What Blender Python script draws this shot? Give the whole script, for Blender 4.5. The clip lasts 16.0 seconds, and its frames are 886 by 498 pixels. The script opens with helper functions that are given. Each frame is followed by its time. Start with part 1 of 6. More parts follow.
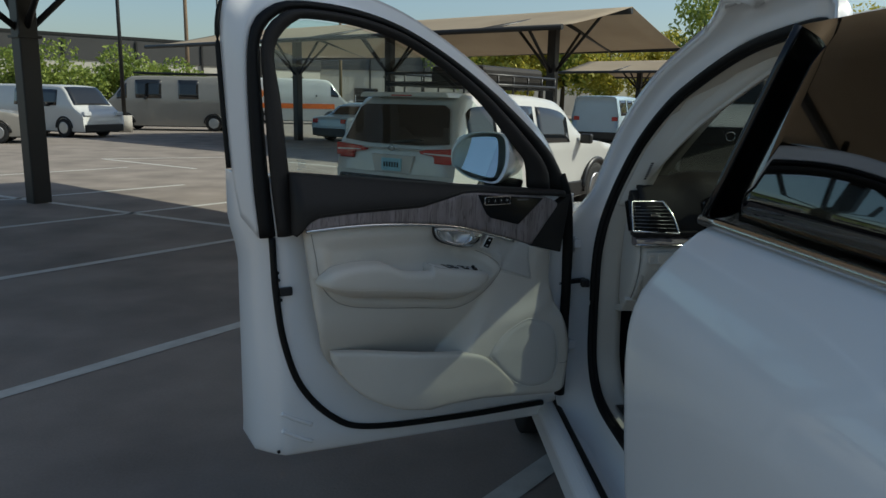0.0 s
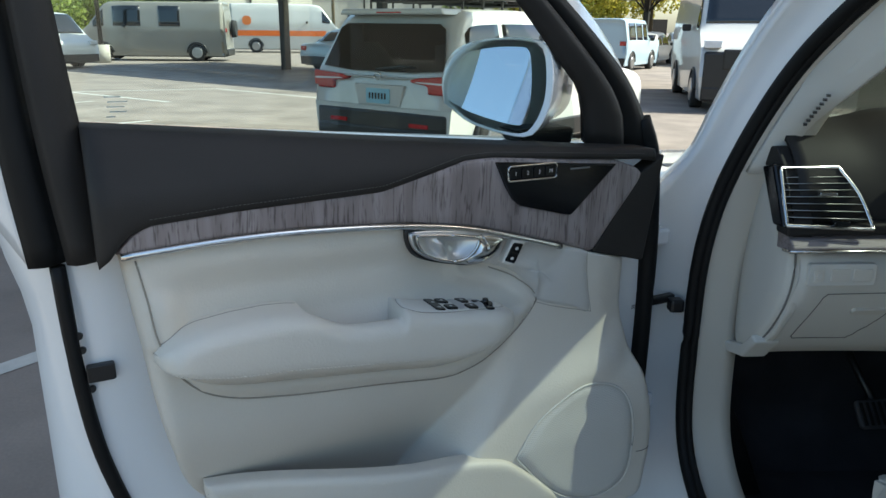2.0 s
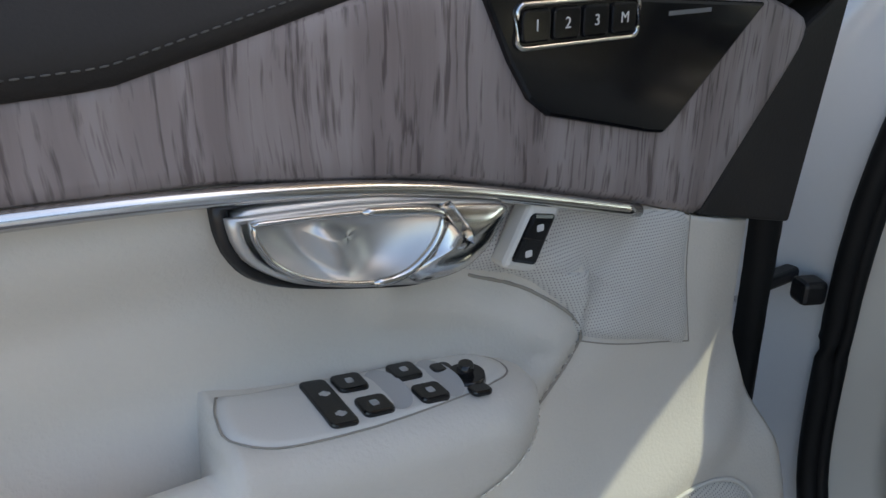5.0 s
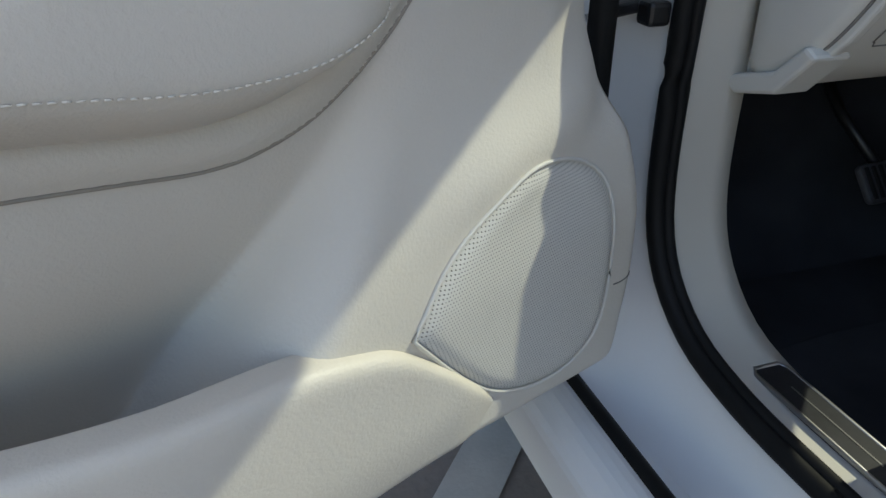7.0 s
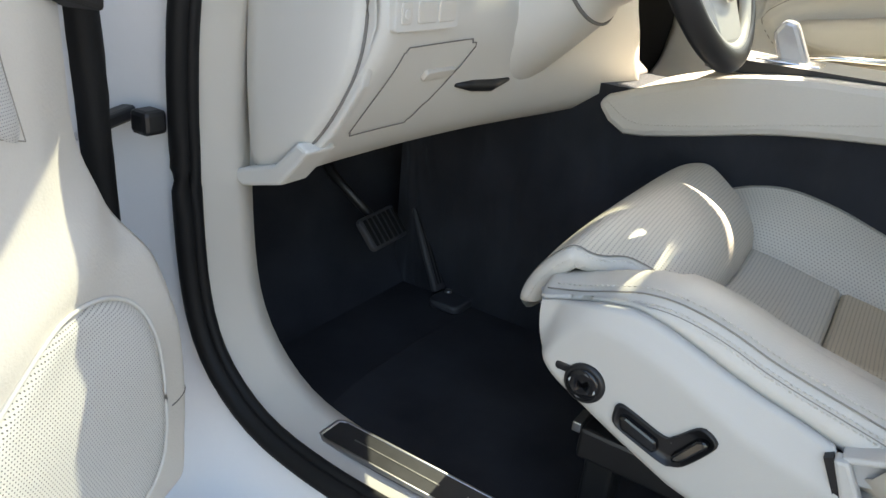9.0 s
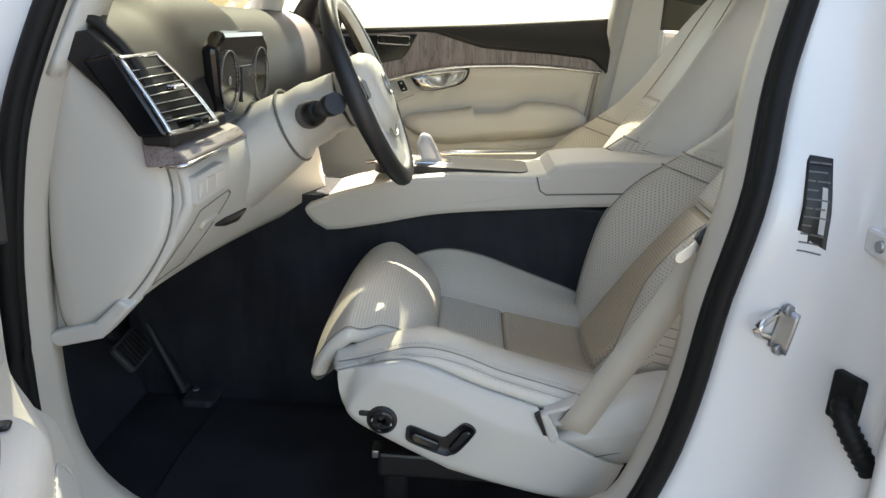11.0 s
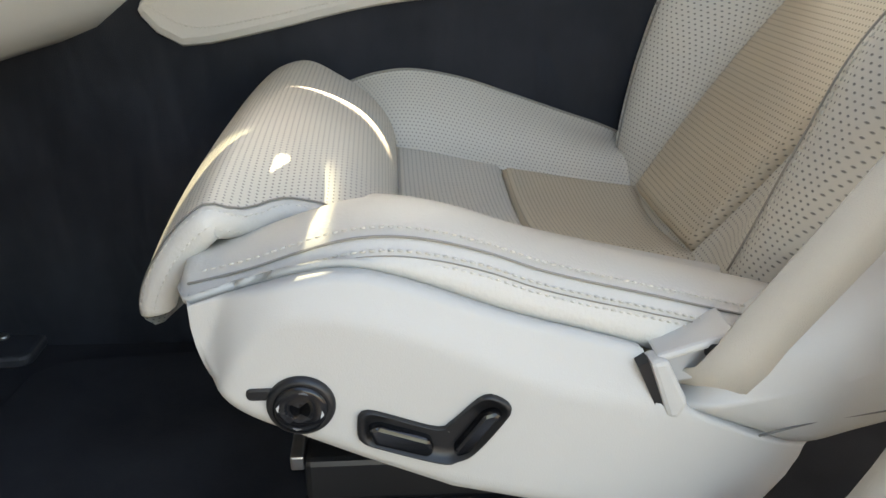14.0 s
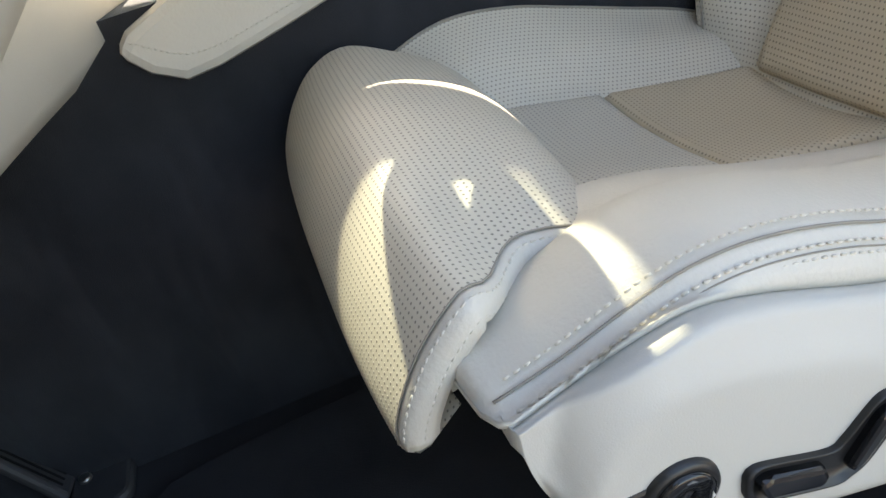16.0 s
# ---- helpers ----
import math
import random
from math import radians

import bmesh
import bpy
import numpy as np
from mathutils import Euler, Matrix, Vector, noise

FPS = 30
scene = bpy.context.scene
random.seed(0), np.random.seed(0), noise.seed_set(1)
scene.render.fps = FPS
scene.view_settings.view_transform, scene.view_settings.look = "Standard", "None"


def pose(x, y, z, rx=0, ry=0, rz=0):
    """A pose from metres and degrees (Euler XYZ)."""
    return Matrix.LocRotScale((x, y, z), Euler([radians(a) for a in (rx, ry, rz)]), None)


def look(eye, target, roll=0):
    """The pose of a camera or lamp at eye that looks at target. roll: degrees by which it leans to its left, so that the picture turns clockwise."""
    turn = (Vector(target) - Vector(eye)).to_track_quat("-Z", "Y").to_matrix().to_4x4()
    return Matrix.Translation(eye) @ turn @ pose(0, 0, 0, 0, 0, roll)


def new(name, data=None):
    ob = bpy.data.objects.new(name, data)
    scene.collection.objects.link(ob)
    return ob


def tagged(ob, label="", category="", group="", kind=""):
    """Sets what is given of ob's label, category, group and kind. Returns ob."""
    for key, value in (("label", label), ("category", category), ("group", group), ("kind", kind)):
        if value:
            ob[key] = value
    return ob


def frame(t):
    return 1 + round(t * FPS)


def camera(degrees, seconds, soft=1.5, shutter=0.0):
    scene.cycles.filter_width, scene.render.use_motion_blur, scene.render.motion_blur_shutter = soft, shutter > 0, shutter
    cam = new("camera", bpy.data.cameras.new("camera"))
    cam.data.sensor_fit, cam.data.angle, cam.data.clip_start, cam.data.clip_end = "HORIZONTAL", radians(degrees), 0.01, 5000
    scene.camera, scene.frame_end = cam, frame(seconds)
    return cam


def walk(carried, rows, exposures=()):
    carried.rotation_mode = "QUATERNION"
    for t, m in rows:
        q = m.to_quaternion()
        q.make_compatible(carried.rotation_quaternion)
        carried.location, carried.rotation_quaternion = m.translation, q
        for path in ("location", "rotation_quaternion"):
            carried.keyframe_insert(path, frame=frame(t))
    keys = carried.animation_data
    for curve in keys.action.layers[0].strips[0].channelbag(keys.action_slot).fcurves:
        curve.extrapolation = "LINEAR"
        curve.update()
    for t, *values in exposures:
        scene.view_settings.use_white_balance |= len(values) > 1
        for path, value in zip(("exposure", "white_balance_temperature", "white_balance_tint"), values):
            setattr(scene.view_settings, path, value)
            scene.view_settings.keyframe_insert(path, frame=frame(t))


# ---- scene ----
cam = camera(62.2, 16.0)
PATH = [
    (0, (0.004, 0.121, 1.561), (-0.003, 2.081, 1.167), 1.2),
    (0.5, (-0.019, 0.406, 1.557), (-0.017, 2.358, 1.125), 1.1),
    (1, (-0.012, 0.708, 1.534), (-0.006, 2.651, 1.060), 1.1),
    (1.5, (0.007, 1.029, 1.506), (0.022, 2.961, 0.990), 1.0),
    (2, (0.024, 1.332, 1.472), (0.022, 3.248, 0.897), 0.7),
    (2.5, (0.034, 1.610, 1.433), (0.017, 3.503, 0.787), 0.5),
    (3, (0.057, 1.838, 1.390), (0.026, 3.715, 0.699), -0.8),
    (3.2, (0.065, 1.912, 1.373), (0.035, 3.782, 0.664), -1.3),
    (5.3, (0.055, 2.112, 1.257), (0.217, 3.923, 0.425), -0.7),
    (5.5, (0.053, 2.111, 1.229), (0.252, 3.903, 0.364), -0.5),
    (6, (0.047, 2.093, 1.164), (0.338, 3.843, 0.240), -0.0),
    (6.5, (0.049, 2.070, 1.117), (0.430, 3.778, 0.150), 0.6),
    (7, (0.051, 2.057, 1.065), (0.532, 3.737, 0.092), 1.1),
    (7.5, (0.054, 2.056, 1.028), (0.645, 3.705, 0.062), 1.6),
    (8, (0.061, 2.059, 1.029), (0.879, 3.620, 0.082), 3.2),
    (8.5, (0.082, 2.083, 1.073), (1.256, 3.440, 0.189), 5.1),
    (9, (0.054, 2.085, 1.129), (1.560, 3.134, 0.332), 5.7),
    (9.5, (-0.068, 2.095, 1.205), (1.658, 2.807, 0.487), 5.1),
    (10, (-0.227, 2.142, 1.270), (1.617, 2.557, 0.615), 4.5),
    (10.2, (-0.297, 2.154, 1.296), (1.569, 2.494, 0.661), 4.3),
    (12.3, (-0.322, 2.194, 1.286), (1.577, 2.211, 0.660), 2.8),
    (12.5, (-0.241, 2.194, 1.248), (1.648, 2.207, 0.591), 2.9),
    (13, (-0.033, 2.172, 1.130), (1.836, 2.209, 0.418), 2.0),
    (13.5, (0.163, 2.213, 1.040), (2.004, 2.219, 0.259), 1.4),
    (14, (0.314, 2.261, 0.998), (2.121, 2.226, 0.142), 1.0),
    (14.5, (0.379, 2.274, 0.966), (2.165, 2.220, 0.069), 0.5),
    (15, (0.384, 2.269, 0.966), (2.149, 2.223, 0.025), -0.6),
    (15.5, (0.404, 2.350, 0.973), (2.132, 2.284, -0.033), -5.9),
    (16, (0.509, 2.477, 1.029), (2.181, 2.276, -0.050), -16.1),
]
EXPOSURE = [(0.0, -0.2, 6300, 0), (0.4, 0.85, 6300, 0), (1.0, 1.05, 6300, 0), (2.0, 1.15, 6300, 0), (2.5, 1.35, 6500, 2), (3.0, 1.35, 6600, 5), (5.5, 1.55, 7000, 9), (7.0, 1.55, 7000, 9), (8.0, 1.85, 7100, 9), (9.0, 2.65, 7600, 10), (10.0, 2.72, 7700, 10), (12.5, 1.7, 7900, 10), (13.0, 2.45, 8300, 10), (13.5, 2.78, 8400, 11), (14.0, 3.0, 8400, 11), (14.5, 3.02, 8400, 11), (15.0, 2.95, 8200, 11), (16.0, 3.0, 7900, 10)]
walk(cam, [(t, look(eye, target, roll)) for t, eye, target, roll in PATH], EXPOSURE)
# ---------- light ----------
world = bpy.data.worlds.new("sky"); scene.world = world; world.use_nodes = True
SUN_EL, SUN_AZ = 45.0, 86.0      # degrees; azimuth clockwise from +y
nt = world.node_tree
sky = nt.nodes.new("ShaderNodeTexSky"); sky.sky_type = "NISHITA"; sky.sun_disc = False
sky.dust_density, sky.ozone_density = 1.8, 1.2
sky.sun_elevation, sky.sun_rotation = radians(SUN_EL), radians(SUN_AZ)
nt.links.new(sky.outputs[0], nt.nodes["Background"].inputs[0]); nt.nodes["Background"].inputs[1].default_value = 0.13
sun = new("sun", bpy.data.lights.new("sun", "SUN")); sun.data.energy, sun.data.angle, sun.data.color = 4.6, radians(0.53), (1, 0.93, 0.82)
sd = Vector((math.sin(radians(SUN_AZ)) * math.cos(radians(SUN_EL)), math.cos(radians(SUN_AZ)) * math.cos(radians(SUN_EL)), math.sin(radians(SUN_EL))))
sun.matrix_world = look(sd * 60, (0, 0, 0))

# ---------- materials ----------
def mat(name, col, rough=0.5, metal=0.0, var=0.12, scale=6.0, bump=0.0, bscale=200.0, coat=0.0, dots=0.0, dk=0.55, spec=0.5, trans=0.0, col2=None):
    """A surface with colour variation at two scales, fine relief and, where asked, a grid of punched holes (dots: pitch in metres)."""
    m = bpy.data.materials.new(name); m.use_nodes = True
    t = m.node_tree; n, l = t.nodes, t.links; b = n["Principled BSDF"]
    b.inputs["Roughness"].default_value, b.inputs["Metallic"].default_value = rough, metal
    b.inputs["Coat Weight"].default_value, b.inputs["Specular IOR Level"].default_value, b.inputs["Transmission Weight"].default_value = coat, spec, trans
    tc = n.new("ShaderNodeTexCoord")
    big = n.new("ShaderNodeTexNoise"); big.inputs["Scale"].default_value, big.inputs["Detail"].default_value = scale, 4
    fine = n.new("ShaderNodeTexNoise"); fine.inputs["Scale"].default_value, fine.inputs["Detail"].default_value = bscale, 3
    for k in (big, fine): l.new(tc.outputs["Object"], k.inputs["Vector"])
    mix = n.new("ShaderNodeMix"); mix.data_type = "RGBA"
    c2 = col2 or tuple(c * (1 - 2 * var) for c in col)
    mix.inputs[6].default_value, mix.inputs[7].default_value = (*col, 1), (*c2, 1)
    add = n.new("ShaderNodeMath"); add.operation = "MULTIPLY_ADD"; add.inputs[1].default_value, add.inputs[2].default_value = 0.35, 0.0
    l.new(fine.outputs[0], add.inputs[0])
    s2 = n.new("ShaderNodeMath"); s2.operation = "MULTIPLY_ADD"; s2.inputs[1].default_value = 1.6; s2.inputs[2].default_value = -0.55
    l.new(big.outputs[0], s2.inputs[0])
    s3 = n.new("ShaderNodeMath"); s3.use_clamp = True
    l.new(add.outputs[0], s3.inputs[0]); l.new(s2.outputs[0], s3.inputs[1]); l.new(s3.outputs[0], mix.inputs[0])
    out, height = mix.outputs[2], fine.outputs[0]
    if dots:
        vm = n.new("ShaderNodeVectorMath"); vm.operation = "SCALE"; vm.inputs[3].default_value = 1 / dots
        l.new(tc.outputs["UV"], vm.inputs[0])
        sp = n.new("ShaderNodeSeparateXYZ"); l.new(vm.outputs[0], sp.inputs[0])
        fl = n.new("ShaderNodeMath"); fl.operation = "FLOOR"; l.new(sp.outputs[1], fl.inputs[0])
        sh = n.new("ShaderNodeMath"); sh.operation = "MULTIPLY_ADD"; sh.inputs[1].default_value = 0.5; l.new(fl.outputs[0], sh.inputs[0]); l.new(sp.outputs[0], sh.inputs[2])
        cb = n.new("ShaderNodeCombineXYZ"); l.new(sh.outputs[0], cb.inputs[0]); l.new(sp.outputs[1], cb.inputs[1])
        fr = n.new("ShaderNodeVectorMath"); fr.operation = "FRACTION"; l.new(cb.outputs[0], fr.inputs[0])
        dist = n.new("ShaderNodeVectorMath"); dist.operation = "DISTANCE"; dist.inputs[1].default_value = (0.5, 0.5, 0)
        l.new(fr.outputs[0], dist.inputs[0])
        hole = n.new("ShaderNodeMapRange"); hole.inputs[1].default_value, hole.inputs[2].default_value = 0.10, 0.24
        l.new(dist.outputs[1], hole.inputs[0])
        m2 = n.new("ShaderNodeMix"); m2.data_type = "RGBA"; m2.inputs[6].default_value = tuple(c * dk for c in col) + (1,)
        l.new(hole.outputs[0], m2.inputs[0]); l.new(out, m2.inputs[7]); out = m2.outputs[2]
        height = hole.outputs[0]
    l.new(out, b.inputs["Base Color"])
    if bump:
        bp = n.new("ShaderNodeBump"); bp.inputs["Strength"].default_value, bp.inputs["Distance"].default_value = bump, 0.001
        l.new(height, bp.inputs["Height"]); l.new(bp.outputs[0], b.inputs["Normal"])
    return m

def glass(name, tint=(0.9, 0.95, 0.93), base=0.04):
    m = bpy.data.materials.new(name); m.use_nodes = True
    n, l = m.node_tree.nodes, m.node_tree.links
    n.remove(n["Principled BSDF"])
    tr = n.new("ShaderNodeBsdfTransparent"); tr.inputs[0].default_value = (*tint, 1)
    gl = n.new("ShaderNodeBsdfGlossy"); gl.inputs["Roughness"].default_value = 0.02
    lw = n.new("ShaderNodeLayerWeight"); lw.inputs[0].default_value = 0.5
    pw = n.new("ShaderNodeMath"); pw.operation = "POWER"; pw.inputs[1].default_value = 5; l.new(lw.outputs["Facing"], pw.inputs[0])
    fr = n.new("ShaderNodeMath"); fr.operation = "MULTIPLY_ADD"; fr.inputs[1].default_value, fr.inputs[2].default_value = 0.95, base; l.new(pw.outputs[0], fr.inputs[0])
    mx = n.new("ShaderNodeMixShader"); l.new(fr.outputs[0], mx.inputs[0]); l.new(tr.outputs[0], mx.inputs[1]); l.new(gl.outputs[0], mx.inputs[2])
    l.new(mx.outputs[0], n["Material Output"].inputs[0])
    return m

M_PAINT = mat("white_paint", (0.80, 0.80, 0.80), 0.25, var=0.03, scale=2, coat=0.6)
M_CREAM = mat("cream_leather", (0.64, 0.60, 0.53), 0.5, var=0.05, scale=5, bump=0.5, bscale=320)
M_CREAMP = mat("cream_plastic", (0.64, 0.62, 0.57), 0.55, var=0.04, scale=4, bump=0.2, bscale=900)
M_SHIELD = mat("satin_cream_plastic", (0.56, 0.54, 0.495), 0.5, var=0.04, scale=4, bump=0.2, bscale=900)
M_PERF = mat("perforated_leather", (0.63, 0.585, 0.50), 0.48, var=0.05, scale=5, bump=0.5, dots=0.0052, dk=0.33)
# same cream leather; shading and warm bounce light put into the tan colour
M_PERFT = mat("warm_tinted_perf_leather", (0.60, 0.505, 0.37), 0.48, var=0.06, scale=5, bump=0.5, dots=0.0052, dk=0.33)
M_FELT = mat("grille_weave", (0.60, 0.58, 0.54), 0.7, var=0.04, scale=4, bump=1.0, dots=0.0026, dk=0.25)
M_SPK = mat("speaker_mesh", (0.66, 0.64, 0.59), 0.6, var=0.04, scale=4, bump=1.0, dots=0.0034, dk=0.25)
M_DARK = mat("charcoal_vinyl", (0.030, 0.027, 0.025), 0.6, var=0.2, scale=5, bump=0.3, bscale=500, spec=0.25)
M_BLACK = mat("black_plastic", (0.012, 0.012, 0.013), 0.4, var=0.2, scale=8, bump=0.1, bscale=600)
M_GLOSS = mat("gloss_black", (0.008, 0.008, 0.009), 0.12, var=0.2, scale=8)
M_RUBBER = mat("black_rubber", (0.008, 0.008, 0.008), 0.6, var=0.2, scale=20, bump=0.15, bscale=300, spec=0.25)
M_CARPET = mat("black_carpet", (0.046, 0.047, 0.053), 0.95, var=0.35, scale=6, bump=0.9, bscale=700, spec=0.2)
def lining(name):
    """Black needled carpet with soft folds, hand marks and a bluish pile sheen."""
    m = mat(name, (0.034, 0.036, 0.043), 0.9, var=0.35, scale=7, bump=0.9, bscale=700, spec=0.25); n, l = m.node_tree.nodes, m.node_tree.links; b = n["Principled BSDF"]
    b.inputs["Sheen Weight"].default_value, b.inputs["Sheen Roughness"].default_value, b.inputs["Sheen Tint"].default_value = 0.22, 0.4, (0.75, 0.85, 1.0, 1)
    tc = n.new("ShaderNodeTexCoord"); mp = n.new("ShaderNodeMapping"); mp.inputs["Rotation"].default_value, mp.inputs["Scale"].default_value = (0.5, 0.6, 0.9), (3.0, 11.0, 4.0)
    no = n.new("ShaderNodeTexNoise"); no.inputs["Scale"].default_value, no.inputs["Detail"].default_value, no.inputs["Distortion"].default_value = 1.0, 1.5, 0.6
    l.new(tc.outputs["Object"], mp.inputs[0]); l.new(mp.outputs[0], no.inputs["Vector"])
    big = n.new("ShaderNodeBump"); big.inputs["Strength"].default_value, big.inputs["Distance"].default_value = 1.0, 0.035
    l.new(no.outputs[0], big.inputs["Height"])
    fine = [k for k in n if k.type == "BUMP" and k != big][0]; l.new(big.outputs[0], fine.inputs["Normal"])
    return m
M_LINING = lining("footwell_lining")
M_PEDAL = mat("worn_pedal_rubber", (0.055, 0.055, 0.06), 0.55, var=0.2, scale=25, bump=0.2, bscale=300)
M_CHROME = mat("brushed_chrome", (0.72, 0.70, 0.67), 0.18, 1.0, var=0.04, scale=9)
M_SATIN = mat("satin_steel", (0.45, 0.45, 0.45), 0.35, 1.0, var=0.06, scale=12)
M_WELL = mat("grey_plastic", (0.44, 0.43, 0.41), 0.5, var=0.05)
M_WIN = glass("window_glass"); M_SCREEN = glass("laminated_glass", (0.49, 0.52, 0.50)); M_TINT = glass("tinted_glass", (0.08, 0.09, 0.09), 0.20)
M_ASPH = mat("asphalt", (0.30, 0.26, 0.228), 0.95, var=0.27, scale=1.2, bump=1.6, bscale=70, spec=0.2)
M_THREAD = mat("grey_thread", (0.10, 0.095, 0.09), 0.8)
M_THREADC = mat("cream_thread", (0.72, 0.67, 0.58), 0.7)
M_SEAM = mat("folded_seam", (0.33, 0.30, 0.255), 0.8)
M_BRUSH = mat("pale_brushed_steel", (0.66, 0.65, 0.63), 0.38, 0.75, var=0.05, scale=14)
M_JOINT = mat("joint_shadow_gap", (0.20, 0.19, 0.175), 0.9)
M_PRINT = mat("dim_print", (0.16, 0.16, 0.16), 0.7)
M_MARK = mat("white_print", (0.62, 0.62, 0.60), 0.6)
M_MIRROR = mat("mirror_silver", (0.92, 0.93, 0.93), 0.01, 1.0, var=0.0)
M_LINE = mat("road_paint", (0.55, 0.54, 0.50), 0.8, var=0.15, scale=9, bump=0.6, bscale=120)

def wood(name, sc=(300, 300, 20)):
    """Grey open-pore wood: short dark pores along the grain, broad cathedral bands and a soft sheen."""
    m = bpy.data.materials.new(name); m.use_nodes = True
    n, l = m.node_tree.nodes, m.node_tree.links; b = n["Principled BSDF"]; b.inputs["Roughness"].default_value = 0.55
    tc = n.new("ShaderNodeTexCoord"); wp = n.new("ShaderNodeTexNoise"); wp.inputs["Scale"].default_value = 7
    vm = n.new("ShaderNodeVectorMath"); vm.operation = "MULTIPLY_ADD"; vm.inputs[1].default_value = (0.02, 0.02, 0.02)
    l.new(tc.outputs["Object"], wp.inputs["Vector"]); l.new(wp.outputs[1], vm.inputs[0]); l.new(tc.outputs["Object"], vm.inputs[2])
    def layer(k, detail, p0, p1, c0, c1):
        mp = n.new("ShaderNodeMapping"); mp.inputs["Scale"].default_value = tuple(q * k for q in sc); l.new(vm.outputs[0], mp.inputs[0])
        no = n.new("ShaderNodeTexNoise"); no.inputs["Scale"].default_value, no.inputs["Detail"].default_value = 1.0, detail; l.new(mp.outputs[0], no.inputs["Vector"])
        cr = n.new("ShaderNodeValToRGB"); e = cr.color_ramp.elements; e[0].position, e[0].color, e[1].position, e[1].color = p0, (*c0, 1), p1, (*c1, 1); l.new(no.outputs[0], cr.inputs[0])
        return cr.outputs[0], no.outputs[0]
    broad, _ = layer(.16, 3, .35, .65, (.20, .165, .16), (.29, .25, .245))
    pores, h = layer(1.0, 3, .33, .47, (.46, .43, .43), (1, 1, 1))
    mu = n.new("ShaderNodeMix"); mu.data_type, mu.blend_type = "RGBA", "MULTIPLY"; mu.inputs[0].default_value = 1.0
    l.new(broad, mu.inputs[6]); l.new(pores, mu.inputs[7]); l.new(mu.outputs[2], b.inputs["Base Color"])
    bp = n.new("ShaderNodeBump"); bp.inputs["Strength"].default_value, bp.inputs["Distance"].default_value = 0.4, 0.0008
    l.new(h, bp.inputs["Height"]); l.new(bp.outputs[0], b.inputs["Normal"])
    return m
M_WOOD = wood("grey_open_pore_wood")
M_WOODX = wood("grey_dash_wood", (20, 300, 300))

# ---------- mesh helpers ----------
def smooth(bm):
    for f in bm.faces: f.smooth = True
    return bm

def part(name, bm, material, parent=None, label="", m=None, bevel=0.0, solid=0.0, offset=-1.0, face=None):
    bm.normal_update()
    if face is not None and sum((f.normal * f.calc_area() for f in bm.faces), Vector()).dot(Vector(face)) < 0:
        bmesh.ops.reverse_faces(bm, faces=bm.faces[:])
    me = bpy.data.meshes.new(name); bm.normal_update(); bm.to_mesh(me); bm.free(); me.materials.append(material)
    ob = new(name, me)
    if parent: ob.parent = parent
    if m is not None: ob.matrix_basis = m
    if label: ob["label"] = label
    if solid:
        s = ob.modifiers.new("solid", "SOLIDIFY"); s.thickness, s.offset = solid, offset
    if bevel:
        b = ob.modifiers.new("bevel", "BEVEL"); b.width, b.segments, b.limit_method, b.angle_limit = bevel, 2, "ANGLE", radians(35)
    return ob

def thing(name, label, category, m=None, group="", kind=""):
    e = new(name); e.empty_display_size = 0.1
    if m is not None: e.matrix_basis = m
    return tagged(e, label, category, group, kind)

def curve(pts, n):
    """n points, evenly spaced, on a smooth line through pts."""
    p = np.array(pts, float); q = np.vstack([2 * p[0] - p[1], p, 2 * p[-1] - p[-2]]); out = []
    for i in range(1, len(q) - 2):
        for t in np.linspace(0, 1, 24, endpoint=False):
            a, b, c, d = q[i - 1], q[i], q[i + 1], q[i + 2]
            out.append(0.5 * (2 * b + (c - a) * t + (2 * a - 5 * b + 4 * c - d) * t * t + (3 * b - a - 3 * c + d) * t ** 3))
    out = np.array(out + [p[-1]]); s = np.r_[0, np.cumsum(np.linalg.norm(np.diff(out, axis=0), axis=1))]
    w = np.linspace(0, s[-1], n)
    return np.stack([np.interp(w, s, out[:, k]) for k in range(out.shape[1])], 1)

def grid(P, wrap_u=False, wrap_v=False, uv=None, bm=None):
    """A smooth sheet through an array of points (rows, columns, 3); uv: an array (rows, columns, 2) in metres."""
    P = np.asarray(P, float); r, c = P.shape[:2]; bm = bm or bmesh.new()
    v = [[bm.verts.new(P[i, j]) for j in range(c)] for i in range(r)]
    lay = bm.loops.layers.uv.verify() if uv is not None else None
    for i in range(r if wrap_u else r - 1):
        for j in range(c if wrap_v else c - 1):
            i2, j2 = (i + 1) % r, (j + 1) % c
            try: f = bm.faces.new((v[i][j], v[i][j2], v[i2][j2], v[i2][j]))
            except ValueError: continue
            f.smooth = True
            if lay is not None:
                for lp, (a, b) in zip(f.loops, ((i, j), (i, j2), (i2, j2), (i2, j))): lp[lay].uv = uv[a][b]
    return bm

def lerp_fn(pts):
    """A smooth function z(x) through (x, z) points."""
    p = sorted(pts); xs = np.array([a for a, _ in p]); zs = np.array([b for _, b in p])
    sl = np.gradient(zs, xs) if len(xs) > 2 else np.full(len(xs), (zs[-1] - zs[0]) / (xs[-1] - xs[0]))
    def f(x):
        x = min(max(x, xs[0]), xs[-1]); i = min(int(np.searchsorted(xs, x, "right")) - 1, len(xs) - 2); h = xs[i + 1] - xs[i]; t = (x - xs[i]) / h
        return (2*t**3-3*t**2+1)*zs[i] + (t**3-2*t**2+t)*h*sl[i] + (-2*t**3+3*t**2)*zs[i+1] + (t**3-t**2)*h*sl[i+1]
    return f

def lin_fn(pts):
    p = sorted(pts); xs, zs = [a for a, _ in p], [b for _, b in p]
    return lambda x: float(np.interp(x, xs, zs))

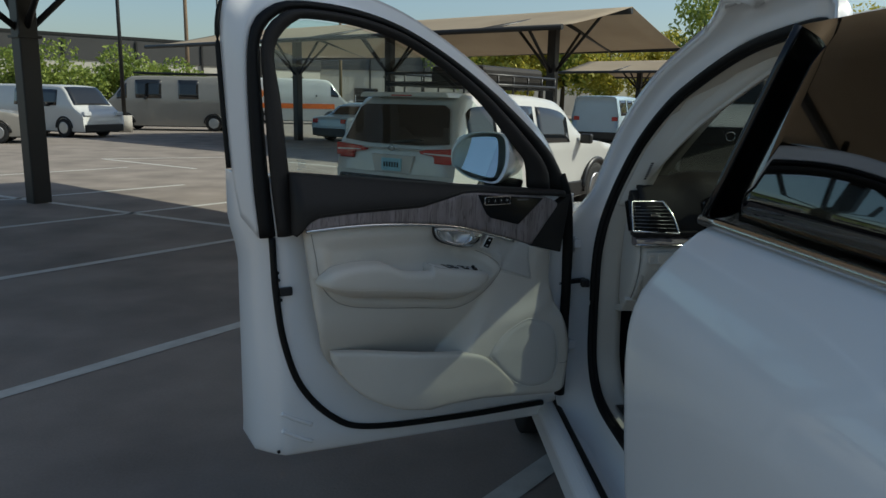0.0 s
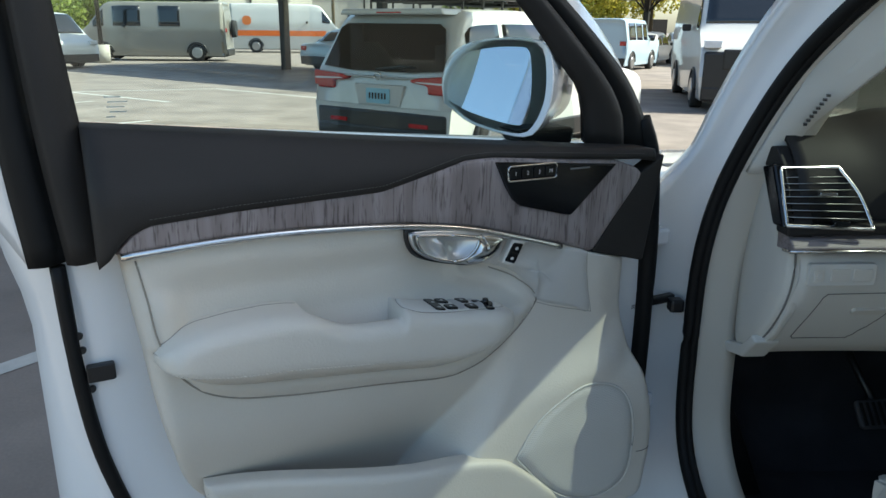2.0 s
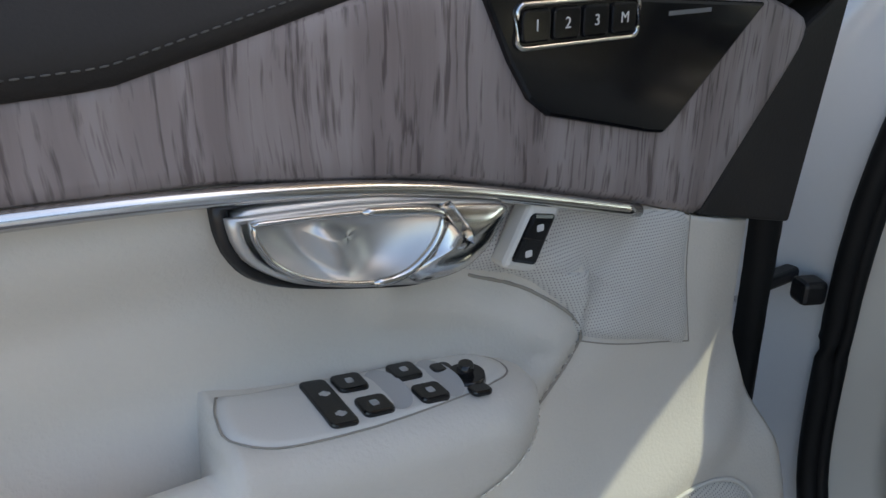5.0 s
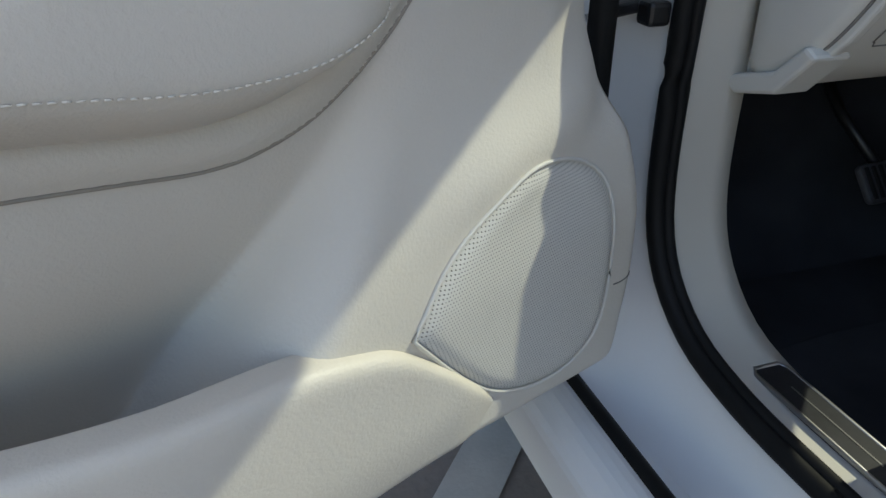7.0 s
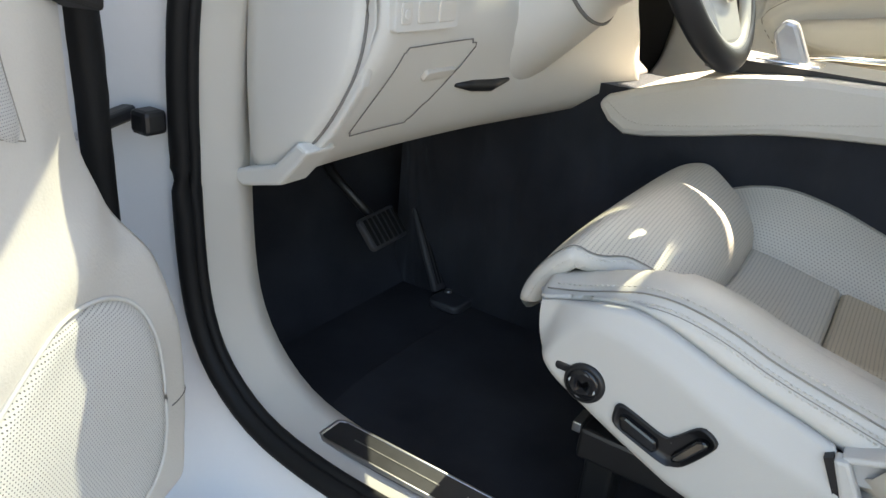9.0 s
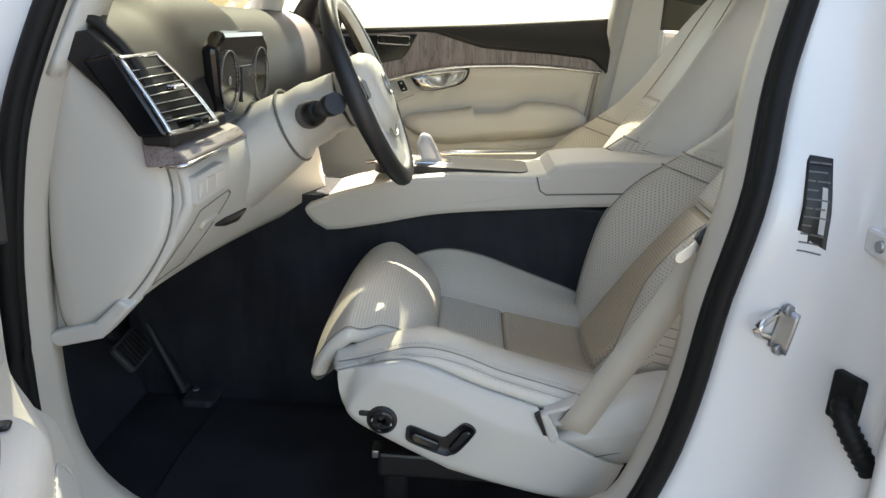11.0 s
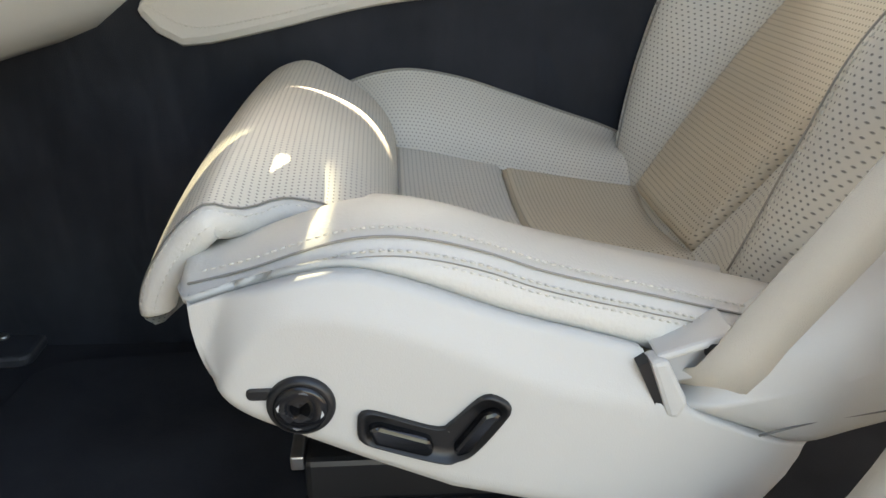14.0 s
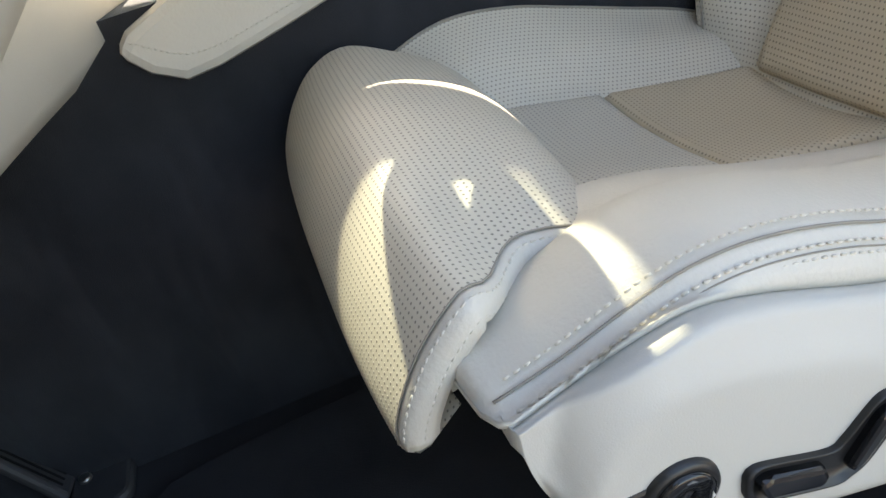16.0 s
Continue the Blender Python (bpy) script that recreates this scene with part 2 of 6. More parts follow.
def strip(x0, x1, lo, hi, depth, nx=48, nz=14, roll=0.0, back=0.0):
    """A panel in the door's frame between z = lo(x) and z = hi(x), x from x0 to x1, standing at depth(x, z); its rim rolls back by roll and a skirt goes back to depth - back."""
    P, U = [], []
    for i in range(nx):
        x = x0 + (x1 - x0) * i / (nx - 1); row, ur = [], []
        a, b = lo(x), hi(x)
        for j in range(nz):
            # crowd the rows at the rims
            s = j / (nz - 1); s = 0.5 - 0.5 * math.cos(math.pi * s)
            z = a + (b - a) * s; d = depth(x, z)
            if roll:
                e = min(z - a, b - z, abs(x - x0), abs(x1 - x)); e = max(e, 0)
                if e < roll: d -= roll - math.sqrt(max(roll * roll - (roll - e) ** 2, 0))
            row.append((x, d, z)); ur.append((x, z))
        P.append(row); U.append(ur)
    P = np.array(P); U = np.array(U)
    if back:
        def rim(A): return np.concatenate([A[:, :1], A, A[:, -1:]], 1)
        P, U = rim(P), rim(U); P = np.concatenate([P[:1], P, P[-1:]], 0); U = np.concatenate([U[:1], U, U[-1:]], 0)
        P[0, :, 1] -= back; P[-1, :, 1] -= back; P[1:-1, 0, 1] -= back; P[1:-1, -1, 1] -= back
    return grid(P, uv=U)

def tube(path, r, n=10, closed=False, squash=(1, 1), bm=None, up=(0, 0, 1)):
    """A round bar along a path of points; r: one radius or one a point."""
    p = np.array(path, float); k = len(p); rr = np.full(k, r) if np.isscalar(r) else np.array(r)
    d = np.gradient(p, axis=0)
    if closed: d = np.roll(p, -1, 0) - np.roll(p, 1, 0)
    P = []
    for i in range(k):
        t = Vector(d[i]).normalized(); s = t.cross(Vector(up))
        if s.length < 1e-3: s = t.cross(Vector((1, 0, 0)))
        s.normalize(); w = s.cross(t)
        P.append([Vector(p[i]) + (s * math.cos(a) * squash[0] + w * math.sin(a) * squash[1]) * rr[i] for a in np.linspace(0, 2 * math.pi, n, endpoint=False)])
    bm = bm or bmesh.new(); first = len(bm.verts)
    grid(P, wrap_u=closed, wrap_v=True, bm=bm)
    if not closed:
        bm.verts.ensure_lookup_table(); vs = bm.verts
        bm.faces.new([vs[first + j] for j in range(n)][::-1]); bm.faces.new([vs[first + (k - 1) * n + j] for j in range(n)])
    return bm

def sweep(path, profile, closed=False, bm=None, side=(1, 0, 0)):
    """A profile of (outward, sideways) points carried along a path; outward is square to the path and to side."""
    p = np.array(path, float); d = np.roll(p, -1, 0) - np.roll(p, 1, 0) if closed else np.gradient(p, axis=0)
    P = []
    for i in range(len(p)):
        t = Vector(d[i]).normalized(); w = Vector(side); o = t.cross(w).normalized(); w2 = o.cross(t).normalized() * (1 if o.cross(t).dot(w) > 0 else -1)
        P.append([Vector(p[i]) + o * a + w2 * b for a, b in profile])
    return grid(P, wrap_u=closed, bm=bm)

def prism(outline, h0, h1, axes="xz", bm=None):
    """A block with the given outline, from h0 to h1 along the third axis."""
    bm = bm or bmesh.new(); k = "xyz".index([c for c in "xyz" if c not in axes][0]); a, b = "xyz".index(axes[0]), "xyz".index(axes[1])
    rings = []
    for h in (h0, h1):
        ring = []
        for q in outline:
            co = [0, 0, 0]; co[a], co[b], co[k] = q[0], q[1], h; ring.append(bm.verts.new(co))
        rings.append(ring)
    n = len(outline)
    bm.faces.new(rings[0]); bm.faces.new(rings[1][::-1])
    for i in range(n): bm.faces.new((rings[0][i], rings[1][i], rings[1][(i + 1) % n], rings[0][(i + 1) % n]))
    bmesh.ops.recalc_face_normals(bm, faces=bm.faces[:])
    return bm

def box(x0, x1, y0, y1, z0, z1, bm=None):
    return prism([(x0, z0), (x1, z0), (x1, z1), (x0, z1)], y0, y1, "xz", bm)

def rounded(x0, x1, z0, z1, r, n=5):
    out = []
    for cx, cz, a0 in ((x1 - r, z0 + r, -90), (x1 - r, z1 - r, 0), (x0 + r, z1 - r, 90), (x0 + r, z0 + r, 180)):
        for k in range(n + 1):
            a = radians(a0 + 90 * k / n); out.append((cx + r * math.cos(a), cz + r * math.sin(a)))
    return out

def disc(c, axis, r0, r1, h, n=24, bm=None):
    """A round plug from c along axis, radius r0 at its foot and r1 at its top."""
    a = Vector(axis).normalized(); c = Vector(c)
    return tube([c, c + a * h * 0.999, c + a * h], [r0, r1, r1 * 0.97], n, bm=bm, up=(0.3, 0.5, 0.81) if abs(a.z) > 0.9 else (0, 0, 1))

# ---------- ground ----------
LOT = radians(-37)                      # the bays run 37 degrees clockwise from +y
def lot(a, b): return (a * math.cos(LOT) - b * math.sin(LOT), a * math.sin(LOT) + b * math.cos(LOT))
g = bmesh.new()
bmesh.ops.create_grid(g, x_segments=2, y_segments=2, size=600)
tagged(part("ground", g, M_ASPH), "grey-brown asphalt of a wide parking lot", "ground", kind="structure")

# ---------- the car ----------
YAW = 3.5
CAR = pose(0.64, 1.785, 0, 0, 0, YAW)
car = thing("car", "white family SUV with cream leather, its front door wide open", "car", CAR)

def lean(z): return max(0.0, 0.28 * (z - 1.1))
OPENING = [(.6, .468), (.84, .47), (.975, .51), (1.055, .615), (1.073, .82), (1.06, 1.03), (1.035, 1.2), (.955, 1.405), (.80, 1.55), (.62, 1.635), (.36, 1.715), (.1, 1.745), (-.03, 1.735), (-.055, 1.66),
           (.015, 1.4), (.054, 1.25), (.075, 1.1), (.10, .95), (.115, .82), (.14, .70), (.185, .59), (.26, .51), (.38, .475)]
ring = curve([(lean(z), v, z) for v, z in OPENING + OPENING[:1]], 141)[:-1]
RZ = sorted((z, v) for v, z in OPENING if v < .17 and z < 1.7)
def ring_v(z): return float(np.interp(z, [a for a, _ in RZ], [b for _, b in RZ]))
def on_jamb(v, z, lift=.0):
    """A point on the painted face of the middle pillar's jamb."""
    o = ring_v(z) - v; return (lean(z) + float(np.interp(o, [.01, .03, .07, .10, .115, .125], [.004, -.004, -.02, -.05, -.085, -.12])) - lift, v - lift * .3, z)
def jamb_patch(corners, lift=.002, n=7):
    """A thin sheet lying on the jamb between four (v, z) corners."""
    a, b, c, d = [np.array(q) for q in corners]
    return grid(np.array([[on_jamb(*((a * (1 - s) + b * s) * (1 - t) + (d * (1 - s) + c * s) * t), lift) for s in np.linspace(0, 1, n)] for t in np.linspace(0, 1, n)]))
def jamb(profile, mat_, name, label="", solid=0.0, parent=car):
    return part(name, sweep(ring, profile, closed=True), mat_, parent, label, solid=solid)
def shell_section(v, z):
    """Painted jamb section: full depth on the middle pillar, slim up the windscreen pillar."""
    slim = max(sstep(1.02, 1.22, z) * sstep(.15, .5, v), sstep(1.22, 1.36, z) * sstep(.4, .2, v)); far = sstep(.35, .2, v) * sstep(.5, .6, z) * sstep(1.34, 1.22, z)
    k = 1 - .62 * slim; w = 1 - .35 * slim
    return [(a * w, b * k) for a, b in ((.010, .004), (.03, -.004), (.07, -.02), (.10, -.05), (.115, -.085), (.125, -.12))] + [(.125 * w + .015 * far, -.12 * k - .03 * far), (.125 * w + .04 * far, -.12 * k - .065 * far - .001)]
def sstep(a, b, x):
    t = min(max((x - a) / (b - a), 0), 1); return t * t * (3 - 2 * t)
P = []
for i in range(len(ring)):
    t = Vector(ring[(i + 1) % len(ring)] - ring[i - 1]).normalized(); w = Vector((1, 0, 0)); o = t.cross(w).normalized(); w2 = o.cross(t).normalized(); w2 = w2 if w2.dot(w) > 0 else -w2
    P.append([Vector(ring[i]) + o * a + w2 * b for a, b in shell_section(ring[i][1], ring[i][2])])
part("door_jamb", grid(P, wrap_u=True), M_PAINT, car, "glossy white painted door jamb", solid=0.02, face=(-1, 0, 0))
seal = part("door_seal", tube(ring, 0.0135, 12, closed=True), M_RUBBER, car, "black rubber door seal")
P = []
for i in range(len(ring)):
    t = Vector(ring[(i + 1) % len(ring)] - ring[i - 1]).normalized(); o = t.cross(Vector((1, 0, 0))).normalized(); P.append(Vector(ring[i]) - o * .010 + Vector((.012, 0, 0)))
part("seal_lip", tube(P, .0085, 10, closed=True), M_RUBBER, seal)
P = []
for i in range(len(ring)):
    t = Vector(ring[(i + 1) % len(ring)] - ring[i - 1]).normalized(); w = Vector((1, 0, 0)); o = t.cross(w).normalized(); w2 = o.cross(t).normalized(); w2 = w2 if w2.dot(w) > 0 else -w2
    k = .12 + .88 * sstep(.475, .56, ring[i][2]); k *= 1 - .85 * sstep(.70, .95, ring[i][1]) * sstep(1.25, 1.0, ring[i][2])
    mid = sstep(.38, .16, ring[i][1]) * sstep(.50, .62, ring[i][2]); upper = mid * sstep(.905, .918, ring[i][2])
    P.append([Vector(ring[i]) + o * a * (k - .35 * mid + .25 * upper) + w2 * b * (1 - .42 * mid) for a, b in ((-.010, .004), (-.015, .018), (-.022, .04), (-.027, .065), (-.030, .085), (-.030, .112))])
part("jamb_trim", grid(P, wrap_u=True), mat("sill_plastic", (0.57, 0.535, 0.47), 0.6, var=0.05, scale=4, bump=0.25, bscale=900), car, "cream plastic pillar and sill trim", solid=.01)

# rear door with its window
SIDE = [(-.15, .36), (-.175, .42), (-.19, .52), (-.204, .66), (-.216, .85), (-.222, 1.05), (-.208, 1.142), (-.176, 1.212), (-.126, 1.285), (-.083, 1.317)]
def front_edge(z): return float(np.interp(z, [.36, .70, .98, 1.06, 1.15, 1.23, 1.317], [-.048, -.034, -.020, -.026, -.042, -.078, -.115]))
def side_panel(v1, prof, drop=0.0, n=20, edge=0.03):
    """A pressed door skin from its front edge back to v1, rolled inwards along that edge."""
    pr = curve(prof, 30); P = []
    for i in range(n):
        s = (i / (n - 1)) ** 2; row = []
        for u, z in pr:
            v0 = front_edge(z); v = v0 + (v1 - v0) * s; k = 1 - math.sqrt(max(0, 1 - (1 - min((v0 - v) / edge, 1)) ** 2))
            row.append((u + .018 * k, v, z + drop * (v + .068)))
        P.append(row)
    return grid(np.array(P))
rear_door = part("rear_door", side_panel(-1.12, SIDE, -0.02), M_PAINT, car, "closed white rear door", solid=0.03, offset=1)
part("belt_moulding", tube([(-.088, v, 1.322 - .02 * (v + .085)) for v in np.linspace(-.085, -1.1, 12)], .012, 8, squash=(1, 1)), M_CHROME, rear_door, "bright chrome beltline moulding")
P = []
for v in np.linspace(-.085, -1.1, 8):
    P.append([(-.075 + lean(z) - lean(1.32), v + (-.10 * (z - 1.33) / .4), z) for z in np.linspace(1.33, 1.72, 6)])
part("rear_window", grid(np.array(P)), M_TINT, rear_door, "tinted rear door window", solid=0.004)
part("window_post", tube([(-.085 + lean(z) - lean(1.32), -.085 - .10 * (z - 1.33) / .4, z) for z in np.linspace(1.33, 1.72, 6)], .009, 8), M_GLOSS, rear_door)

# sill panel under the door opening
part("sill_panel", prism([(-.11, .37), (-.125, .40), (-.16, .40), (-.19, .37), (-.195, .30), (-.16, .24), (-.05, .24), (-.05, .36)], -1.0, 1.2, "xz"), M_PAINT, car, "white lower sill panel", bevel=.012)
part("sill_gap_strip", tube([(-.118, v, .392) for v in np.linspace(-.05, 1.16, 6)], .014, 8), M_RUBBER, car, "black rubber sill strip")
# roof
P = []
for v in np.linspace(-1.6, .55, 20):
    P.append([(.11 + lean(1.7) + s * (1.6 - .44 - .06), v, 1.775 - .05 * max(0, v - .1) ** 1.5 + .05 * math.sin(math.pi * s)) for s in np.linspace(0, 1, 14)])
P = np.array(P); frame_ = bmesh.new()
grid(P[:6], bm=frame_); grid(P[15:], bm=frame_); grid(P[5:16, :3], bm=frame_); grid(P[5:16, 11:], bm=frame_)
part("roof", frame_, M_PAINT, car, "white roof panel", solid=0.03)
part("cant_rail", tube([(1.465, v, 1.72 - .05 * max(0, v - .1) ** 1.5) for v in np.linspace(-1.6, .5, 12)], .125, 12), M_PAINT, car, "white roof side rail")
part("roof_glass", grid(P[5:16, 2:12] - np.array([0, 0, .004])), glass("dark_roof_glass", (.22, .23, .23)), car, "glass roof panel", solid=0.005)
# passenger side windscreen pillar, running up into the roof rail
part("passenger_pillar", tube(curve([(1.60 - lean(z) - .06, v + .10, z + .02) for v, z in ((1.10, 1.08), (1.035, 1.2), (.955, 1.405), (.80, 1.55), (.62, 1.635), (.36, 1.715), (.1, 1.745), (-.6, 1.745))], 50), .056, 12, squash=(.9, 1.0)), M_PAINT, car, "white windscreen pillar on the passenger side")
# fender and bonnet
FEN = [(-.15, .62), (-.19, .72), (-.20, .9), (-.18, 1.02), (-.13, 1.09), (-.05, 1.12), (.06, 1.14), (.3, 1.15), (.8, 1.16)]
FEN = FEN + [(1.6 - u, z) for u, z in FEN[-2::-1]]
P = [[(u, v, z - .10 * max(0, (v - 1.25) / 1.0) ** 1.5) for u, z in curve(FEN, 48)] for v in np.linspace(1.17, 2.25, 16)]
for v, s, cap in ((2.36, .99, .98), (2.46, .96, .86), (2.52, .93, .70), (2.53, .92, .50), (2.48, .90, .32)): P.append([(.8 + (u - .8) * s, v - .10 * abs(u - .8) ** 3, min(z, cap)) for u, _, z in P[15]])
part("fender_and_bonnet", grid(np.array(P)), M_PAINT, car, "white front fender and bonnet", solid=0.02)
wheel = part("front_wheel", smooth(tube([(-.17, 1.72, .36), (-.165, 1.72, .36), (.06, 1.72, .36), (.065, 1.72, .36)], [.30, .355, .355, .30], 36)), M_RUBBER, car, "black tyre of the front wheel")
part("front_wheel", smooth(tube([(1.535, 1.72, .36), (1.54, 1.72, .36), (1.765, 1.72, .36), (1.77, 1.72, .36)], [.30, .355, .355, .30], 36)), M_RUBBER, car, "black tyre of the front wheel")
part("cowl", box(.06, 1.56, 1.22, 1.52, .98, 1.13), M_BLACK, car, "black cowl under the windscreen")
# floor, firewall, tunnel
part("carpet", box(.03, 1.55, -.6, 1.35, .30, .36), M_CARPET, car, "black floor carpet")
part("firewall", prism([(1.22, .36), (1.42, .75), (1.42, 1.0), (1.5, 1.0), (1.5, .36)], .1, 1.55, "yz"), M_LINING, car, "black footwell lining")

# ---------- doors ----------

def band(A, B, depth, steps=6, n=60):
    a, b = curve(A, n), curve(B, n)
    return grid(np.array([[(*(a[i] * (1 - s) + b[i] * s)[:1], depth(s, i / (n - 1)), (a[i] * (1 - s) + b[i] * s)[1]) for s in np.linspace(0, 1, steps)] for i in range(n)]))

def patch(outline, depth, rings=10, n=64, smoothed=True):
    o = curve(list(outline) + [outline[0]], n + 1)[:-1] if smoothed else np.array(outline, float); c = o.mean(0); P, U = [], []
    for k in np.linspace(0, 1, rings) ** 0.7:
        pts = c + (o - c) * max(k, 1e-3)
        P.append([(x, depth(x, z, k), z) for x, z in pts]); U.append([tuple(q) for q in pts])
    return grid(np.array(P), wrap_v=True, uv=np.array(U))

def stitches(path, pitch=.0055, length=.0034, r=.0007, bm=None):
    """A row of short threads along a path."""
    bm = bm or bmesh.new(); p = np.array(path); s = np.r_[0, np.cumsum(np.linalg.norm(np.diff(p, axis=0), axis=1))]
    for w in np.arange(0, s[-1] - length, pitch):
        q = [[np.interp(w + f * length, s, p[:, k]) for k in range(3)] for f in (0, 0.5, 1)]
        tube(q, [r * .6, r, r * .6], 5, bm=bm)
    return bm

card_L = lerp_fn([(.47, .70), (.50, .77), (.55, .85), (.603, .905), (.676, .962), (.81, 1.000), (1.025, 1.028), (1.18, 1.045)])
card_R = lerp_fn([(.463, .12), (.50, .080), (.584, .056), (.778, .066), (.93, .108), (1.04, .110), (1.18, .12)])
card_top = lin_fn([(.08, 1.028), (.224, 1.068), (.3, 1.095), (.48, 1.146), (.613, 1.168), (.773, 1.179), (.896, 1.180), (1.06, 1.172)])
def card_base(x): return float(np.interp(x, [.05, .42, .55, .65, .74], [.503, .543, .545, .535, .545]))
def ridge(x, z): return (x - .36) * .80 - (.985 - z) * .58
SEAM = curve([(1.022, 1.16), (1.012, 1.10), (1.002, 1.03), (.985, .985), (.95, .945), (.90, .922), (.80, .905), (.66, .89), (.568, .878), (.513, .874), (.457, .891), (.415, .917), (.36, .965), (.345, .99), (.356, 1.01), (.381, 1.034), (.412, 1.055), (.488, 1.08)], 90)
def card_n(x, z):
    n = .092
    # below the armrest the card runs back into the pocket; towards the hinge a mound rises out of that valley with a crease at its foot
    t = min(max((-0.000 - ridge(x, z)) / 0.055, 0), 1); mound = (1 - (1 - t) ** 2.2) * (.35 + .65 * sstep(0, .25, t))
    drop = sstep(.95, .70, z)
    n += mound * (.008 + .044 * drop) - (1 - mound) * .082 * sstep(.90, .64, z)
    # soft shoulder above the speaker
    n += .012 * math.exp(-((z - .835 - .25 * (.22 - x)) / .035) ** 2) * sstep(.42, .28, x) * sstep(.09, .16, x)
    # the woven corner near the hinge stands a little back
    n -= .022 * sstep(.21, .10, x) * sstep(.80, .86, z)
    # hollow between the trim strip and the armrest
    n -= .016 * sstep(.985, 1.05, z) * sstep(1.15, 1.09, z) * sstep(.33, .44, x) * sstep(1.01, .94, x)
    # rounded welt just inside the seam that runs round the armrest
    d = float(np.min(np.hypot(SEAM[:, 0] - x, SEAM[:, 1] - z))); inside = sstep(-.004, .006, min(1.02 - x, z - float(np.interp(x, [.345, .415, .457, .513, .568, .66, .8, .9, .95, 1.0], [.99, .917, .891, .874, .878, .89, .905, .922, .945, 1.02])))) if x > .345 else 0
    n += .011 * inside * (math.exp(-((d - .022) / .018) ** 2)) * sstep(1.12, 1.08, z)
    edge, under = min(card_L(z) - x, x - card_R(z)), z - card_base(x)
    if under < .02: n -= .014 * (1 - max(under, 0) / .02) ** 2
    if edge < .03: n -= .04 * (1 - math.sqrt(max(0, 1 - (1 - max(edge, 0) / .03) ** 2)))
    return n

def build_door(name, m, label, driver=True):
    shell_lo = lin_fn([(-.04, .335), (1.19, .405)]); shell_hi = lin_fn([(-.04, 1.23), (.2, 1.25), (1.2, 1.33)])
    def shell_n(x, z): return -.0 - .09 * max(0, (x - 1.10) / .1) ** 1.3 - .03 * max(0, (.45 - z) / .1)
    sb = strip(-.04, 1.195, shell_lo, shell_hi, shell_n, 40, 24, roll=.012, back=.17)
    for v in sb.verts:
        if v.co.x > .98: v.co.x -= .030 * (v.co.x - .98) / .215 * sstep(1.20, 1.02, v.co.z)
    door = part(name, sb, M_PAINT, car, label, m=m)
    # rubber seal, made thick and black to stand for the gap's shadow too
    part("hinge_side_seal", tube(curve([(-.004, .012, .44), (-.010, .010, .62), (-.012, .006, .85), (-.010, .004, 1.05), (.004, .0, 1.22), (.03, -.01, 1.30)], 40), .019, 10, squash=(1, 1.1)), M_RUBBER, door, "black rubber seal and dark gap shade along the hinge edge")
    black_out = [(1.155, 1.14), (1.170, 1.32), (1.178, 1.6), (1.168, 1.74), (1.13, 1.805), (1.035, 1.843), (.823, 1.827), (.629, 1.768), (.37, 1.62), (.125, 1.428), (.03, 1.31), (.012, 1.235)]
    win = [(1.045, 1.15), (1.066, 1.342), (1.085, 1.55), (1.10, 1.70), (1.04, 1.78), (.97, 1.79), (.80, 1.772), (.63, 1.71), (.43, 1.58), (.26, 1.41), (.205, 1.345), (.19, 1.262)]
    mid = [tuple(np.array(a) * .55 + np.array(b) * .45) for a, b in zip(black_out, win)]
    part("window_frame", band(mid, win, lambda s, t: .018 + .016 * math.sin(math.pi * s ** .7)), M_DARK, door, "charcoal inner window frame", solid=.03, face=(0, 1, 0))
    part("frame_seal", band(black_out, mid, lambda s, t: -.002 + .012 * math.sin(math.pi * s), 5), M_RUBBER, door, "black rubber frame seal", solid=.03, face=(0, 1, 0))
    white_out = [(1.195, 1.20), (1.218, 1.35), (1.232, 1.6), (1.235, 1.78), (1.205, 1.87), (1.06, 1.905), (.82, 1.89), (.61, 1.825), (.35, 1.675), (.10, 1.475), (0, 1.33), (-.02, 1.2)]
    part("outer_frame", band(white_out, black_out, lambda s, t: -.07 + .055 * s), M_PAINT, door, solid=.05, face=(0, 1, 0))
    part("edge_strip", tube(curve([(x + .006, -.075, z) for x, z in white_out[1:5]], 24), .008, 8), M_RUBBER, door, "black edge strip")
    gl = bmesh.new(); gl.faces.new([gl.verts.new((a, -.015, b)) for a, b in curve(win[1:], 40)])
    part("window_glass", gl, M_WIN, door, "clear side window glass", solid=.004, face=(0, 1, 0))
    for k, (w0, w1) in enumerate(((.0, .022), (.004, .03), (.002, .026), (.006, .028), (.0, .012))):
        part("etched_mark", box(1.0 - w1, 1.0 - w0, -.0165, -.0155, 1.373 - .007 * k, 1.3745 - .007 * k), M_MARK, door, m=pose(.03, 0, 0))
    part("door_seal_line", tube(curve([(1.118, .0, 1.14), (1.11, .004, .96), (1.088, .004, .80), (1.035, .004, .645), (.93, .004, .52), (.80, .004, .46), (.47, .004, .43), (.07, .004, .415)], 60), .011, 8), M_RUBBER, door, "black rubber seal on the door")
    # moulded card
    P, U = [], []
    for s in np.linspace(0, 1, 130 if driver else 60):
        row, ur = [], []; zn = .463 + (1.16 - .463) * s
        for q in np.linspace(0, 1, 150 if driver else 70):
            x = card_R(zn) + (card_L(zn) - card_R(zn)) * q; z = card_base(x) + (card_top(x) - card_base(x)) * s
            row.append((x, card_n(x, z), z)); ur.append((x, z))
        P.append(row); U.append(ur)
    part("door_card", grid(np.array(P), uv=np.array(U)), M_CREAM, door, "cream moulded inner door card", solid=.02, face=(0, 1, 0))
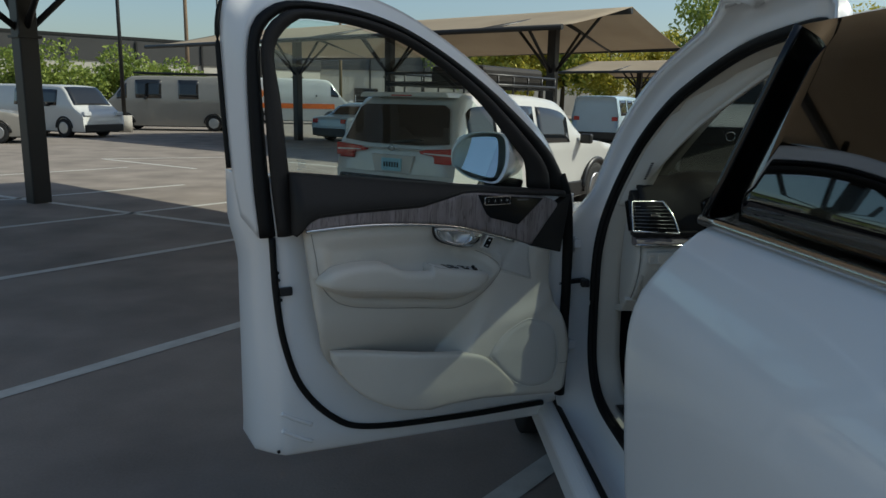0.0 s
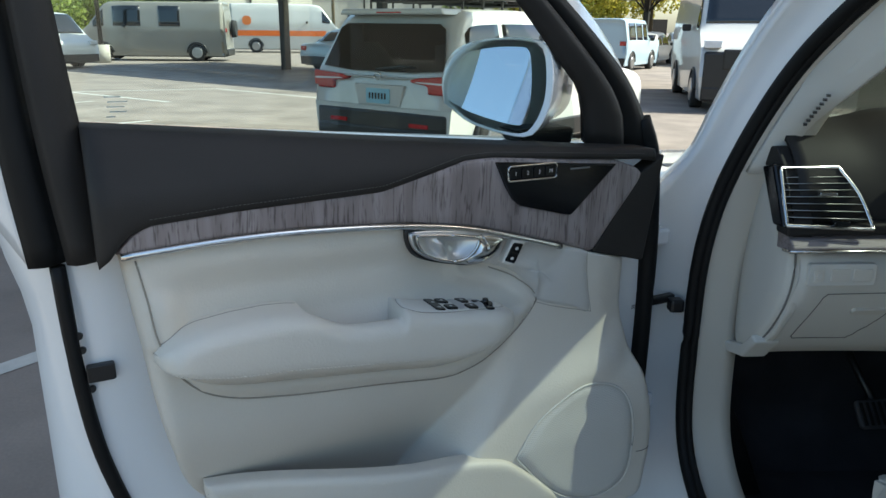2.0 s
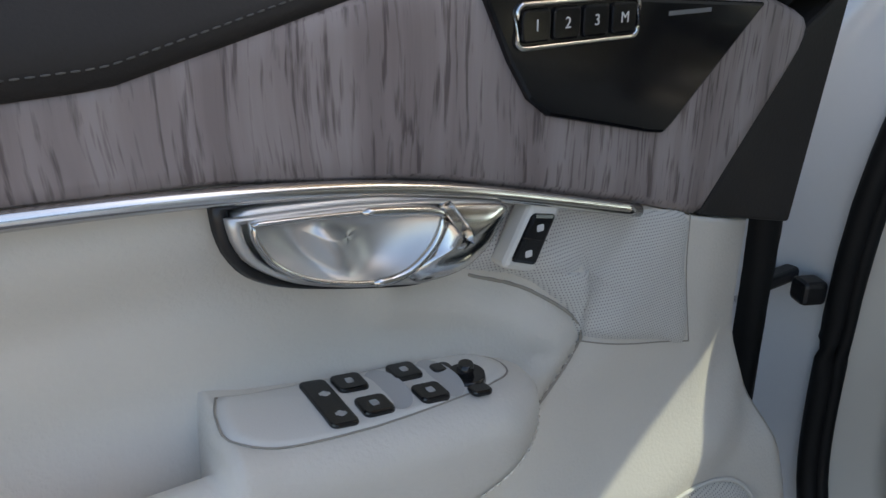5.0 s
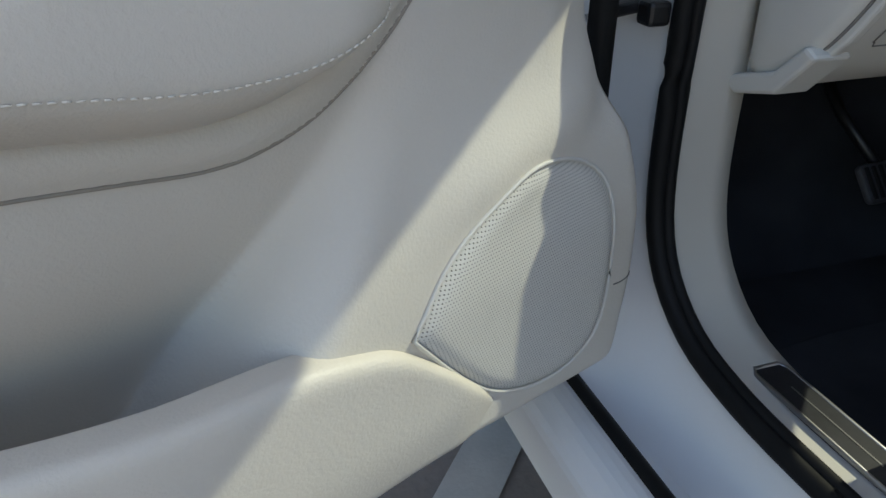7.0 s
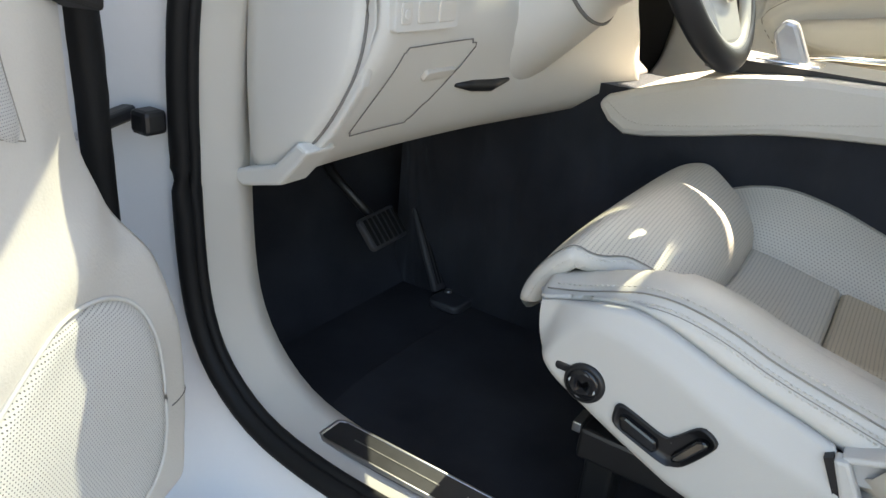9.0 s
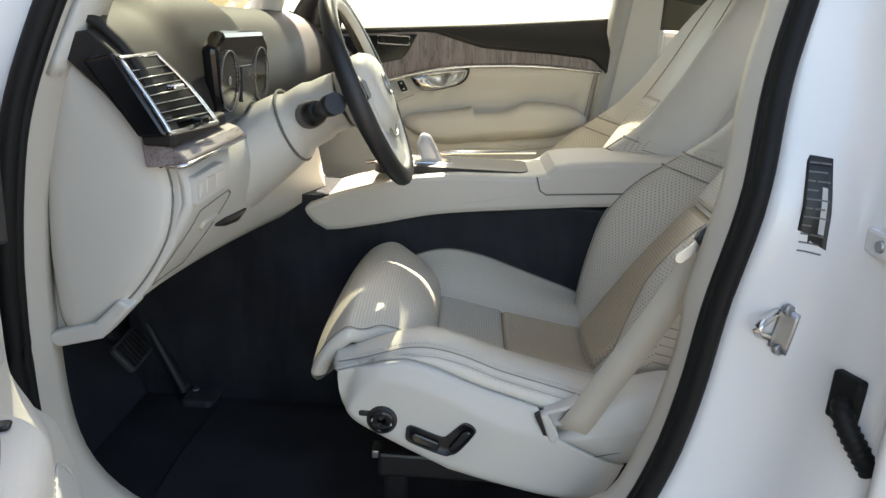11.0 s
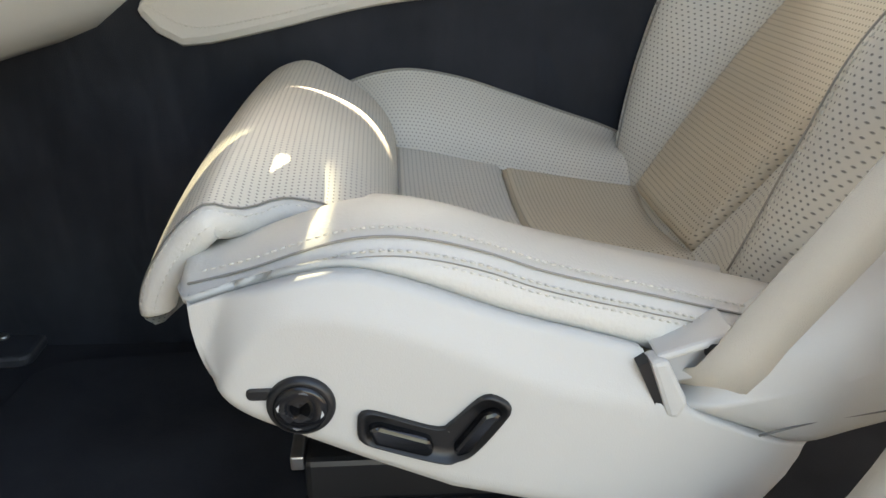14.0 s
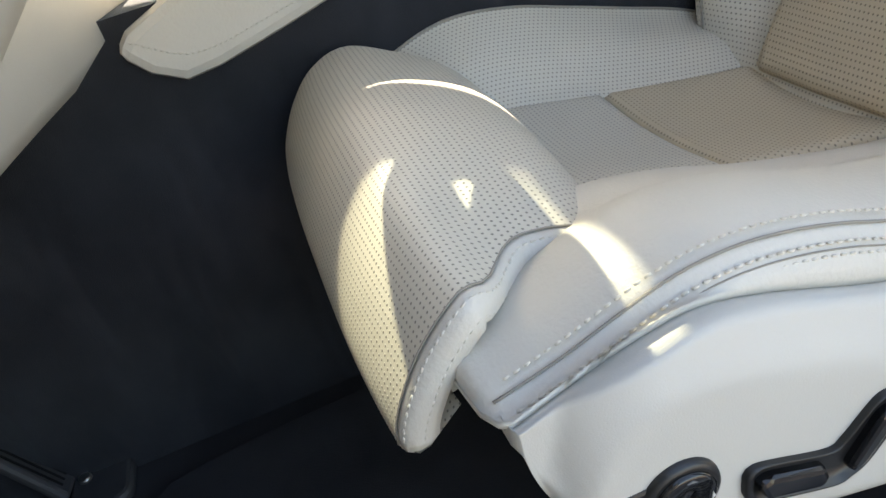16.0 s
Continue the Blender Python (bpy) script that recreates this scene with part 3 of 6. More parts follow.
    belt_lo = lin_fn([(.08, 1.232), (.13, 1.24), (.45, 1.262), (.505, 1.260), (.564, 1.247), (.657, 1.224), (.886, 1.216), (1.0, 1.208), (1.03, 1.195), (1.062, 1.155)])
    belt_hi = lin_fn([(.08, 1.256), (.237, 1.268), (.645, 1.302), (1.07, 1.341)])
    bel = lambda x, z: .108 - .055 * sstep(1.235, 1.345, z) ** 1.1
    part("upper_panel", strip(.08, 1.068, belt_lo, belt_hi, bel, 70, 12, roll=.012, back=.06), M_DARK, door, "charcoal stitched upper panel")
    line = [(x, bel(x, belt_lo(x) + .012) + .0005, belt_lo(x) + .012) for x in np.linspace(.12, 1.0, 90)]
    part("upper_stitching", stitches(line, .006, .004, .0006), M_THREAD, door)
    wood_lo = lin_fn([(.116, 1.208), (.224, 1.07), (.3, 1.096), (.48, 1.148), (.613, 1.170), (.773, 1.181), (.896, 1.182), (1.045, 1.174)])
    wood_hi = lin_fn([(.116, 1.212), (.13, 1.225), (.183, 1.243), (.45, 1.265), (.505, 1.264), (.564, 1.251), (.657, 1.229), (.886, 1.221), (1.0, 1.212), (1.02, 1.2), (1.045, 1.176)])
    part("wood_inlay", strip(.116, 1.045, wood_lo, wood_hi, lambda x, z: .101, 90, 8, roll=.004, back=.03), M_WOOD, door, "grey open-pore wood inlay")
    part("corner_panel", prism([(.06, 1.245), (.118, 1.212), (.224, 1.069), (.092, 1.034)], .06, .099, "xz"), M_DARK, door, "charcoal corner panel", bevel=.004)
    mp = part("memory_panel", prism([(.449, 1.258), (.428, 1.215), (.412, 1.19), (.395, 1.177), (.30, 1.152), (.284, 1.149), (.275, 1.155), (.183, 1.236)], .09, .105, "xz"), M_GLOSS, door, "gloss black switch panel", bevel=.003)
    part("panel_print", box(.248, .292, .1052, .1058, 1.2335, 1.2365), M_PRINT, door)
    fr = bmesh.new(); tube([(a, .106, b) for a, b in rounded(.322, .424, 1.2225, 1.2485, .006)], .0018, 6, closed=True, bm=fr)
    part("switch_bezel", fr, M_CHROME, door, "thin chrome bezel")
    for k in range(4):
        part("memory_button", prism(rounded(.3245 + .0245 * k, .3475 + .0245 * k, 1.2255, 1.2455, .004), .100, .1075, "xz"), M_GLOSS, door, bevel=.0015)
        if driver: letter("M321"[k], .336 + .0245 * k, .1079, 1.2355, .010, door)
    part("chrome_strip", tube(curve([(1.04, .100, 1.17), (.9, .102, 1.177), (.773, .103, 1.176), (.613, .104, 1.165), (.48, .104, 1.143), (.3, .102, 1.091)], 50), .0055, 8), M_CHROME, door, "bright chrome trim strip")
    # armrest: cushion with a sharp stitched lower rim and a switch pod
    zt = lin_fn([(.405, .985), (.42, .995), (.45, 1.006), (.50, 1.014), (.55, 1.021), (.61, 1.032), (.634, 1.039), (.638, 1.038), (.641, 1.028), (.645, 1.025), (.70, 1.027), (.73, 1.031), (.75, 1.036), (.77, 1.046), (.785, 1.055), (.80, 1.060), (.82, 1.063), (.85, 1.065), (.90, 1.063), (.95, 1.057), (.98, 1.047), (1.0, 1.033), (1.012, 1.019)])
    zb = lerp_fn([(.405, .978), (.425, .960), (.45, .945), (.489, .925), (.55, .915), (.65, .926), (.8, .945), (.95, .972), (1.0, .998), (1.012, 1.005)])
    zs = lin_fn([(.405, .985), (.42, .995), (.45, 1.006), (.50, 1.014), (.634, 1.034), (.70, 1.045), (.78, 1.056), (.85, 1.064), (.90, 1.063), (.95, 1.057), (.98, 1.047), (1.0, 1.033), (1.012, 1.019)])
    P, ST = [], []
    for x in np.linspace(.405, 1.012, 130):
        a, b = zb(x), zt(x); h = max(b - a, .004); hs = min(max(zs(x) - a, .004), h * 1.4); e = min((x - .405) / .07, (1.012 - x) / .04, 1); e = math.sqrt(max(0, 1 - (1 - max(e, 0)) ** 2)); o = .072 * e
        r = min(h * .45, .026); cup = sstep(.636, .650, x) * sstep(.80, .76, x)
        sec = [(.05, b - .06 * cup), (.07, b - .06 * cup), (.092 + .012 * cup, b - .05 * cup)] + [(.092 + o - r + r * math.sin(q), b - r + r * math.cos(q)) for q in np.linspace(0, math.pi / 2, 6)] \
            + [(.092 + o * 1.0, a + hs * .42), (.092 + o * .985, a + hs * .30), (.092 + o * .90, a + hs * .22), (.092 + o * .45, a + hs * .02), (.090, a), (.05, a + .004)]
        P.append([(x, n, z) for n, z in sec]); ST.append((x, .0935 + o * .985, a + hs * .31))
    part("armrest", grid(np.array(P)), M_CREAM, door, "cream leather armrest with pull cup")
    part("armrest_stitching", stitches(ST, .0062, .0042, .0009), M_THREADC, door)
    part("armrest_joint", tube([(x, max(card_n(x, zt(x)) + .001, .088) + .010 * sstep(.66, .68, x) * sstep(.80, .77, x), zt(x) - .0005) for x in np.linspace(.80, 1.0, 60)], .0011, 6), M_SEAM, door)
    if driver:
        # the switch plate, set into the pod with a fine joint
        pod = [(.628, .088), (.634, .110), (.632, .136), (.60, .146), (.52, .141), (.46, .130), (.432, .114), (.428, .096), (.45, .087), (.54, .085)]
        pc = curve(pod + pod[:1], 73)[:-1]; c = pc.mean(0)
        part("switch_plate", grid(np.array([[(x, n_, zt(min(max(x, .42), .633)) + h - .10 * max(0, n_ - .138)) for x, n_ in c + (pc - c) * k] for k, h in ((.001, .0022), (.5, .0022), (.9, .0020), (.985, .0012), (1.0, -.002))]), wrap_v=True), M_CREAMP, door, "cream plastic switch plate", face=(0, 0, 1))
        part("plate_joint", tube([(x, n_, zt(min(max(x, .42), .633)) + .0002 - .10 * max(0, n_ - .138)) for x, n_ in c + (pc - c) * 1.004], .0007, 5, closed=True), M_SEAM, door)
        # finger hollows as nearly flat discs, their shade put into the grey
        for x, n_ in ((.527, .113), (.488, .113)):
            part("finger_well", grid(np.array([[(x + .012 * k * math.cos(a_) * 1.0, n_ + .025 * k * math.sin(a_), zt(x) + .0029 - .0003 * (1 - k * k)) for a_ in np.linspace(0, 2 * math.pi, 28, endpoint=False)] for k in (.01, .6, .9, 1)]), wrap_v=True), M_WELL, door, "flat grey disc for the shade in a finger well", face=(0, 0, 1))
    # dark joint lines
    def seam(pts, r=.0010, lift=.0, n=50, mt=None):
        c = curve(pts, n); return part("panel_joint", tube([(x, card_n(x, z) + lift, z) for x, z in c], r, 6), mt or M_JOINT, door)
    seam(SEAM[::5], r=.0015, lift=.0006, mt=M_SEAM, n=90)
    seam([(.352, .99), (.30, .972), (.25, .958), (.217, .948)], r=.0007, mt=M_SEAM)
    seam([(.236, 1.074), (.232, 1.02), (.217, .948)], r=.0007, mt=M_SEAM)
    seam([(.066, .63), (.09, .628), (.105, .63)])
    # map pocket
    pk_hi = lerp_fn([(.26, .548), (.30, .585), (.34, .625), (.39, .672), (.43, .703), (.47, .718), (.62, .740), (.75, .754), (.90, .768), (.955, .772)])
    pk_lo = lerp_fn([(.26, .532), (.42, .548), (.55, .549), (.66, .545), (.74, .556), (.80, .580), (.86, .618), (.91, .67), (.94, .715), (.955, .75)])
    part("map_pocket", strip(.26, .955, pk_lo, pk_hi, lambda x, z: .158 - .012 * sstep(.62, .52, z) - .07 * sstep(.60, .955, x) - .012 * sstep(.36, .27, x), 70, 18, roll=.012, back=.022), M_CREAM, door, "cream door pocket wall")
    fl = [(x, pk_lo(x)) for x in np.linspace(.27, .95, 40)]
    part("pocket_floor", grid(np.array([[(x, n, z + .014) for n in (.0, .04, .08, .135 - .07 * sstep(.60, .955, x))] for x, z in fl])), M_CREAMP, door, "moulded pocket floor", solid=.008)
    # speaker
    spk = [(.408, .701), (.355, .638), (.306, .592), (.254, .566), (.20, .556), (.15, .566), (.124, .60), (.120, .68), (.135, .757), (.175, .795), (.25, .811), (.32, .785), (.37, .75)]
    part("speaker_grille", patch(spk, lambda x, z, k: card_n(x, z) + .006 - .008 * sstep(.9, 1, k)), M_SPK, door, "perforated cream speaker grille", face=(0, 1, 0))
    part("grille_rim", tube([(x, card_n(x, z) + .0015, z) for x, z in curve(spk + spk[:1], 70)[:-1]], .0022, 6, closed=True), M_CREAMP, door)
    felt = [(.495, 1.086), (.46, 1.11), (.44, 1.124), (.41, 1.121), (.30, 1.090), (.238, 1.073), (.234, 1.03), (.219, .950), (.26, .963), (.345, .992), (.36, 1.02), (.40, 1.055), (.45, 1.073)]
    part("weave_panel", patch(felt, lambda x, z, k: card_n(x, z) + .003 - .004 * sstep(.93, 1, k)), M_FELT, door, "finely woven cream tweeter cover")
    # pull handle: black gap, steel dish with a crease, chrome ring and lever
    gap = [(.624, 1.163), (.623, 1.146), (.618, 1.130), (.606, 1.115), (.580, 1.102), (.524, 1.087), (.493, 1.082), (.458, 1.086), (.436, 1.109), (.429, 1.129), (.448, 1.136), (.52, 1.151), (.58, 1.161)]
    gap = [(.526 + (x - .526) * .962, 1.122 + (z - 1.122) * .97) for x, z in gap]
    part("handle_gap", patch(gap, lambda x, z, k: .1035 + .004 * sstep(1, .95, k) - .045 * sstep(.90, .80, k), 18), M_BLACK, door, "black handle recess", solid=.003, face=(0, 1, 0))
    plate_o = [(.614, 1.155), (.612, 1.141), (.604, 1.126), (.583, 1.111), (.547, 1.098), (.511, 1.090), (.490, 1.086), (.459, 1.090), (.440, 1.111), (.433, 1.126), (.482, 1.139), (.546, 1.149)]
    part("handle_plate", patch(plate_o, lambda x, z, k: .1085 + .004 * sstep(1, .95, k) - .040 * sstep(.92, .84, k), 18), M_BRUSH, door, "brushed steel handle surround", solid=.006, face=(0, 1, 0))
    dish = [(.601, 1.150), (.598, 1.137), (.588, 1.122), (.566, 1.108), (.532, 1.098), (.510, 1.099), (.493, 1.110), (.484, 1.124), (.486, 1.133), (.52, 1.141), (.56, 1.146)]
    def dish_n(x, z, k):
        q = x - .556 - (z - 1.125) * .45
        return .1135 - .015 * (1 - k ** 4) + .026 * math.exp(-(q / .011) ** 2) * (1 - k) - .006 * sstep(.0, .04, -q) * (1 - k)
    part("handle_dish", patch(dish, dish_n, 16), M_BRUSH, door, "polished steel handle dish", solid=.003, face=(0, 1, 0))
    dr = curve(dish + dish[:1], 80)[:-1]
    part("handle_ring", tube([(x, .1145, z) for x, z in dr[26:62]], [.0012] + [.0028] * 34 + [.0012], 10), M_CHROME, door, "bright chrome handle ring")
    part("handle_rim", tube([(x, .1135, z) for x, z in dr], .0016, 8, closed=True), M_CHROME, door)
    lev = [(.486, 1.137), (.481, 1.126), (.491, 1.109), (.508, 1.098), (.500, 1.089), (.470, 1.089), (.449, 1.100), (.438, 1.114), (.434, 1.126), (.46, 1.133)]
    part("handle_lever", patch(lev, lambda x, z, k: .1125 + .007 * (1 - k ** 2.5)), M_CHROME, door, "chrome door lever", solid=.008, face=(0, 1, 0))
    pill = [(.4255, 1.0815), (.4045, 1.0735), (.3865, 1.1085), (.4075, 1.1135)]
    cc = np.mean(pill, 0); bz = [tuple(cc + (np.array(q) - cc) * 1.32) for q in pill]
    part("lock_bezel", prism(bz, .088, .1065, "xz"), M_CREAMP, door, bevel=.004)
    part("lock_switch", prism(pill, .098, .1090, "xz"), M_GLOSS, door, "black lock switch", bevel=.003)
    part("switch_split", prism([(.4165, 1.0975), (.3955, 1.0905), (.3953, 1.0910), (.4163, 1.0980)], .1085, .1092, "xz"), M_DARK, door)
    for x, z in ((.4020, 1.1020), (.4115, 1.0850)): part("switch_mark", prism(rounded(x - .0030, x + .0030, z - .0025, z + .0025, .0012), .1088, .1093, "xz"), M_MARK, door)
    if driver:
        # window switches on the pod
        def top(x): return zt(x) + .0024
        def sw(x0, x1, n0, n1, nm, lab, h=.005, mt=None):
            x0, x1, h = .47 + (x0 - .47) * .87, .47 + (x1 - .47) * .87, h * .42
            pr = rounded(x0, x1, n0, n1, .004, 3); zc = top((x0 + x1) / 2)
            b = bmesh.new(); prism(pr, 0, h, "xy", b)
            for v in b.verts: v.co.z = top(v.co.x) - .002 + (v.co.z + .002 if v.co.z > h / 2 else 0)
            return part(nm, b, mt or M_GLOSS, door, lab, bevel=.0015)
        sw(.573, .594, .088, .142, "child_lock_switch", "black rear window lock switch")
        for x0, n0 in ((.546, .088), (.543, .118), (.500, .088), (.497, .118)):
            sw(x0, x0 + .024, n0, n0 + .020, "window_switch", "gloss black window switch", .007)
            sw(x0 + .009, x0 + .015, n0 + .007, n0 + .013, "switch_mark", "", .0073, M_MARK)
        for n0 in (.104, .128): sw(.578, .586, n0, n0 + .006, "switch_mark", "", .0053, M_MARK)
        sw(.472, .490, .096, .108, "mirror_switch", "black mirror switch"); sw(.462, .480, .130, .142, "mirror_switch", "black mirror switch")
        b = disc((.470, .118, top(.47) - .002), (0, 0, 1), .014, .013, .005); tube([(.470, .118, top(.47)), (.470, .118, top(.47) + .006), (.470, .118, top(.47) + .011)], [.0045, .006, .005], 12, bm=b)
        part("mirror_joystick", b, M_GLOSS, door, "black mirror adjuster")
        # latch and holes on the edge
        part("door_latch", prism(rounded(1.060, 1.100, .955, .982, .004), .0, .014, "xz"), M_BLACK, door, "black door latch", bevel=.002)
        for x, z in ((1.103, 1.028), (1.101, 1.005), (1.095, .94), (1.145, 1.177), (1.11, .425), (.06, .40)):
            part("bolt_hole", disc((x, shell_n(x, z) - .002, z), (0, 1, 0), .006, .005, .006, 12), M_BLACK, door)
        for z0 in (.50, .56):
            part("pressed_rib", tube(curve([(1.10, -.002, z0), (1.05, 0, z0 - .03), (1.0, 0, z0 - .055)], 12), .007, 8), M_PAINT, door)
        # mirror on its arm
        part("mirror_housing", mirror_shell(), M_PAINT, door, "white door mirror housing")
        mg = [(.463, 1.338), (.466, 1.375), (.448, 1.418), (.40, 1.436), (.345, 1.441), (.325, 1.43), (.322, 1.36), (.33, 1.312), (.352, 1.303), (.42, 1.318)]
        part("mirror_glass", mirror_turn(patch([(.47 + (x - .47) * 1.30, z) for x, z in mg], lambda x, z, k: -.056)), M_MIRROR, door, "mirror glass")
        part("mirror_foot", prism([(.16, 1.285), (.30, 1.285), (.28, 1.255), (.17, 1.245)], -.14, -.05, "xz"), M_BLACK, door, "black mirror foot", bevel=.01)
        part("check_link", box(-.16, .02, -.02, .0, .878, .896), M_BLACK, door, "black door check link", bevel=.004)
        for z in (1.03, .62):
            part("hinge_leaf", box(-.10, .0, -.05, -.02, z - .018, z + .018), M_PAINT, door, "white painted door hinge", bevel=.006)
            part("hinge_pin", disc((-.06, -.03, z - .03), (0, 0, 1), .011, .011, .06, 14), M_SATIN, door)
    return door

def mirror_turn(bm, w=None):
    """Turns the mirror's front outwards and a little up."""
    for v in bm.verts:
        k = sstep(-.13, -.058, v.co.y); n = -.03 - .9 * (v.co.x - .32) - .36 * (v.co.z - 1.37); d = (n - (-.05)) * k
        v.co.y += d; v.co.x += d * .6
    return bm

def mirror_shell():
    """An egg-shaped housing, open towards the driver."""
    rim = curve([(.470, 1.335), (.474, 1.385), (.452, 1.432), (.40, 1.452), (.335, 1.456), (.30, 1.44), (.295, 1.36), (.315, 1.30), (.345, 1.284), (.42, 1.300), (.470, 1.335)], 41)[:-1]
    back = curve([(.40, 1.335), (.40, 1.375), (.37, 1.42), (.30, 1.45), (.20, 1.44), (.15, 1.40), (.142, 1.35), (.155, 1.30), (.21, 1.275), (.33, 1.285), (.40, 1.335)], 41)[:-1]
    rim[:, 0] = .47 + (rim[:, 0] - .47) * 1.30; back[:, 0] = .47 + (back[:, 0] - .47) * 1.25
    P = []
    c = back.mean(0)
    for k, (w, n, sc) in enumerate([(0, -.058, .955), (0, -.046, .985), (0, -.046, 1.0), (.05, -.06, 1.02), (.25, -.085, 1.03), (.55, -.12, 1.03), (.85, -.16, .97), (1, -.19, .85), (1, -.205, .6), (1, -.21, .02)]):
        o = rim * (1 - w) + back * w; cc = o.mean(0); o = cc + (o - cc) * sc
        P.append([(x, n, z) for x, z in o])
    return mirror_turn(grid(np.array(P), wrap_v=True))

def letter(ch, x, y, z, size, parent, material=None, turn=(90, 0, 180)):
    cu = bpy.data.curves.new("letter", "FONT"); cu.body, cu.size, cu.align_x, cu.align_y, cu.extrude = ch, size, "CENTER", "CENTER", .0002
    tmp = bpy.data.objects.new("letter", cu); me = bpy.data.meshes.new_from_object(tmp); bpy.data.objects.remove(tmp)
    me.materials.clear(); me.materials.append(material or M_MARK)
    ob = new("lettering", me); ob.parent = parent; ob.matrix_basis = pose(x, y, z, *turn)
    return ob

dd = Vector((-.88, -.475, 0)).normalized(); dn = Vector((.475, -.88, 0)).normalized()
DOOR_W = Matrix(((dd.x, dn.x, 0, .455), (dd.y, dn.y, 0, 2.86), (0, 0, 1, 0), (0, 0, 0, 1)))
door = build_door("front_door", CAR.inverted() @ DOOR_W, "white front door standing wide open")
pdoor = build_door("passenger_door", Matrix(((0, -1, 0, 1.60), (-1, 0, 0, 1.07), (0, 0, 1, 0), (0, 0, 0, 1))), "closed front passenger door", False)

# ---------- seats ----------
def seat(name, du, driver, label):
    """A leather front seat; du moves it sideways."""
    C0 = .487
    zS = lerp_fn([(.15, .686), (.232, .706), (.306, .725), (.346, .735), (.384, .746), (.421, .760), (.457, .770), (.492, .775), (.526, .773), (.562, .763), (.597, .751), (.648, .738)])
    zH = lerp_fn([(.15, .652), (.25, .672), (.319, .697), (.349, .706), (.387, .717), (.424, .730), (.459, .744), (.493, .756), (.527, .763), (.56, .759), (.594, .750), (.648, .732)])
    zR = lerp_fn([(.14, .694), (.182, .712), (.253, .736), (.327, .761), (.401, .784), (.479, .793), (.544, .777), (.60, .745), (.652, .70)])
    zM = lerp_fn([(.13, .655), (.20, .662), (.34, .682), (.48, .712), (.652, .715)])
    inL = lerp_fn([(.13, .375), (.35, .395), (.48, .405), (.652, .42)]); inR = lerp_fn([(.13, .60), (.35, .618), (.48, .612), (.652, .62)])
    def pad(v0, v1, ul, ur, puff=.004, roll=.012, nu=26, nv=30):
        """A cushion panel with rolled edges and a skirt."""
        P, U = [], []
        for v in np.linspace(v0, v1, nv):
            a, b = ul(v), ur(v); row, uu = [], []
            for q in np.linspace(0, 1, nu):
                s = .5 - .5 * math.cos(math.pi * q); u = a + (b - a) * s
                e = min(u - a, b - u, v - v0, v1 - v); z = zM(v) + puff - .010 * math.sin(math.pi * s)
                if e < roll: z -= roll * .7 - .7 * math.sqrt(max(0, roll ** 2 - (roll - max(e, 0)) ** 2))
                row.append((u + du, v, z)); uu.append((u, v))
            P.append(row); U.append(uu)
        P, U = np.array(P), np.array(U)
        def rim(A): return np.concatenate([A[:, :1], A, A[:, -1:]], 1)
        P, U = rim(P), rim(U); P = np.concatenate([P[:1], P, P[-1:]]); U = np.concatenate([U[:1], U, U[-1:]])
        P[0, :, 2] -= .05; P[-1, :, 2] -= .05; P[1:-1, 0, 2] -= .05; P[1:-1, -1, 2] -= .05
        return grid(P[:, ::-1], uv=U[:, ::-1])
    def bolster(sec, v0, v1, n=60, m=40):
        """A long side cushion; sec(v) gives (u, z) points round its section."""
        P, U = [], []
        vs = np.linspace(v0, v1, n)
        for v in vs:
            c = curve(sec(v), m); w = np.r_[0, np.cumsum(np.linalg.norm(np.diff(c, axis=0), axis=1))]
            P.append([(u + du, v, z) for u, z in c]); U.append([(v, q) for q in w])
        P = np.array(P); U = np.array(U); q = P[-1].mean(0)
        caps = np.array([q + (P[-1] - q) * k + np.array([0, d, 0]) for k, d in ((.97, .006), (.85, .012), (.5, .016), (.01, .017))])
        return grid(np.concatenate([P, caps])[:, ::-1], uv=np.concatenate([U, np.repeat(U[-1:], 4, 0)])[:, ::-1])
    # base of the cushion
    base = part(name, prism([(.14, .56), (.57, .64), (.60, .67), (.58, .685), (.45, .66), (.15, .61)], .21 + du, .70 + du, "yz"), M_CREAMP, car, label, bevel=.02)
    part("cushion_rear", pad(.10, .345, inL, inR), M_PERFT, base, "perforated cream seat centre")
    part("cushion_front", pad(.347, .487, inL, inR), M_PERF, base, "perforated cream seat centre")
    def secL(v):
        m = zM(v); s_ = zS(v); h = zH(v); c = s_ + .007
        return [(inL(v) + .004, m - .03), (inL(v) - .002, m - .004), (inL(v) - .016, m + .10 * (c - m)), (inL(v) - .050, m + .48 * (c - m)), (.308, c - .024), (.280, c - .008), (.252, c - .001), (.220, c), (.196, s_), (.186, s_ - .010), (.180, (s_ + h) / 2 - .004), (.178, h + .004), (.184, h - .008), (.21, h - .02)]
    part("door_side_bolster", bolster(secL, .12, .640), M_CREAM, base, "smooth cream leather side bolster")
    def secR(v):
        m = zM(v); c = zR(v)
        return [(.775, c - .09), (.772, c - .04), (.762, c - .012), (.744, c), (.722, c - .002), (.700, c - .014), (inR(v) + .045, m + .5 * (c - m)), (inR(v) + .012, m + .10 * (c - m)), (inR(v) - .002, m - .004), (inR(v) - .004, m - .03)]
    part("console_side_bolster", bolster(secR, .12, .640), M_PERF, base, "perforated cream side bolster")
    part("bolster_piping", tube([(.716 + du, v, zR(v) - .0035) for v in np.linspace(.14, .62, 50)], .0016, 6), M_SEAM, base)
    part("piping_stitches", stitches([(.722 + du, v, zR(v) - .0012) for v in np.linspace(.14, .62, 60)], .0075, .0048, .0010), M_THREADC, base)
    b = bmesh.new()
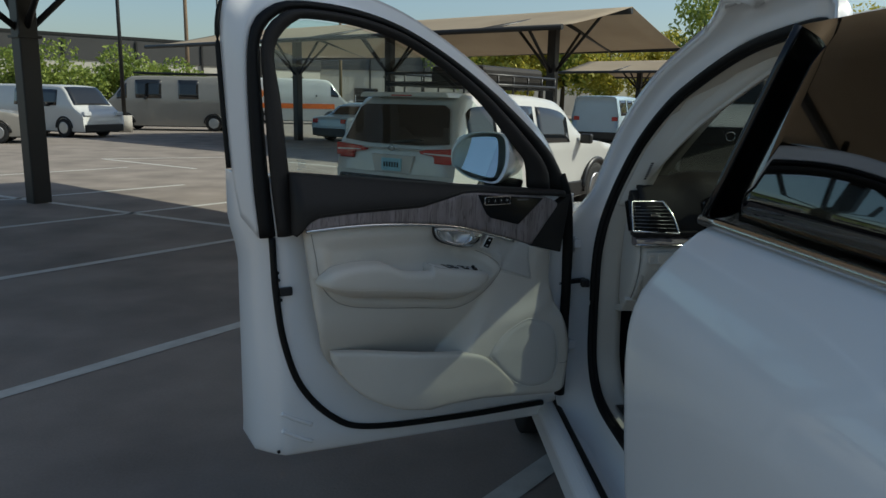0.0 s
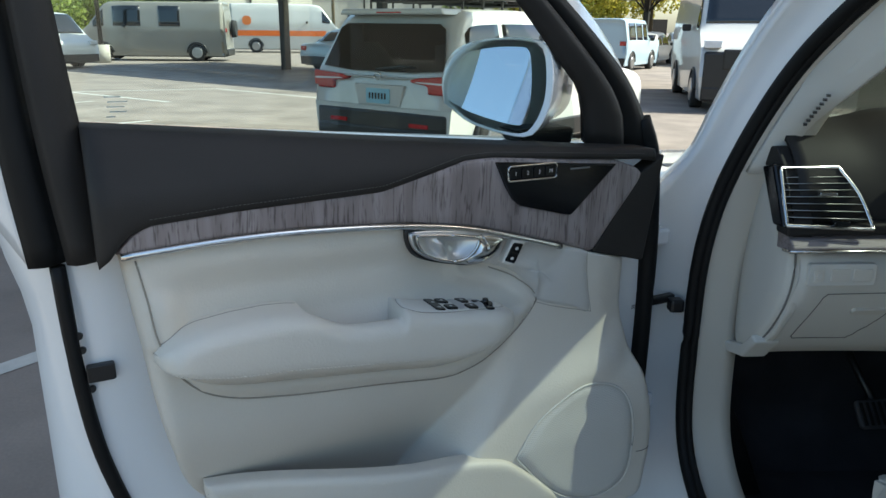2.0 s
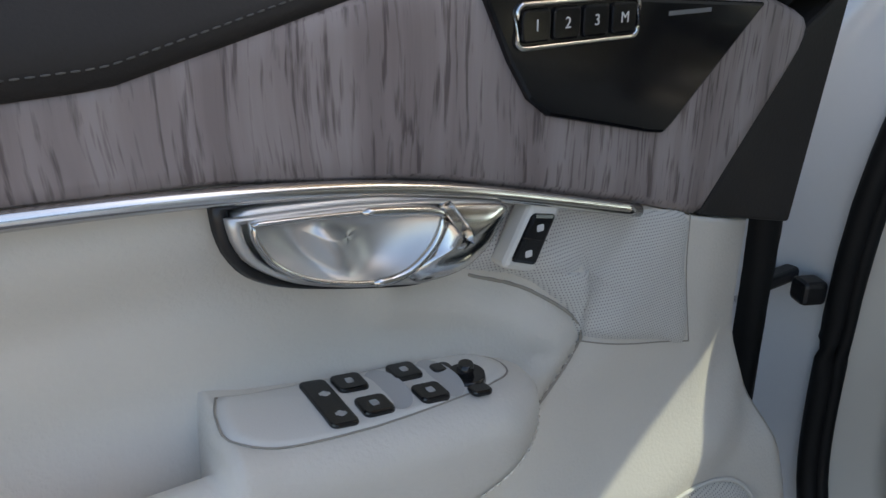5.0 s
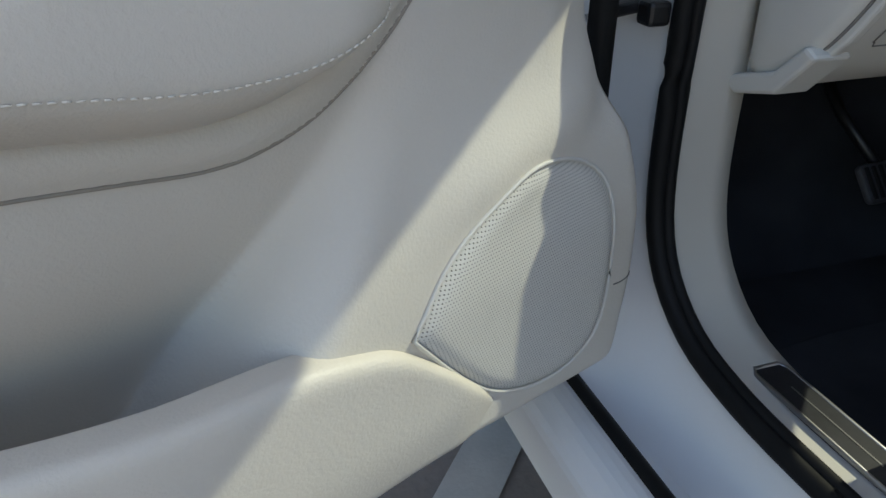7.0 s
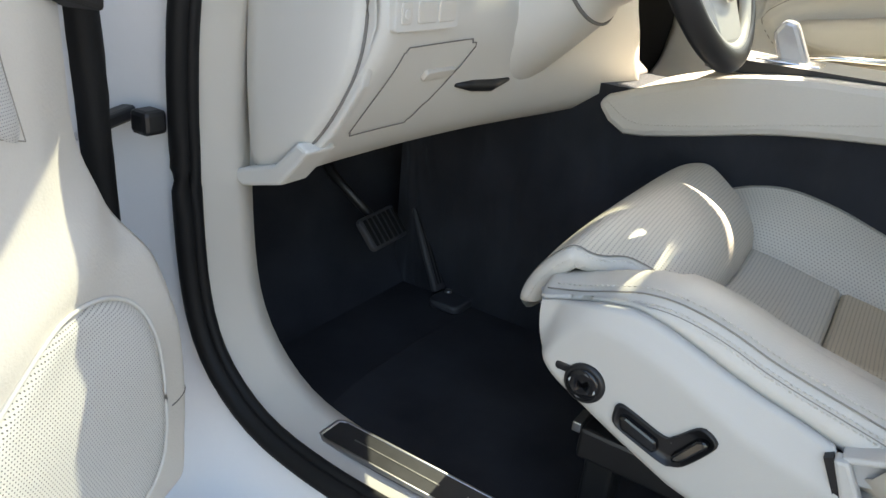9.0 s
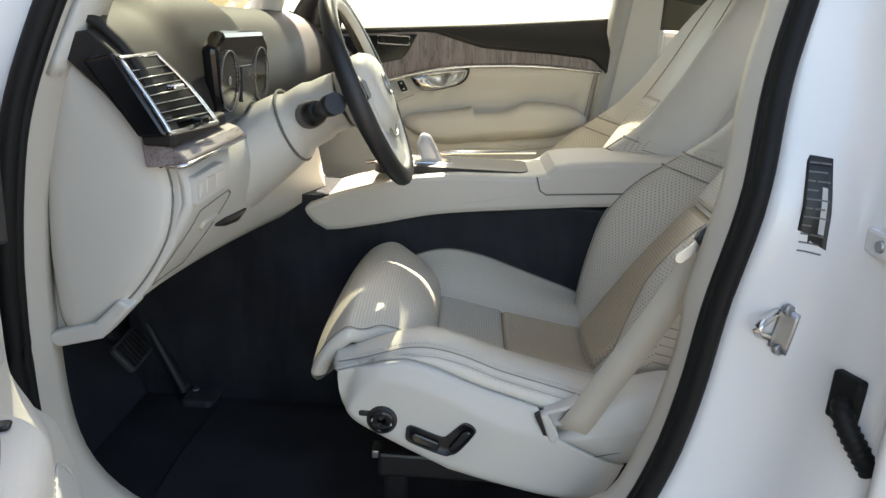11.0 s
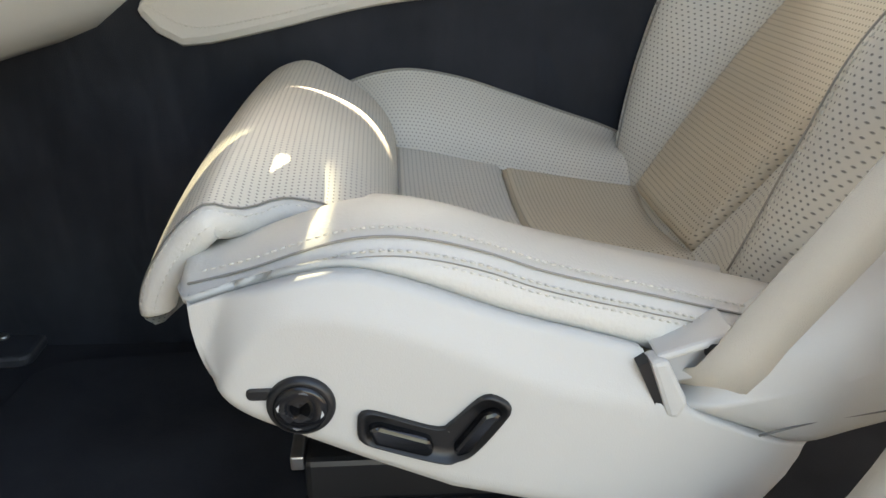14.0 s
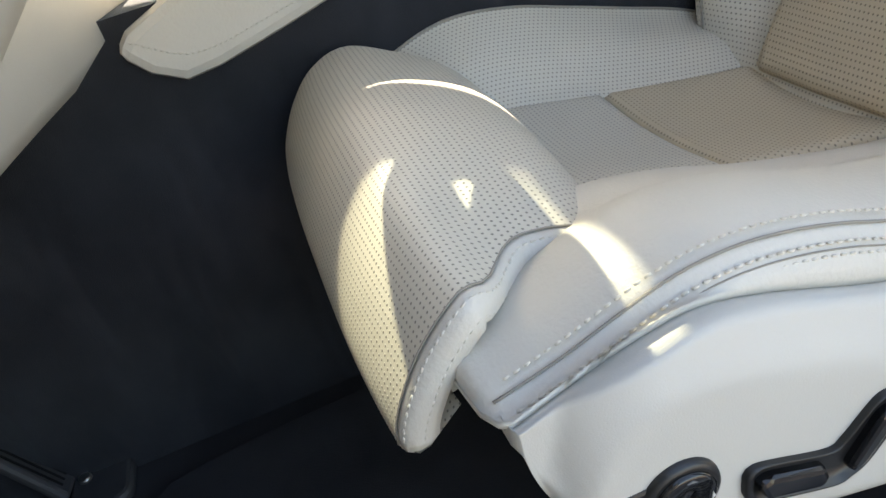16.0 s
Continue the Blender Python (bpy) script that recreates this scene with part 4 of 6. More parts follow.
    for off, uo in ((.006, .2005), (-.007, .1865), (-.014, .1832)): stitches([(uo + du, v, zS(v) + off) for v in np.linspace(.17, .640, 70)], .0068, .0044, .0012, b)
    part("bolster_stitching", b, M_THREADC, base)
    for off, uo, r in ((.0008, .1945, .0010), (-.0105, .1845, .0006)): part("bolster_seam", tube([(uo + du, v, zS(v) + off) for v in np.linspace(.15, .644, 60)], r, 6), M_SEAM, base)
    # thigh support: a pad with a folded, twice stitched border that laps over the bolster
    prof = curve([(.484, .690), (.485, .722), (.494, .752), (.520, .779), (.560, .796), (.600, .802), (.638, .791), (.668, .764), (.690, .729), (.699, .703), (.697, .689), (.686, .684), (.672, .696), (.655, .712)], 46)
    u0 = lerp_fn([(.475, .375), (.49, .345), (.505, .318), (.525, .302), (.56, .297), (.59, .288), (.604, .272), (.618, .249), (.635, .240), (.67, .239), (.71, .244)])
    u1 = lerp_fn([(.475, .602), (.52, .626), (.555, .658), (.58, .680), (.60, .694), (.64, .696), (.71, .690)])
    def flap_pt(k, q):
        v, z = prof[k]; f = sstep(.56, .68, v); a, c = u0(v), u1(v); u = a + (c - a) * q
        w = max(0, 1 - q / .75); near = w * w
        z += -.026 * near * sstep(.64, .60, v) - .006 * near + .004 * sstep(.7, 1, q) * sstep(.55, .60, v)
        return np.array([u + du, v + .009 * (1 - abs(2 * q - 1) ** 3.0) * f, z])
    qs = [.5 - .5 * math.cos(math.pi * q) for q in np.linspace(0, 1, 34)]
    P = [[flap_pt(k, q) for k in range(46)] for q in qs]; arc = np.r_[0, np.cumsum(np.linalg.norm(np.diff(prof, axis=0), axis=1))]
    U = [[(p[0], arc[k]) for k, p in enumerate(row)] for row in P]
    nrm = []
    for k in range(46):
        d = Vector(flap_pt(min(k + 1, 45), 0) - flap_pt(max(k - 1, 0), 0)); e = Vector(flap_pt(k, .06) - flap_pt(k, 0)); nn = d.cross(e).normalized(); nn = nn if nn.dot(Vector((0, -.55, -.75))) > 0 or k > 38 else -nn
        t = d.normalized(); nrm.append((np.array(nn), np.array(t.cross(nn).normalized())))
    def hem(k, out, down):
        n_, s_ = nrm[k]; s_ = s_ if s_[0] < 0 else -s_
        return np.array(P[0][k]) + s_ * out + n_ * down
    ks = [k for k in range(7, 39)]
    border = [[hem(k, a * w, d * w) for k in ks for w in [min(1, (k - 5) / 8)]] for a, d in ((-.001, .0022), (.004, .0015), (.010, .004), (.0135, .010), (.0135, .017), (.010, .024), (.002, .028), (-.008, .028))]
    P = P + [[np.array(p) + np.array([d, 0, -e]) for p in P[-1]] for d, e in ((.004, .002), (.007, .007), (.006, .016), (-.01, .02))]; U = U + [U[-1]] * 4
    flap = part("thigh_flap", grid(np.array(P), uv=np.array(U)), M_PERF, base, "perforated cream thigh support")
    part("flap_border", grid(np.array(border)), M_CREAM, base, "folded smooth leather border", solid=.002, offset=0)
    b = bmesh.new()
    for a, d in ((.0075, .0022), (.0140, .0135)): stitches([tuple(hem(k, a * min(1, (k - 5) / 8), d * min(1, (k - 5) / 8))) for k in ks[1:]], .0068, .0044, .0012, b)
    part("flap_stitching", b, M_THREADC, base)
    part("flap_seam", tube([tuple(hem(k, .0, .0)) for k in ks], .0008, 6), M_SEAM, base)
    part("flap_underside", prism([(.50, .70), (.60, .735), (.655, .72), (.675, .690), (.66, .682), (.58, .70)], .27 + du, .66 + du, "yz"), M_CREAMP, base, "ribbed cloth under the thigh support", bevel=.006)
    # plastic side shield with a creased shoulder
    low = [(.640, .736), (.641, .712), (.633, .680), (.612, .652), (.575, .627), (.519, .598), (.447, .564), (.373, .544), (.298, .528), (.240, .521), (.190, .524), (.163, .556), (.150, .588)]
    crease = lerp_fn([(.13, .60), (.273, .639), (.385, .668), (.442, .696), (.495, .717), (.545, .729), (.575, .727), (.600, .704), (.625, .66)])
    top = lambda v: zH(v) - .001 if v > .30 else min(zH(v), float(np.interp(v, [.14, .17, .21, .25, .28, .30], [.592, .601, .617, .635, .655, .681])))
    lowf = lin_fn([(v, z) for v, z in low[::-1] if v < .60] + [(.596, .638), (.609, .647), (.618, .655), (.625, .664), (.631, .675), (.635, .686), (.638, .700), (.640, .716)])
    P = []
    for v in list(np.linspace(.150, .60, 60)) + [.606, .611, .616, .620, .624, .628, .631, .6335, .636, .638, .6392, .640]:
        a, b_ = lowf(v), top(v); a = min(a, b_ - .002); row = [(.205, a + .008), (.178, a + .002)]
        for s in np.linspace(0, 1, 22):
            z = a + (b_ - a) * s; e = min(z - a, .02) / .02; x = .1515 + .018 * (1 - math.sqrt(max(0, 1 - (1 - e) ** 2))) + .34 * max(0, z - crease(v)) * sstep(.0, .012, z - crease(v))
            x += .012 * sstep(.60, .645, v) ** 2 + .010 * sstep(.20, .14, v)
            row.append((min(x, .172), z))
        row += [(.182, b_ - .004), (.20, b_ - .02)]
        P.append([(x + du, v, z) for x, z in row])
    P = np.array(P); e = P[-1].copy(); ends = [np.array([(p[0] + d, p[1] + w, p[2]) for p in e]) for d, w in ((.012, .003), (.04, .003))]
    part("side_shield", grid(np.concatenate([P, np.array(ends)])), M_SHIELD, base, "cream plastic seat side shield", face=(-1, 0, 0))
    if driver:
        kn = tube([(.168 - h, .562, .660) for h in (0, .004, .006, .018, .0205, .022)], [.0275, .0275, .0255, .0255, .0245, .022], 36); part("lumbar_dial", kn, M_BLACK, base, "black seat adjustment dial")
        part("dial_groove", tube([(.1545, .562 + .0256 * math.cos(a), .660 + .0256 * math.sin(a)) for a in np.linspace(0, 2 * math.pi, 36, endpoint=False)], .0011, 6, closed=True), M_GLOSS, base)
        part("dial_cap", tube([(.148 - h, .562, .660) for h in (0, .004, .0052, .0048)], [.0205, .0200, .0175, .002], 28), M_GLOSS, base, "gloss black four-way button")
        part("dial_tab", prism(rounded(.578, .602, .664, .676, .005), .150, .162, "yz"), M_BLACK, base, bevel=.003)
        for a in range(4):
            t = radians(90 * a + 12); c_, s_ = math.cos(t), math.sin(t)
            part("dial_mark", prism([(.562 + .0155 * c_ - .0035 * s_, .660 + .0155 * s_ + .0035 * c_), (.562 + .0175 * c_, .660 + .0175 * s_), (.562 + .0155 * c_ + .0035 * s_, .660 + .0155 * s_ - .0035 * c_)], .1422, .1435, "yz"), M_PRINT if a % 2 else M_MARK, base)
        plate = [(a + .011, b - .004) for a, b in [(.510, .652), (.500, .657), (.452, .640), (.440, .644), (.418, .666), (.406, .667), (.394, .657), (.398, .645), (.420, .615), (.434, .607), (.448, .606), (.500, .625), (.510, .634)]]
        pc = curve(plate + plate[:1], 61)[:-1]; cc = np.array([.452, .630])
        P = [[(x, *(cc + (q - cc) * k)) for q in pc] for k, x in ((1.0, .166), (1.0, .1480), (.975, .1462), (.93, .1465), (.90, .1506), (.5, .1508), (.01, .1508))]
        part("switch_recess", grid(np.array(P), wrap_v=True), M_BLACK, base, "black seat switch recess", face=(-1, 0, 0))
        part("seat_switch", prism([(.514, .640), (.506, .643), (.466, .628), (.463, .616), (.468, .611), (.509, .625)], .1430, .158, "yz"), M_GLOSS, base, "black cushion switch", bevel=.0035)
        part("seat_switch", prism([(.418, .653), (.411, .648), (.436, .614), (.446, .610), (.449, .617), (.427, .650)], .1430, .158, "yz"), M_GLOSS, base, "black backrest switch", bevel=.0035)
        part("belt_slot", prism([(.290, .684), (.238, .702), (.230, .690), (.258, .664), (.276, .660)], .1625, .22, "yz"), M_WELL, base, "grey belt slot", bevel=.003)
        part("slot_rim", prism([(.296, .690), (.236, .710), (.238, .701), (.290, .684)], .156, .21, "yz"), M_SHIELD, base, "cream upper edge of the belt slot", bevel=.003)
        part("slot_lip", prism([(.302, .688), (.288, .690), (.266, .650), (.272, .634), (.281, .636)], .1500, .170, "yz"), M_SHIELD, base, "cream upright lip of the belt slot", bevel=.004)
        part("slot_gap", prism([(.310, .684), (.302, .688), (.280, .636), (.285, .634)], .1530, .170, "yz"), M_BLACK, base, "dark gap beside the lip")
        part("belt_anchor", prism(rounded(.236, .256, .686, .700, .003), .150, .166, "yz"), M_BLACK, base, "black belt anchor", bevel=.002)
        part("cover_joint", tube([(.1475, .205, .618), (.146, .160, .632), (.146, .105, .640), (.149, .06, .645)], .0010, 6), M_JOINT, base)
        part("hinge_cover", pillow_cover(), M_SHIELD, base, "cream recliner cover")
        part("seat_rail", box(.195, .245, .16, .571, .520, .567), M_BLACK, base, "black steel seat rail", bevel=.006)
        part("rail_end", box(.20, .235, .571, .583, .553, .568), M_SATIN, base, bevel=.002)
        part("rail_foot", box(.205, .255, .52, .56, .36, .53), M_BLACK, base, bevel=.006)
        part("rail_foot", box(.205, .255, .18, .22, .36, .53), M_BLACK, base, bevel=.006)
    else:
        part("seat_plinth", box(.25 + du, .70 + du, .16, .60, .36, .60), M_BLACK, base)
    # backrest
    vc = lerp_fn([(.64, .180), (.726, .122), (.85, .036), (.95, -.042), (1.03, -.092), (1.10, -.135), (1.18, -.182), (1.30, -.245), (1.42, -.305)])
    bo = lerp_fn([(.64, .0), (.70, .03), (.80, .075), (.90, .108), (.95, .105), (1.0, .080), (1.07, .045), (1.15, .03), (1.30, .02), (1.42, .0)])
    hw = lerp_fn([(.64, .215), (.72, .245), (.85, .268), (.95, .268), (1.03, .250), (1.12, .215), (1.25, .19), (1.36, .17), (1.42, .13)])
    def back(z0, z1, n, a0=-1, a1=1, puff=0.0, roll=.0, depth=.10, closed=True):
        P, U = [], []
        for z in np.linspace(z0, z1, n):
            w = hw(z); row, uu = [], []
            for s in np.linspace(a0, a1, 30):
                side = abs(s); f = bo(z) * sstep(.45, .82, side) - .05 * max(0, (side - .86) / .14) ** 2 + .008 * (1 - side)
                pf = puff
                if roll:
                    e = min(abs(s - a0) * w, abs(a1 - s) * w, z - z0, z1 - z); pf -= roll - math.sqrt(max(0, roll ** 2 - (roll - min(e, roll)) ** 2))
                row.append((C0 + du + s * w, vc(z) + f + pf, z + f * .25)); uu.append((s * w, z))
            if closed:
                for s in (a1, .55, -.55, a0): row.append((C0 + du + s * w * .98, vc(z) - depth - (.05 if abs(s) < .6 else .0), z - .02)); uu.append((s * w, z))
            P.append(row); U.append(uu)
        return grid(np.array(P), wrap_v=closed, uv=np.array(U))
    part("backrest", back(.64, 1.046, 40), M_PERF, base, "perforated cream backrest")
    part("shoulder_pad", back(1.036, 1.42, 30), M_CREAM, base, "smooth cream leather shoulder pad")
    part("back_insert", back(.66, .955, 30, -.42, .42, .014, .014, closed=False), M_PERFT, base, "perforated cream backrest centre", solid=.01, face=(0, 1, 0))
    part("back_insert_upper", back(.962, 1.13, 20, -.42, .42, .014, .014, closed=False), M_PERF, base, solid=.01, face=(0, 1, 0))
    b = bmesh.new()
    for dz in (-.006, .016): stitches([(C0 + du + s * hw(1.04), vc(1.04) + bo(1.04) * sstep(.45, .82, abs(s)) - .05 * max(0, (abs(s) - .86) / .14) ** 2 + .008 * (1 - abs(s)) + .002 - dz * .6, 1.04 + dz + .011) for s in np.linspace(-.98, .98, 50)], .0075, .005, .0011, b)
    part("shoulder_stitching", b, M_THREADC, base)
    # seams up the bolsters and the shoulder pad
    def on_back(s_, z, lift=.0015):
        side = abs(s_); f = bo(z) * sstep(.45, .82, side) - .05 * max(0, (side - .86) / .14) ** 2 + .008 * (1 - side)
        return (C0 + du + s_ * hw(z), vc(z) + f + lift, z + f * .25 + lift * .3)
    for s_ in (-.80, .80):
        part("back_seam", tube([on_back(s_, z) for z in np.linspace(.68, 1.03, 30)], .0011, 6), M_SEAM, base)
        part("back_stitches", stitches([on_back(s_ * 1.035, z) for z in np.linspace(.68, 1.03, 30)], .0075, .005, .0011), M_THREADC, base)
    for s_ in (-.50, .50): part("pad_seam", tube([on_back(s_, z) for z in np.linspace(1.05, 1.40, 24)], .0016, 6), M_SEAM, base)
    for z in (1.0, 1.035): part("pad_seam", tube([on_back(s_, z, .003) for s_ in np.linspace(-.97, .97, 40)], .0014, 6), M_SEAM, base)
    return base

def pillow_cover():
    """The rounded cover over the backrest's hinge, behind the belt slot."""
    out = [(.276, .640), (.255, .652), (.237, .678), (.205, .710), (.141, .738), (.09, .750), (.05, .74), (.045, .66), (.065, .628), (.122, .608), (.165, .597), (.205, .612), (.245, .628)]
    o = curve(out + out[:1], 61)[:-1]; c = o.mean(0)
    return grid(np.array([[(d + .02 * sstep(.69, .755, z), v, z) for v, z in c + (o - c) * k] for k, d in ((.001, .143), (.5, .1445), (.75, .148), (.88, .153), (.96, .161), (1, .172), (1, .20))]), wrap_v=True)

drv = seat("driver_seat", 0.0, True, "cream perforated leather driver's seat with power controls")
psg = seat("passenger_seat", 0.625, False, "cream perforated leather passenger seat"); psg.matrix_basis = pose(0, .09, 0)

def ribbon(path, w, side, t=.0016):
    p = np.array(path); s = Vector(side).normalized(); P = []
    d = np.gradient(p, axis=0)
    for q, g in zip(p, d):
        nrm = Vector(g).cross(s).normalized() * t; P.append([Vector(q) - s * w / 2, Vector(q) + s * w / 2, Vector(q) + s * w / 2 + nrm, Vector(q) - s * w / 2 + nrm])
    return grid(np.array(P), wrap_v=True)
belt = part("seat_belt", ribbon(curve([(.190, .262, .640), (.150, .243, .672), (.146, .222, .715), (.125, .168, .835), (.11, .115, .95), (.105, .062, 1.06), (.13, -.02, 1.25), (.18, -.07, 1.55)], 40), .048, (.10, .86, .50)), mat("belt_webbing", (.53, .48, .40), .85, var=.06, scale=8, bump=.6, bscale=900), car, "beige seat belt")
TG = Matrix.Translation((.076, .110, 1.019)) @ Matrix(((-.103, -.99, -.05, 0), (-.649, .03, .76, 0), (-.751, .11, -.65, 0), (0, 0, 0, 1)))
tongue = part("belt_tongue", prism([(-.010, -.004), (.010, -.004), (.0065, .010), (.0065, .040), (.003, .044), (-.003, .044), (-.0065, .040), (-.0065, .010)], -.002, .002, "xz"), M_SATIN, belt, "steel belt tongue", m=TG)
part("tongue_slot", prism(rounded(-.003, .003, .024, .034, .001), -.0026, .0026, "xz"), M_BLACK, tongue, m=TG)
part("tongue_grip", prism([(-.015, -.024), (.015, -.024), (.018, -.014), (.011, .006), (-.011, .006), (-.018, -.014)], -.010, .008, "xz"), M_BLACK, belt, m=TG, bevel=.004)
part("passenger_belt", ribbon(curve([(1.47, .06, .90), (1.49, .022, 1.06), (1.50, -.004, 1.25), (1.49, -.04, 1.55)], 20), .048, (.1, .9, .4)), mat("belt_webbing_grey", (.45, .44, .42), .85, var=.06, scale=8, bump=.6, bscale=900), car, "grey passenger seat belt")
part("belt_buckle", box(.655, .685, .10, .135, .62, .77), M_BLACK, car, "black belt buckle beside the seat", bevel=.008)
part("buckle_button", box(.658, .682, .105, .130, .768, .776), mat("red_plastic", (.5, .02, .02), .4), car, "red buckle button", bevel=.002)

# ---------- dashboard ----------
END = [(1.008, 1.221), (.952, 1.171), (.905, 1.115), (.882, 1.072), (.877, 1.021), (.893, .957), (.94, .882), (.997, .829), (1.05, .812), (1.062, .892), (1.061, .995), (1.05, 1.094), (1.03, 1.186)]
eo = curve(END + END[:1], 70)[:-1]
dash = part("dashboard", prism([(.90, 1.06), (.885, 1.005), (.93, .91), (.995, .82), (1.06, .795), (1.25, .80), (1.40, 1.0), (1.40, 1.28), (1.0, 1.20)], .112, .66, "yz"), M_CREAMP, car, "cream and charcoal dashboard", bevel=.012)
ec = eo.mean(0)
part("end_cap", grid(np.array([[(d, *(ec + (q - ec) * k)) for q in eo] for k, d in ((.001, .090), (.6, .091), (.9, .094), (.97, .099), (1, .106), (1, .13))]), wrap_v=True), M_CREAMP, dash, "cream fuse cover on the dashboard end")
part("end_joint", tube([(.1075, *(ec + (q - ec) * 1.006)) for q in eo], .0022, 6, closed=True), M_JOINT, dash)
part("end_fascia", prism([(1.03, 1.25), (1.012, 1.228), (.956, 1.178), (.909, 1.121), (.884, 1.075), (.868, 1.088), (.860, 1.122), (.93, 1.228), (.97, 1.262)], .086, .125, "yz"), M_DARK, dash, "charcoal dashboard end", bevel=.003)
part("end_panel", prism([(1.085, 1.19), (1.09, .80), (1.05, .795), (.985, .818), (.925, .880), (.880, .95), (.862, 1.02), (.866, 1.08), (.95, 1.19)], .109, .125, "yz"), M_CREAMP, dash, "cream dashboard end", bevel=.004)
part("lower_edge", prism([(1.085, .802), (1.06, .786), (.99, .805), (.94, .86), (.96, .87), (1.0, .83), (1.06, .812)], .085, .14, "yz"), M_CREAMP, dash, bevel=.005)
# lower cover running up to the console
P = []
def knee(u):
    r = (u - .12) / .70
    return [(u, v - r ** 1.2 * (.03 + .15 * k) + .02 * math.sin(math.pi * r), z + .045 * r * k) for v, z, k in ((.872, 1.083, .0), (.856, 1.070, .0), (.849, 1.048, .02), (.848, 1.02, .05), (.868, .975, .25), (.912, .91, .6), (.962, .842, 1), (1.01, .805, 1), (1.06, .785, 1), (1.20, .81, 1))]
for u in np.linspace(.108, .82, 30): P.append(knee(max(u, .12)) if u >= .12 else [(u, v + .006, z) for _, v, z in knee(.12)])
part("lower_cover", grid(np.array(P)), M_CREAMP, dash, "cream knee panel", solid=.01)
def on_knee(u, w): p = curve(knee(u)[3:8], 41); return tuple(p[int(round(w * 40))] + np.array([0, -.0012, -.0008]))
lid = [(.165, .12), (.18, .10), (.32, .11), (.335, .14), (.30, .46), (.272, .63), (.262, .65), (.168, .65), (.155, .63), (.16, .38)]
part("coin_box_joint", tube([on_knee(u, w) for (u0, w0), (u1, w1) in zip(lid, lid[1:] + lid[:1]) for u, w in [(u0 + (u1 - u0) * q / 5, w0 + (w1 - w0) * q / 5) for q in range(5)]], .0008, 6, closed=True), M_JOINT, dash, "joint of a small stowage lid")
part("coin_box_grip", prism(rounded(.24, .31, -.008, .008, .006), -.004, .004, "xz"), M_CREAM, dash, m=pose(0, on_knee(.27, .30)[1], on_knee(.27, .30)[2], 33, 0, 0), bevel=.002)
part("column_slot", tube([on_knee(u, w) for u, w in ((.34, .42), (.38, .45), (.43, .47), (.47, .45))], [.003, .009, .010, .003], 10), M_BLACK, dash, "dark gap under the column")
sp = part("switch_strip", prism(rounded(.118, .250, 1.016, 1.060, .006), .8435, .862, "xz"), M_CREAMP, dash, "cream headlamp switch panel", bevel=.002)
for a, b in ((.128, .148), (.160, .198), (.204, .240)): part("strip_button", prism(rounded(a, b, 1.025, 1.050, .004), .8415, .850, "xz"), M_CREAM, dash, bevel=.0015)
part("strip_wheel", disc((.138, .8425, 1.037), (0, -1, 0), .006, .005, .002, 14), M_CREAMP, dash)
# dark upper dash
top_prof = [(.915, 1.085), (.885, 1.12), (.905, 1.20), (.955, 1.265), (1.03, 1.300), (1.10, 1.300), (1.18, 1.240), (1.25, 1.180), (1.26, 1.12), (1.0, 1.06)]
tp = curve(top_prof, 30); P = []
for u in np.linspace(.108, 1.52, 60):
    hood = sstep(.24, .34, u) * sstep(.72, .60, u)
    P.append([(u, v - .02 * hood * sstep(1.2, 1.3, z), z + .022 * hood * sstep(1.18, 1.3, z)) for v, z in tp])
part("dash_top", grid(np.array(P)[:, ::-1]), M_DARK, dash, "charcoal dashboard top", solid=.01)
# instrument hood opening
part("instrument_display", prism([(.31, 1.235), (.36, 1.262), (.60, 1.262), (.64, 1.235), (.62, 1.11), (.34, 1.10)], .872, .90, "xz"), M_GLOSS, dash, "black instrument display", bevel=.01)
for u in (.375, .575):
    part("dial_ring", tube([(u + .052 * math.cos(a), .869, 1.178 + .052 * math.sin(a)) for a in np.linspace(0, 2 * math.pi, 40, endpoint=False)], .0012, 6, closed=True), M_PRINT, dash, "instrument dial ring")
    b = bmesh.new()
    for a in np.linspace(-220, 40, 27):
        t = radians(a); tube([(u + .040 * math.cos(t), .8705, 1.178 + .040 * math.sin(t)), (u + .047 * math.cos(t), .8705, 1.178 + .047 * math.sin(t))], .0007, 4, bm=b)
    part("dial_ticks", b, M_PRINT, dash)
letter("0", .375, .870, 1.178, .022, dash, turn=(90, 0, 0))
part("map_screen", prism(rounded(.44, .515, 1.135, 1.20, .004), .868, .874, "xz"), mat("grey_display", (.03, .035, .04), .2), dash, "grey centre display")
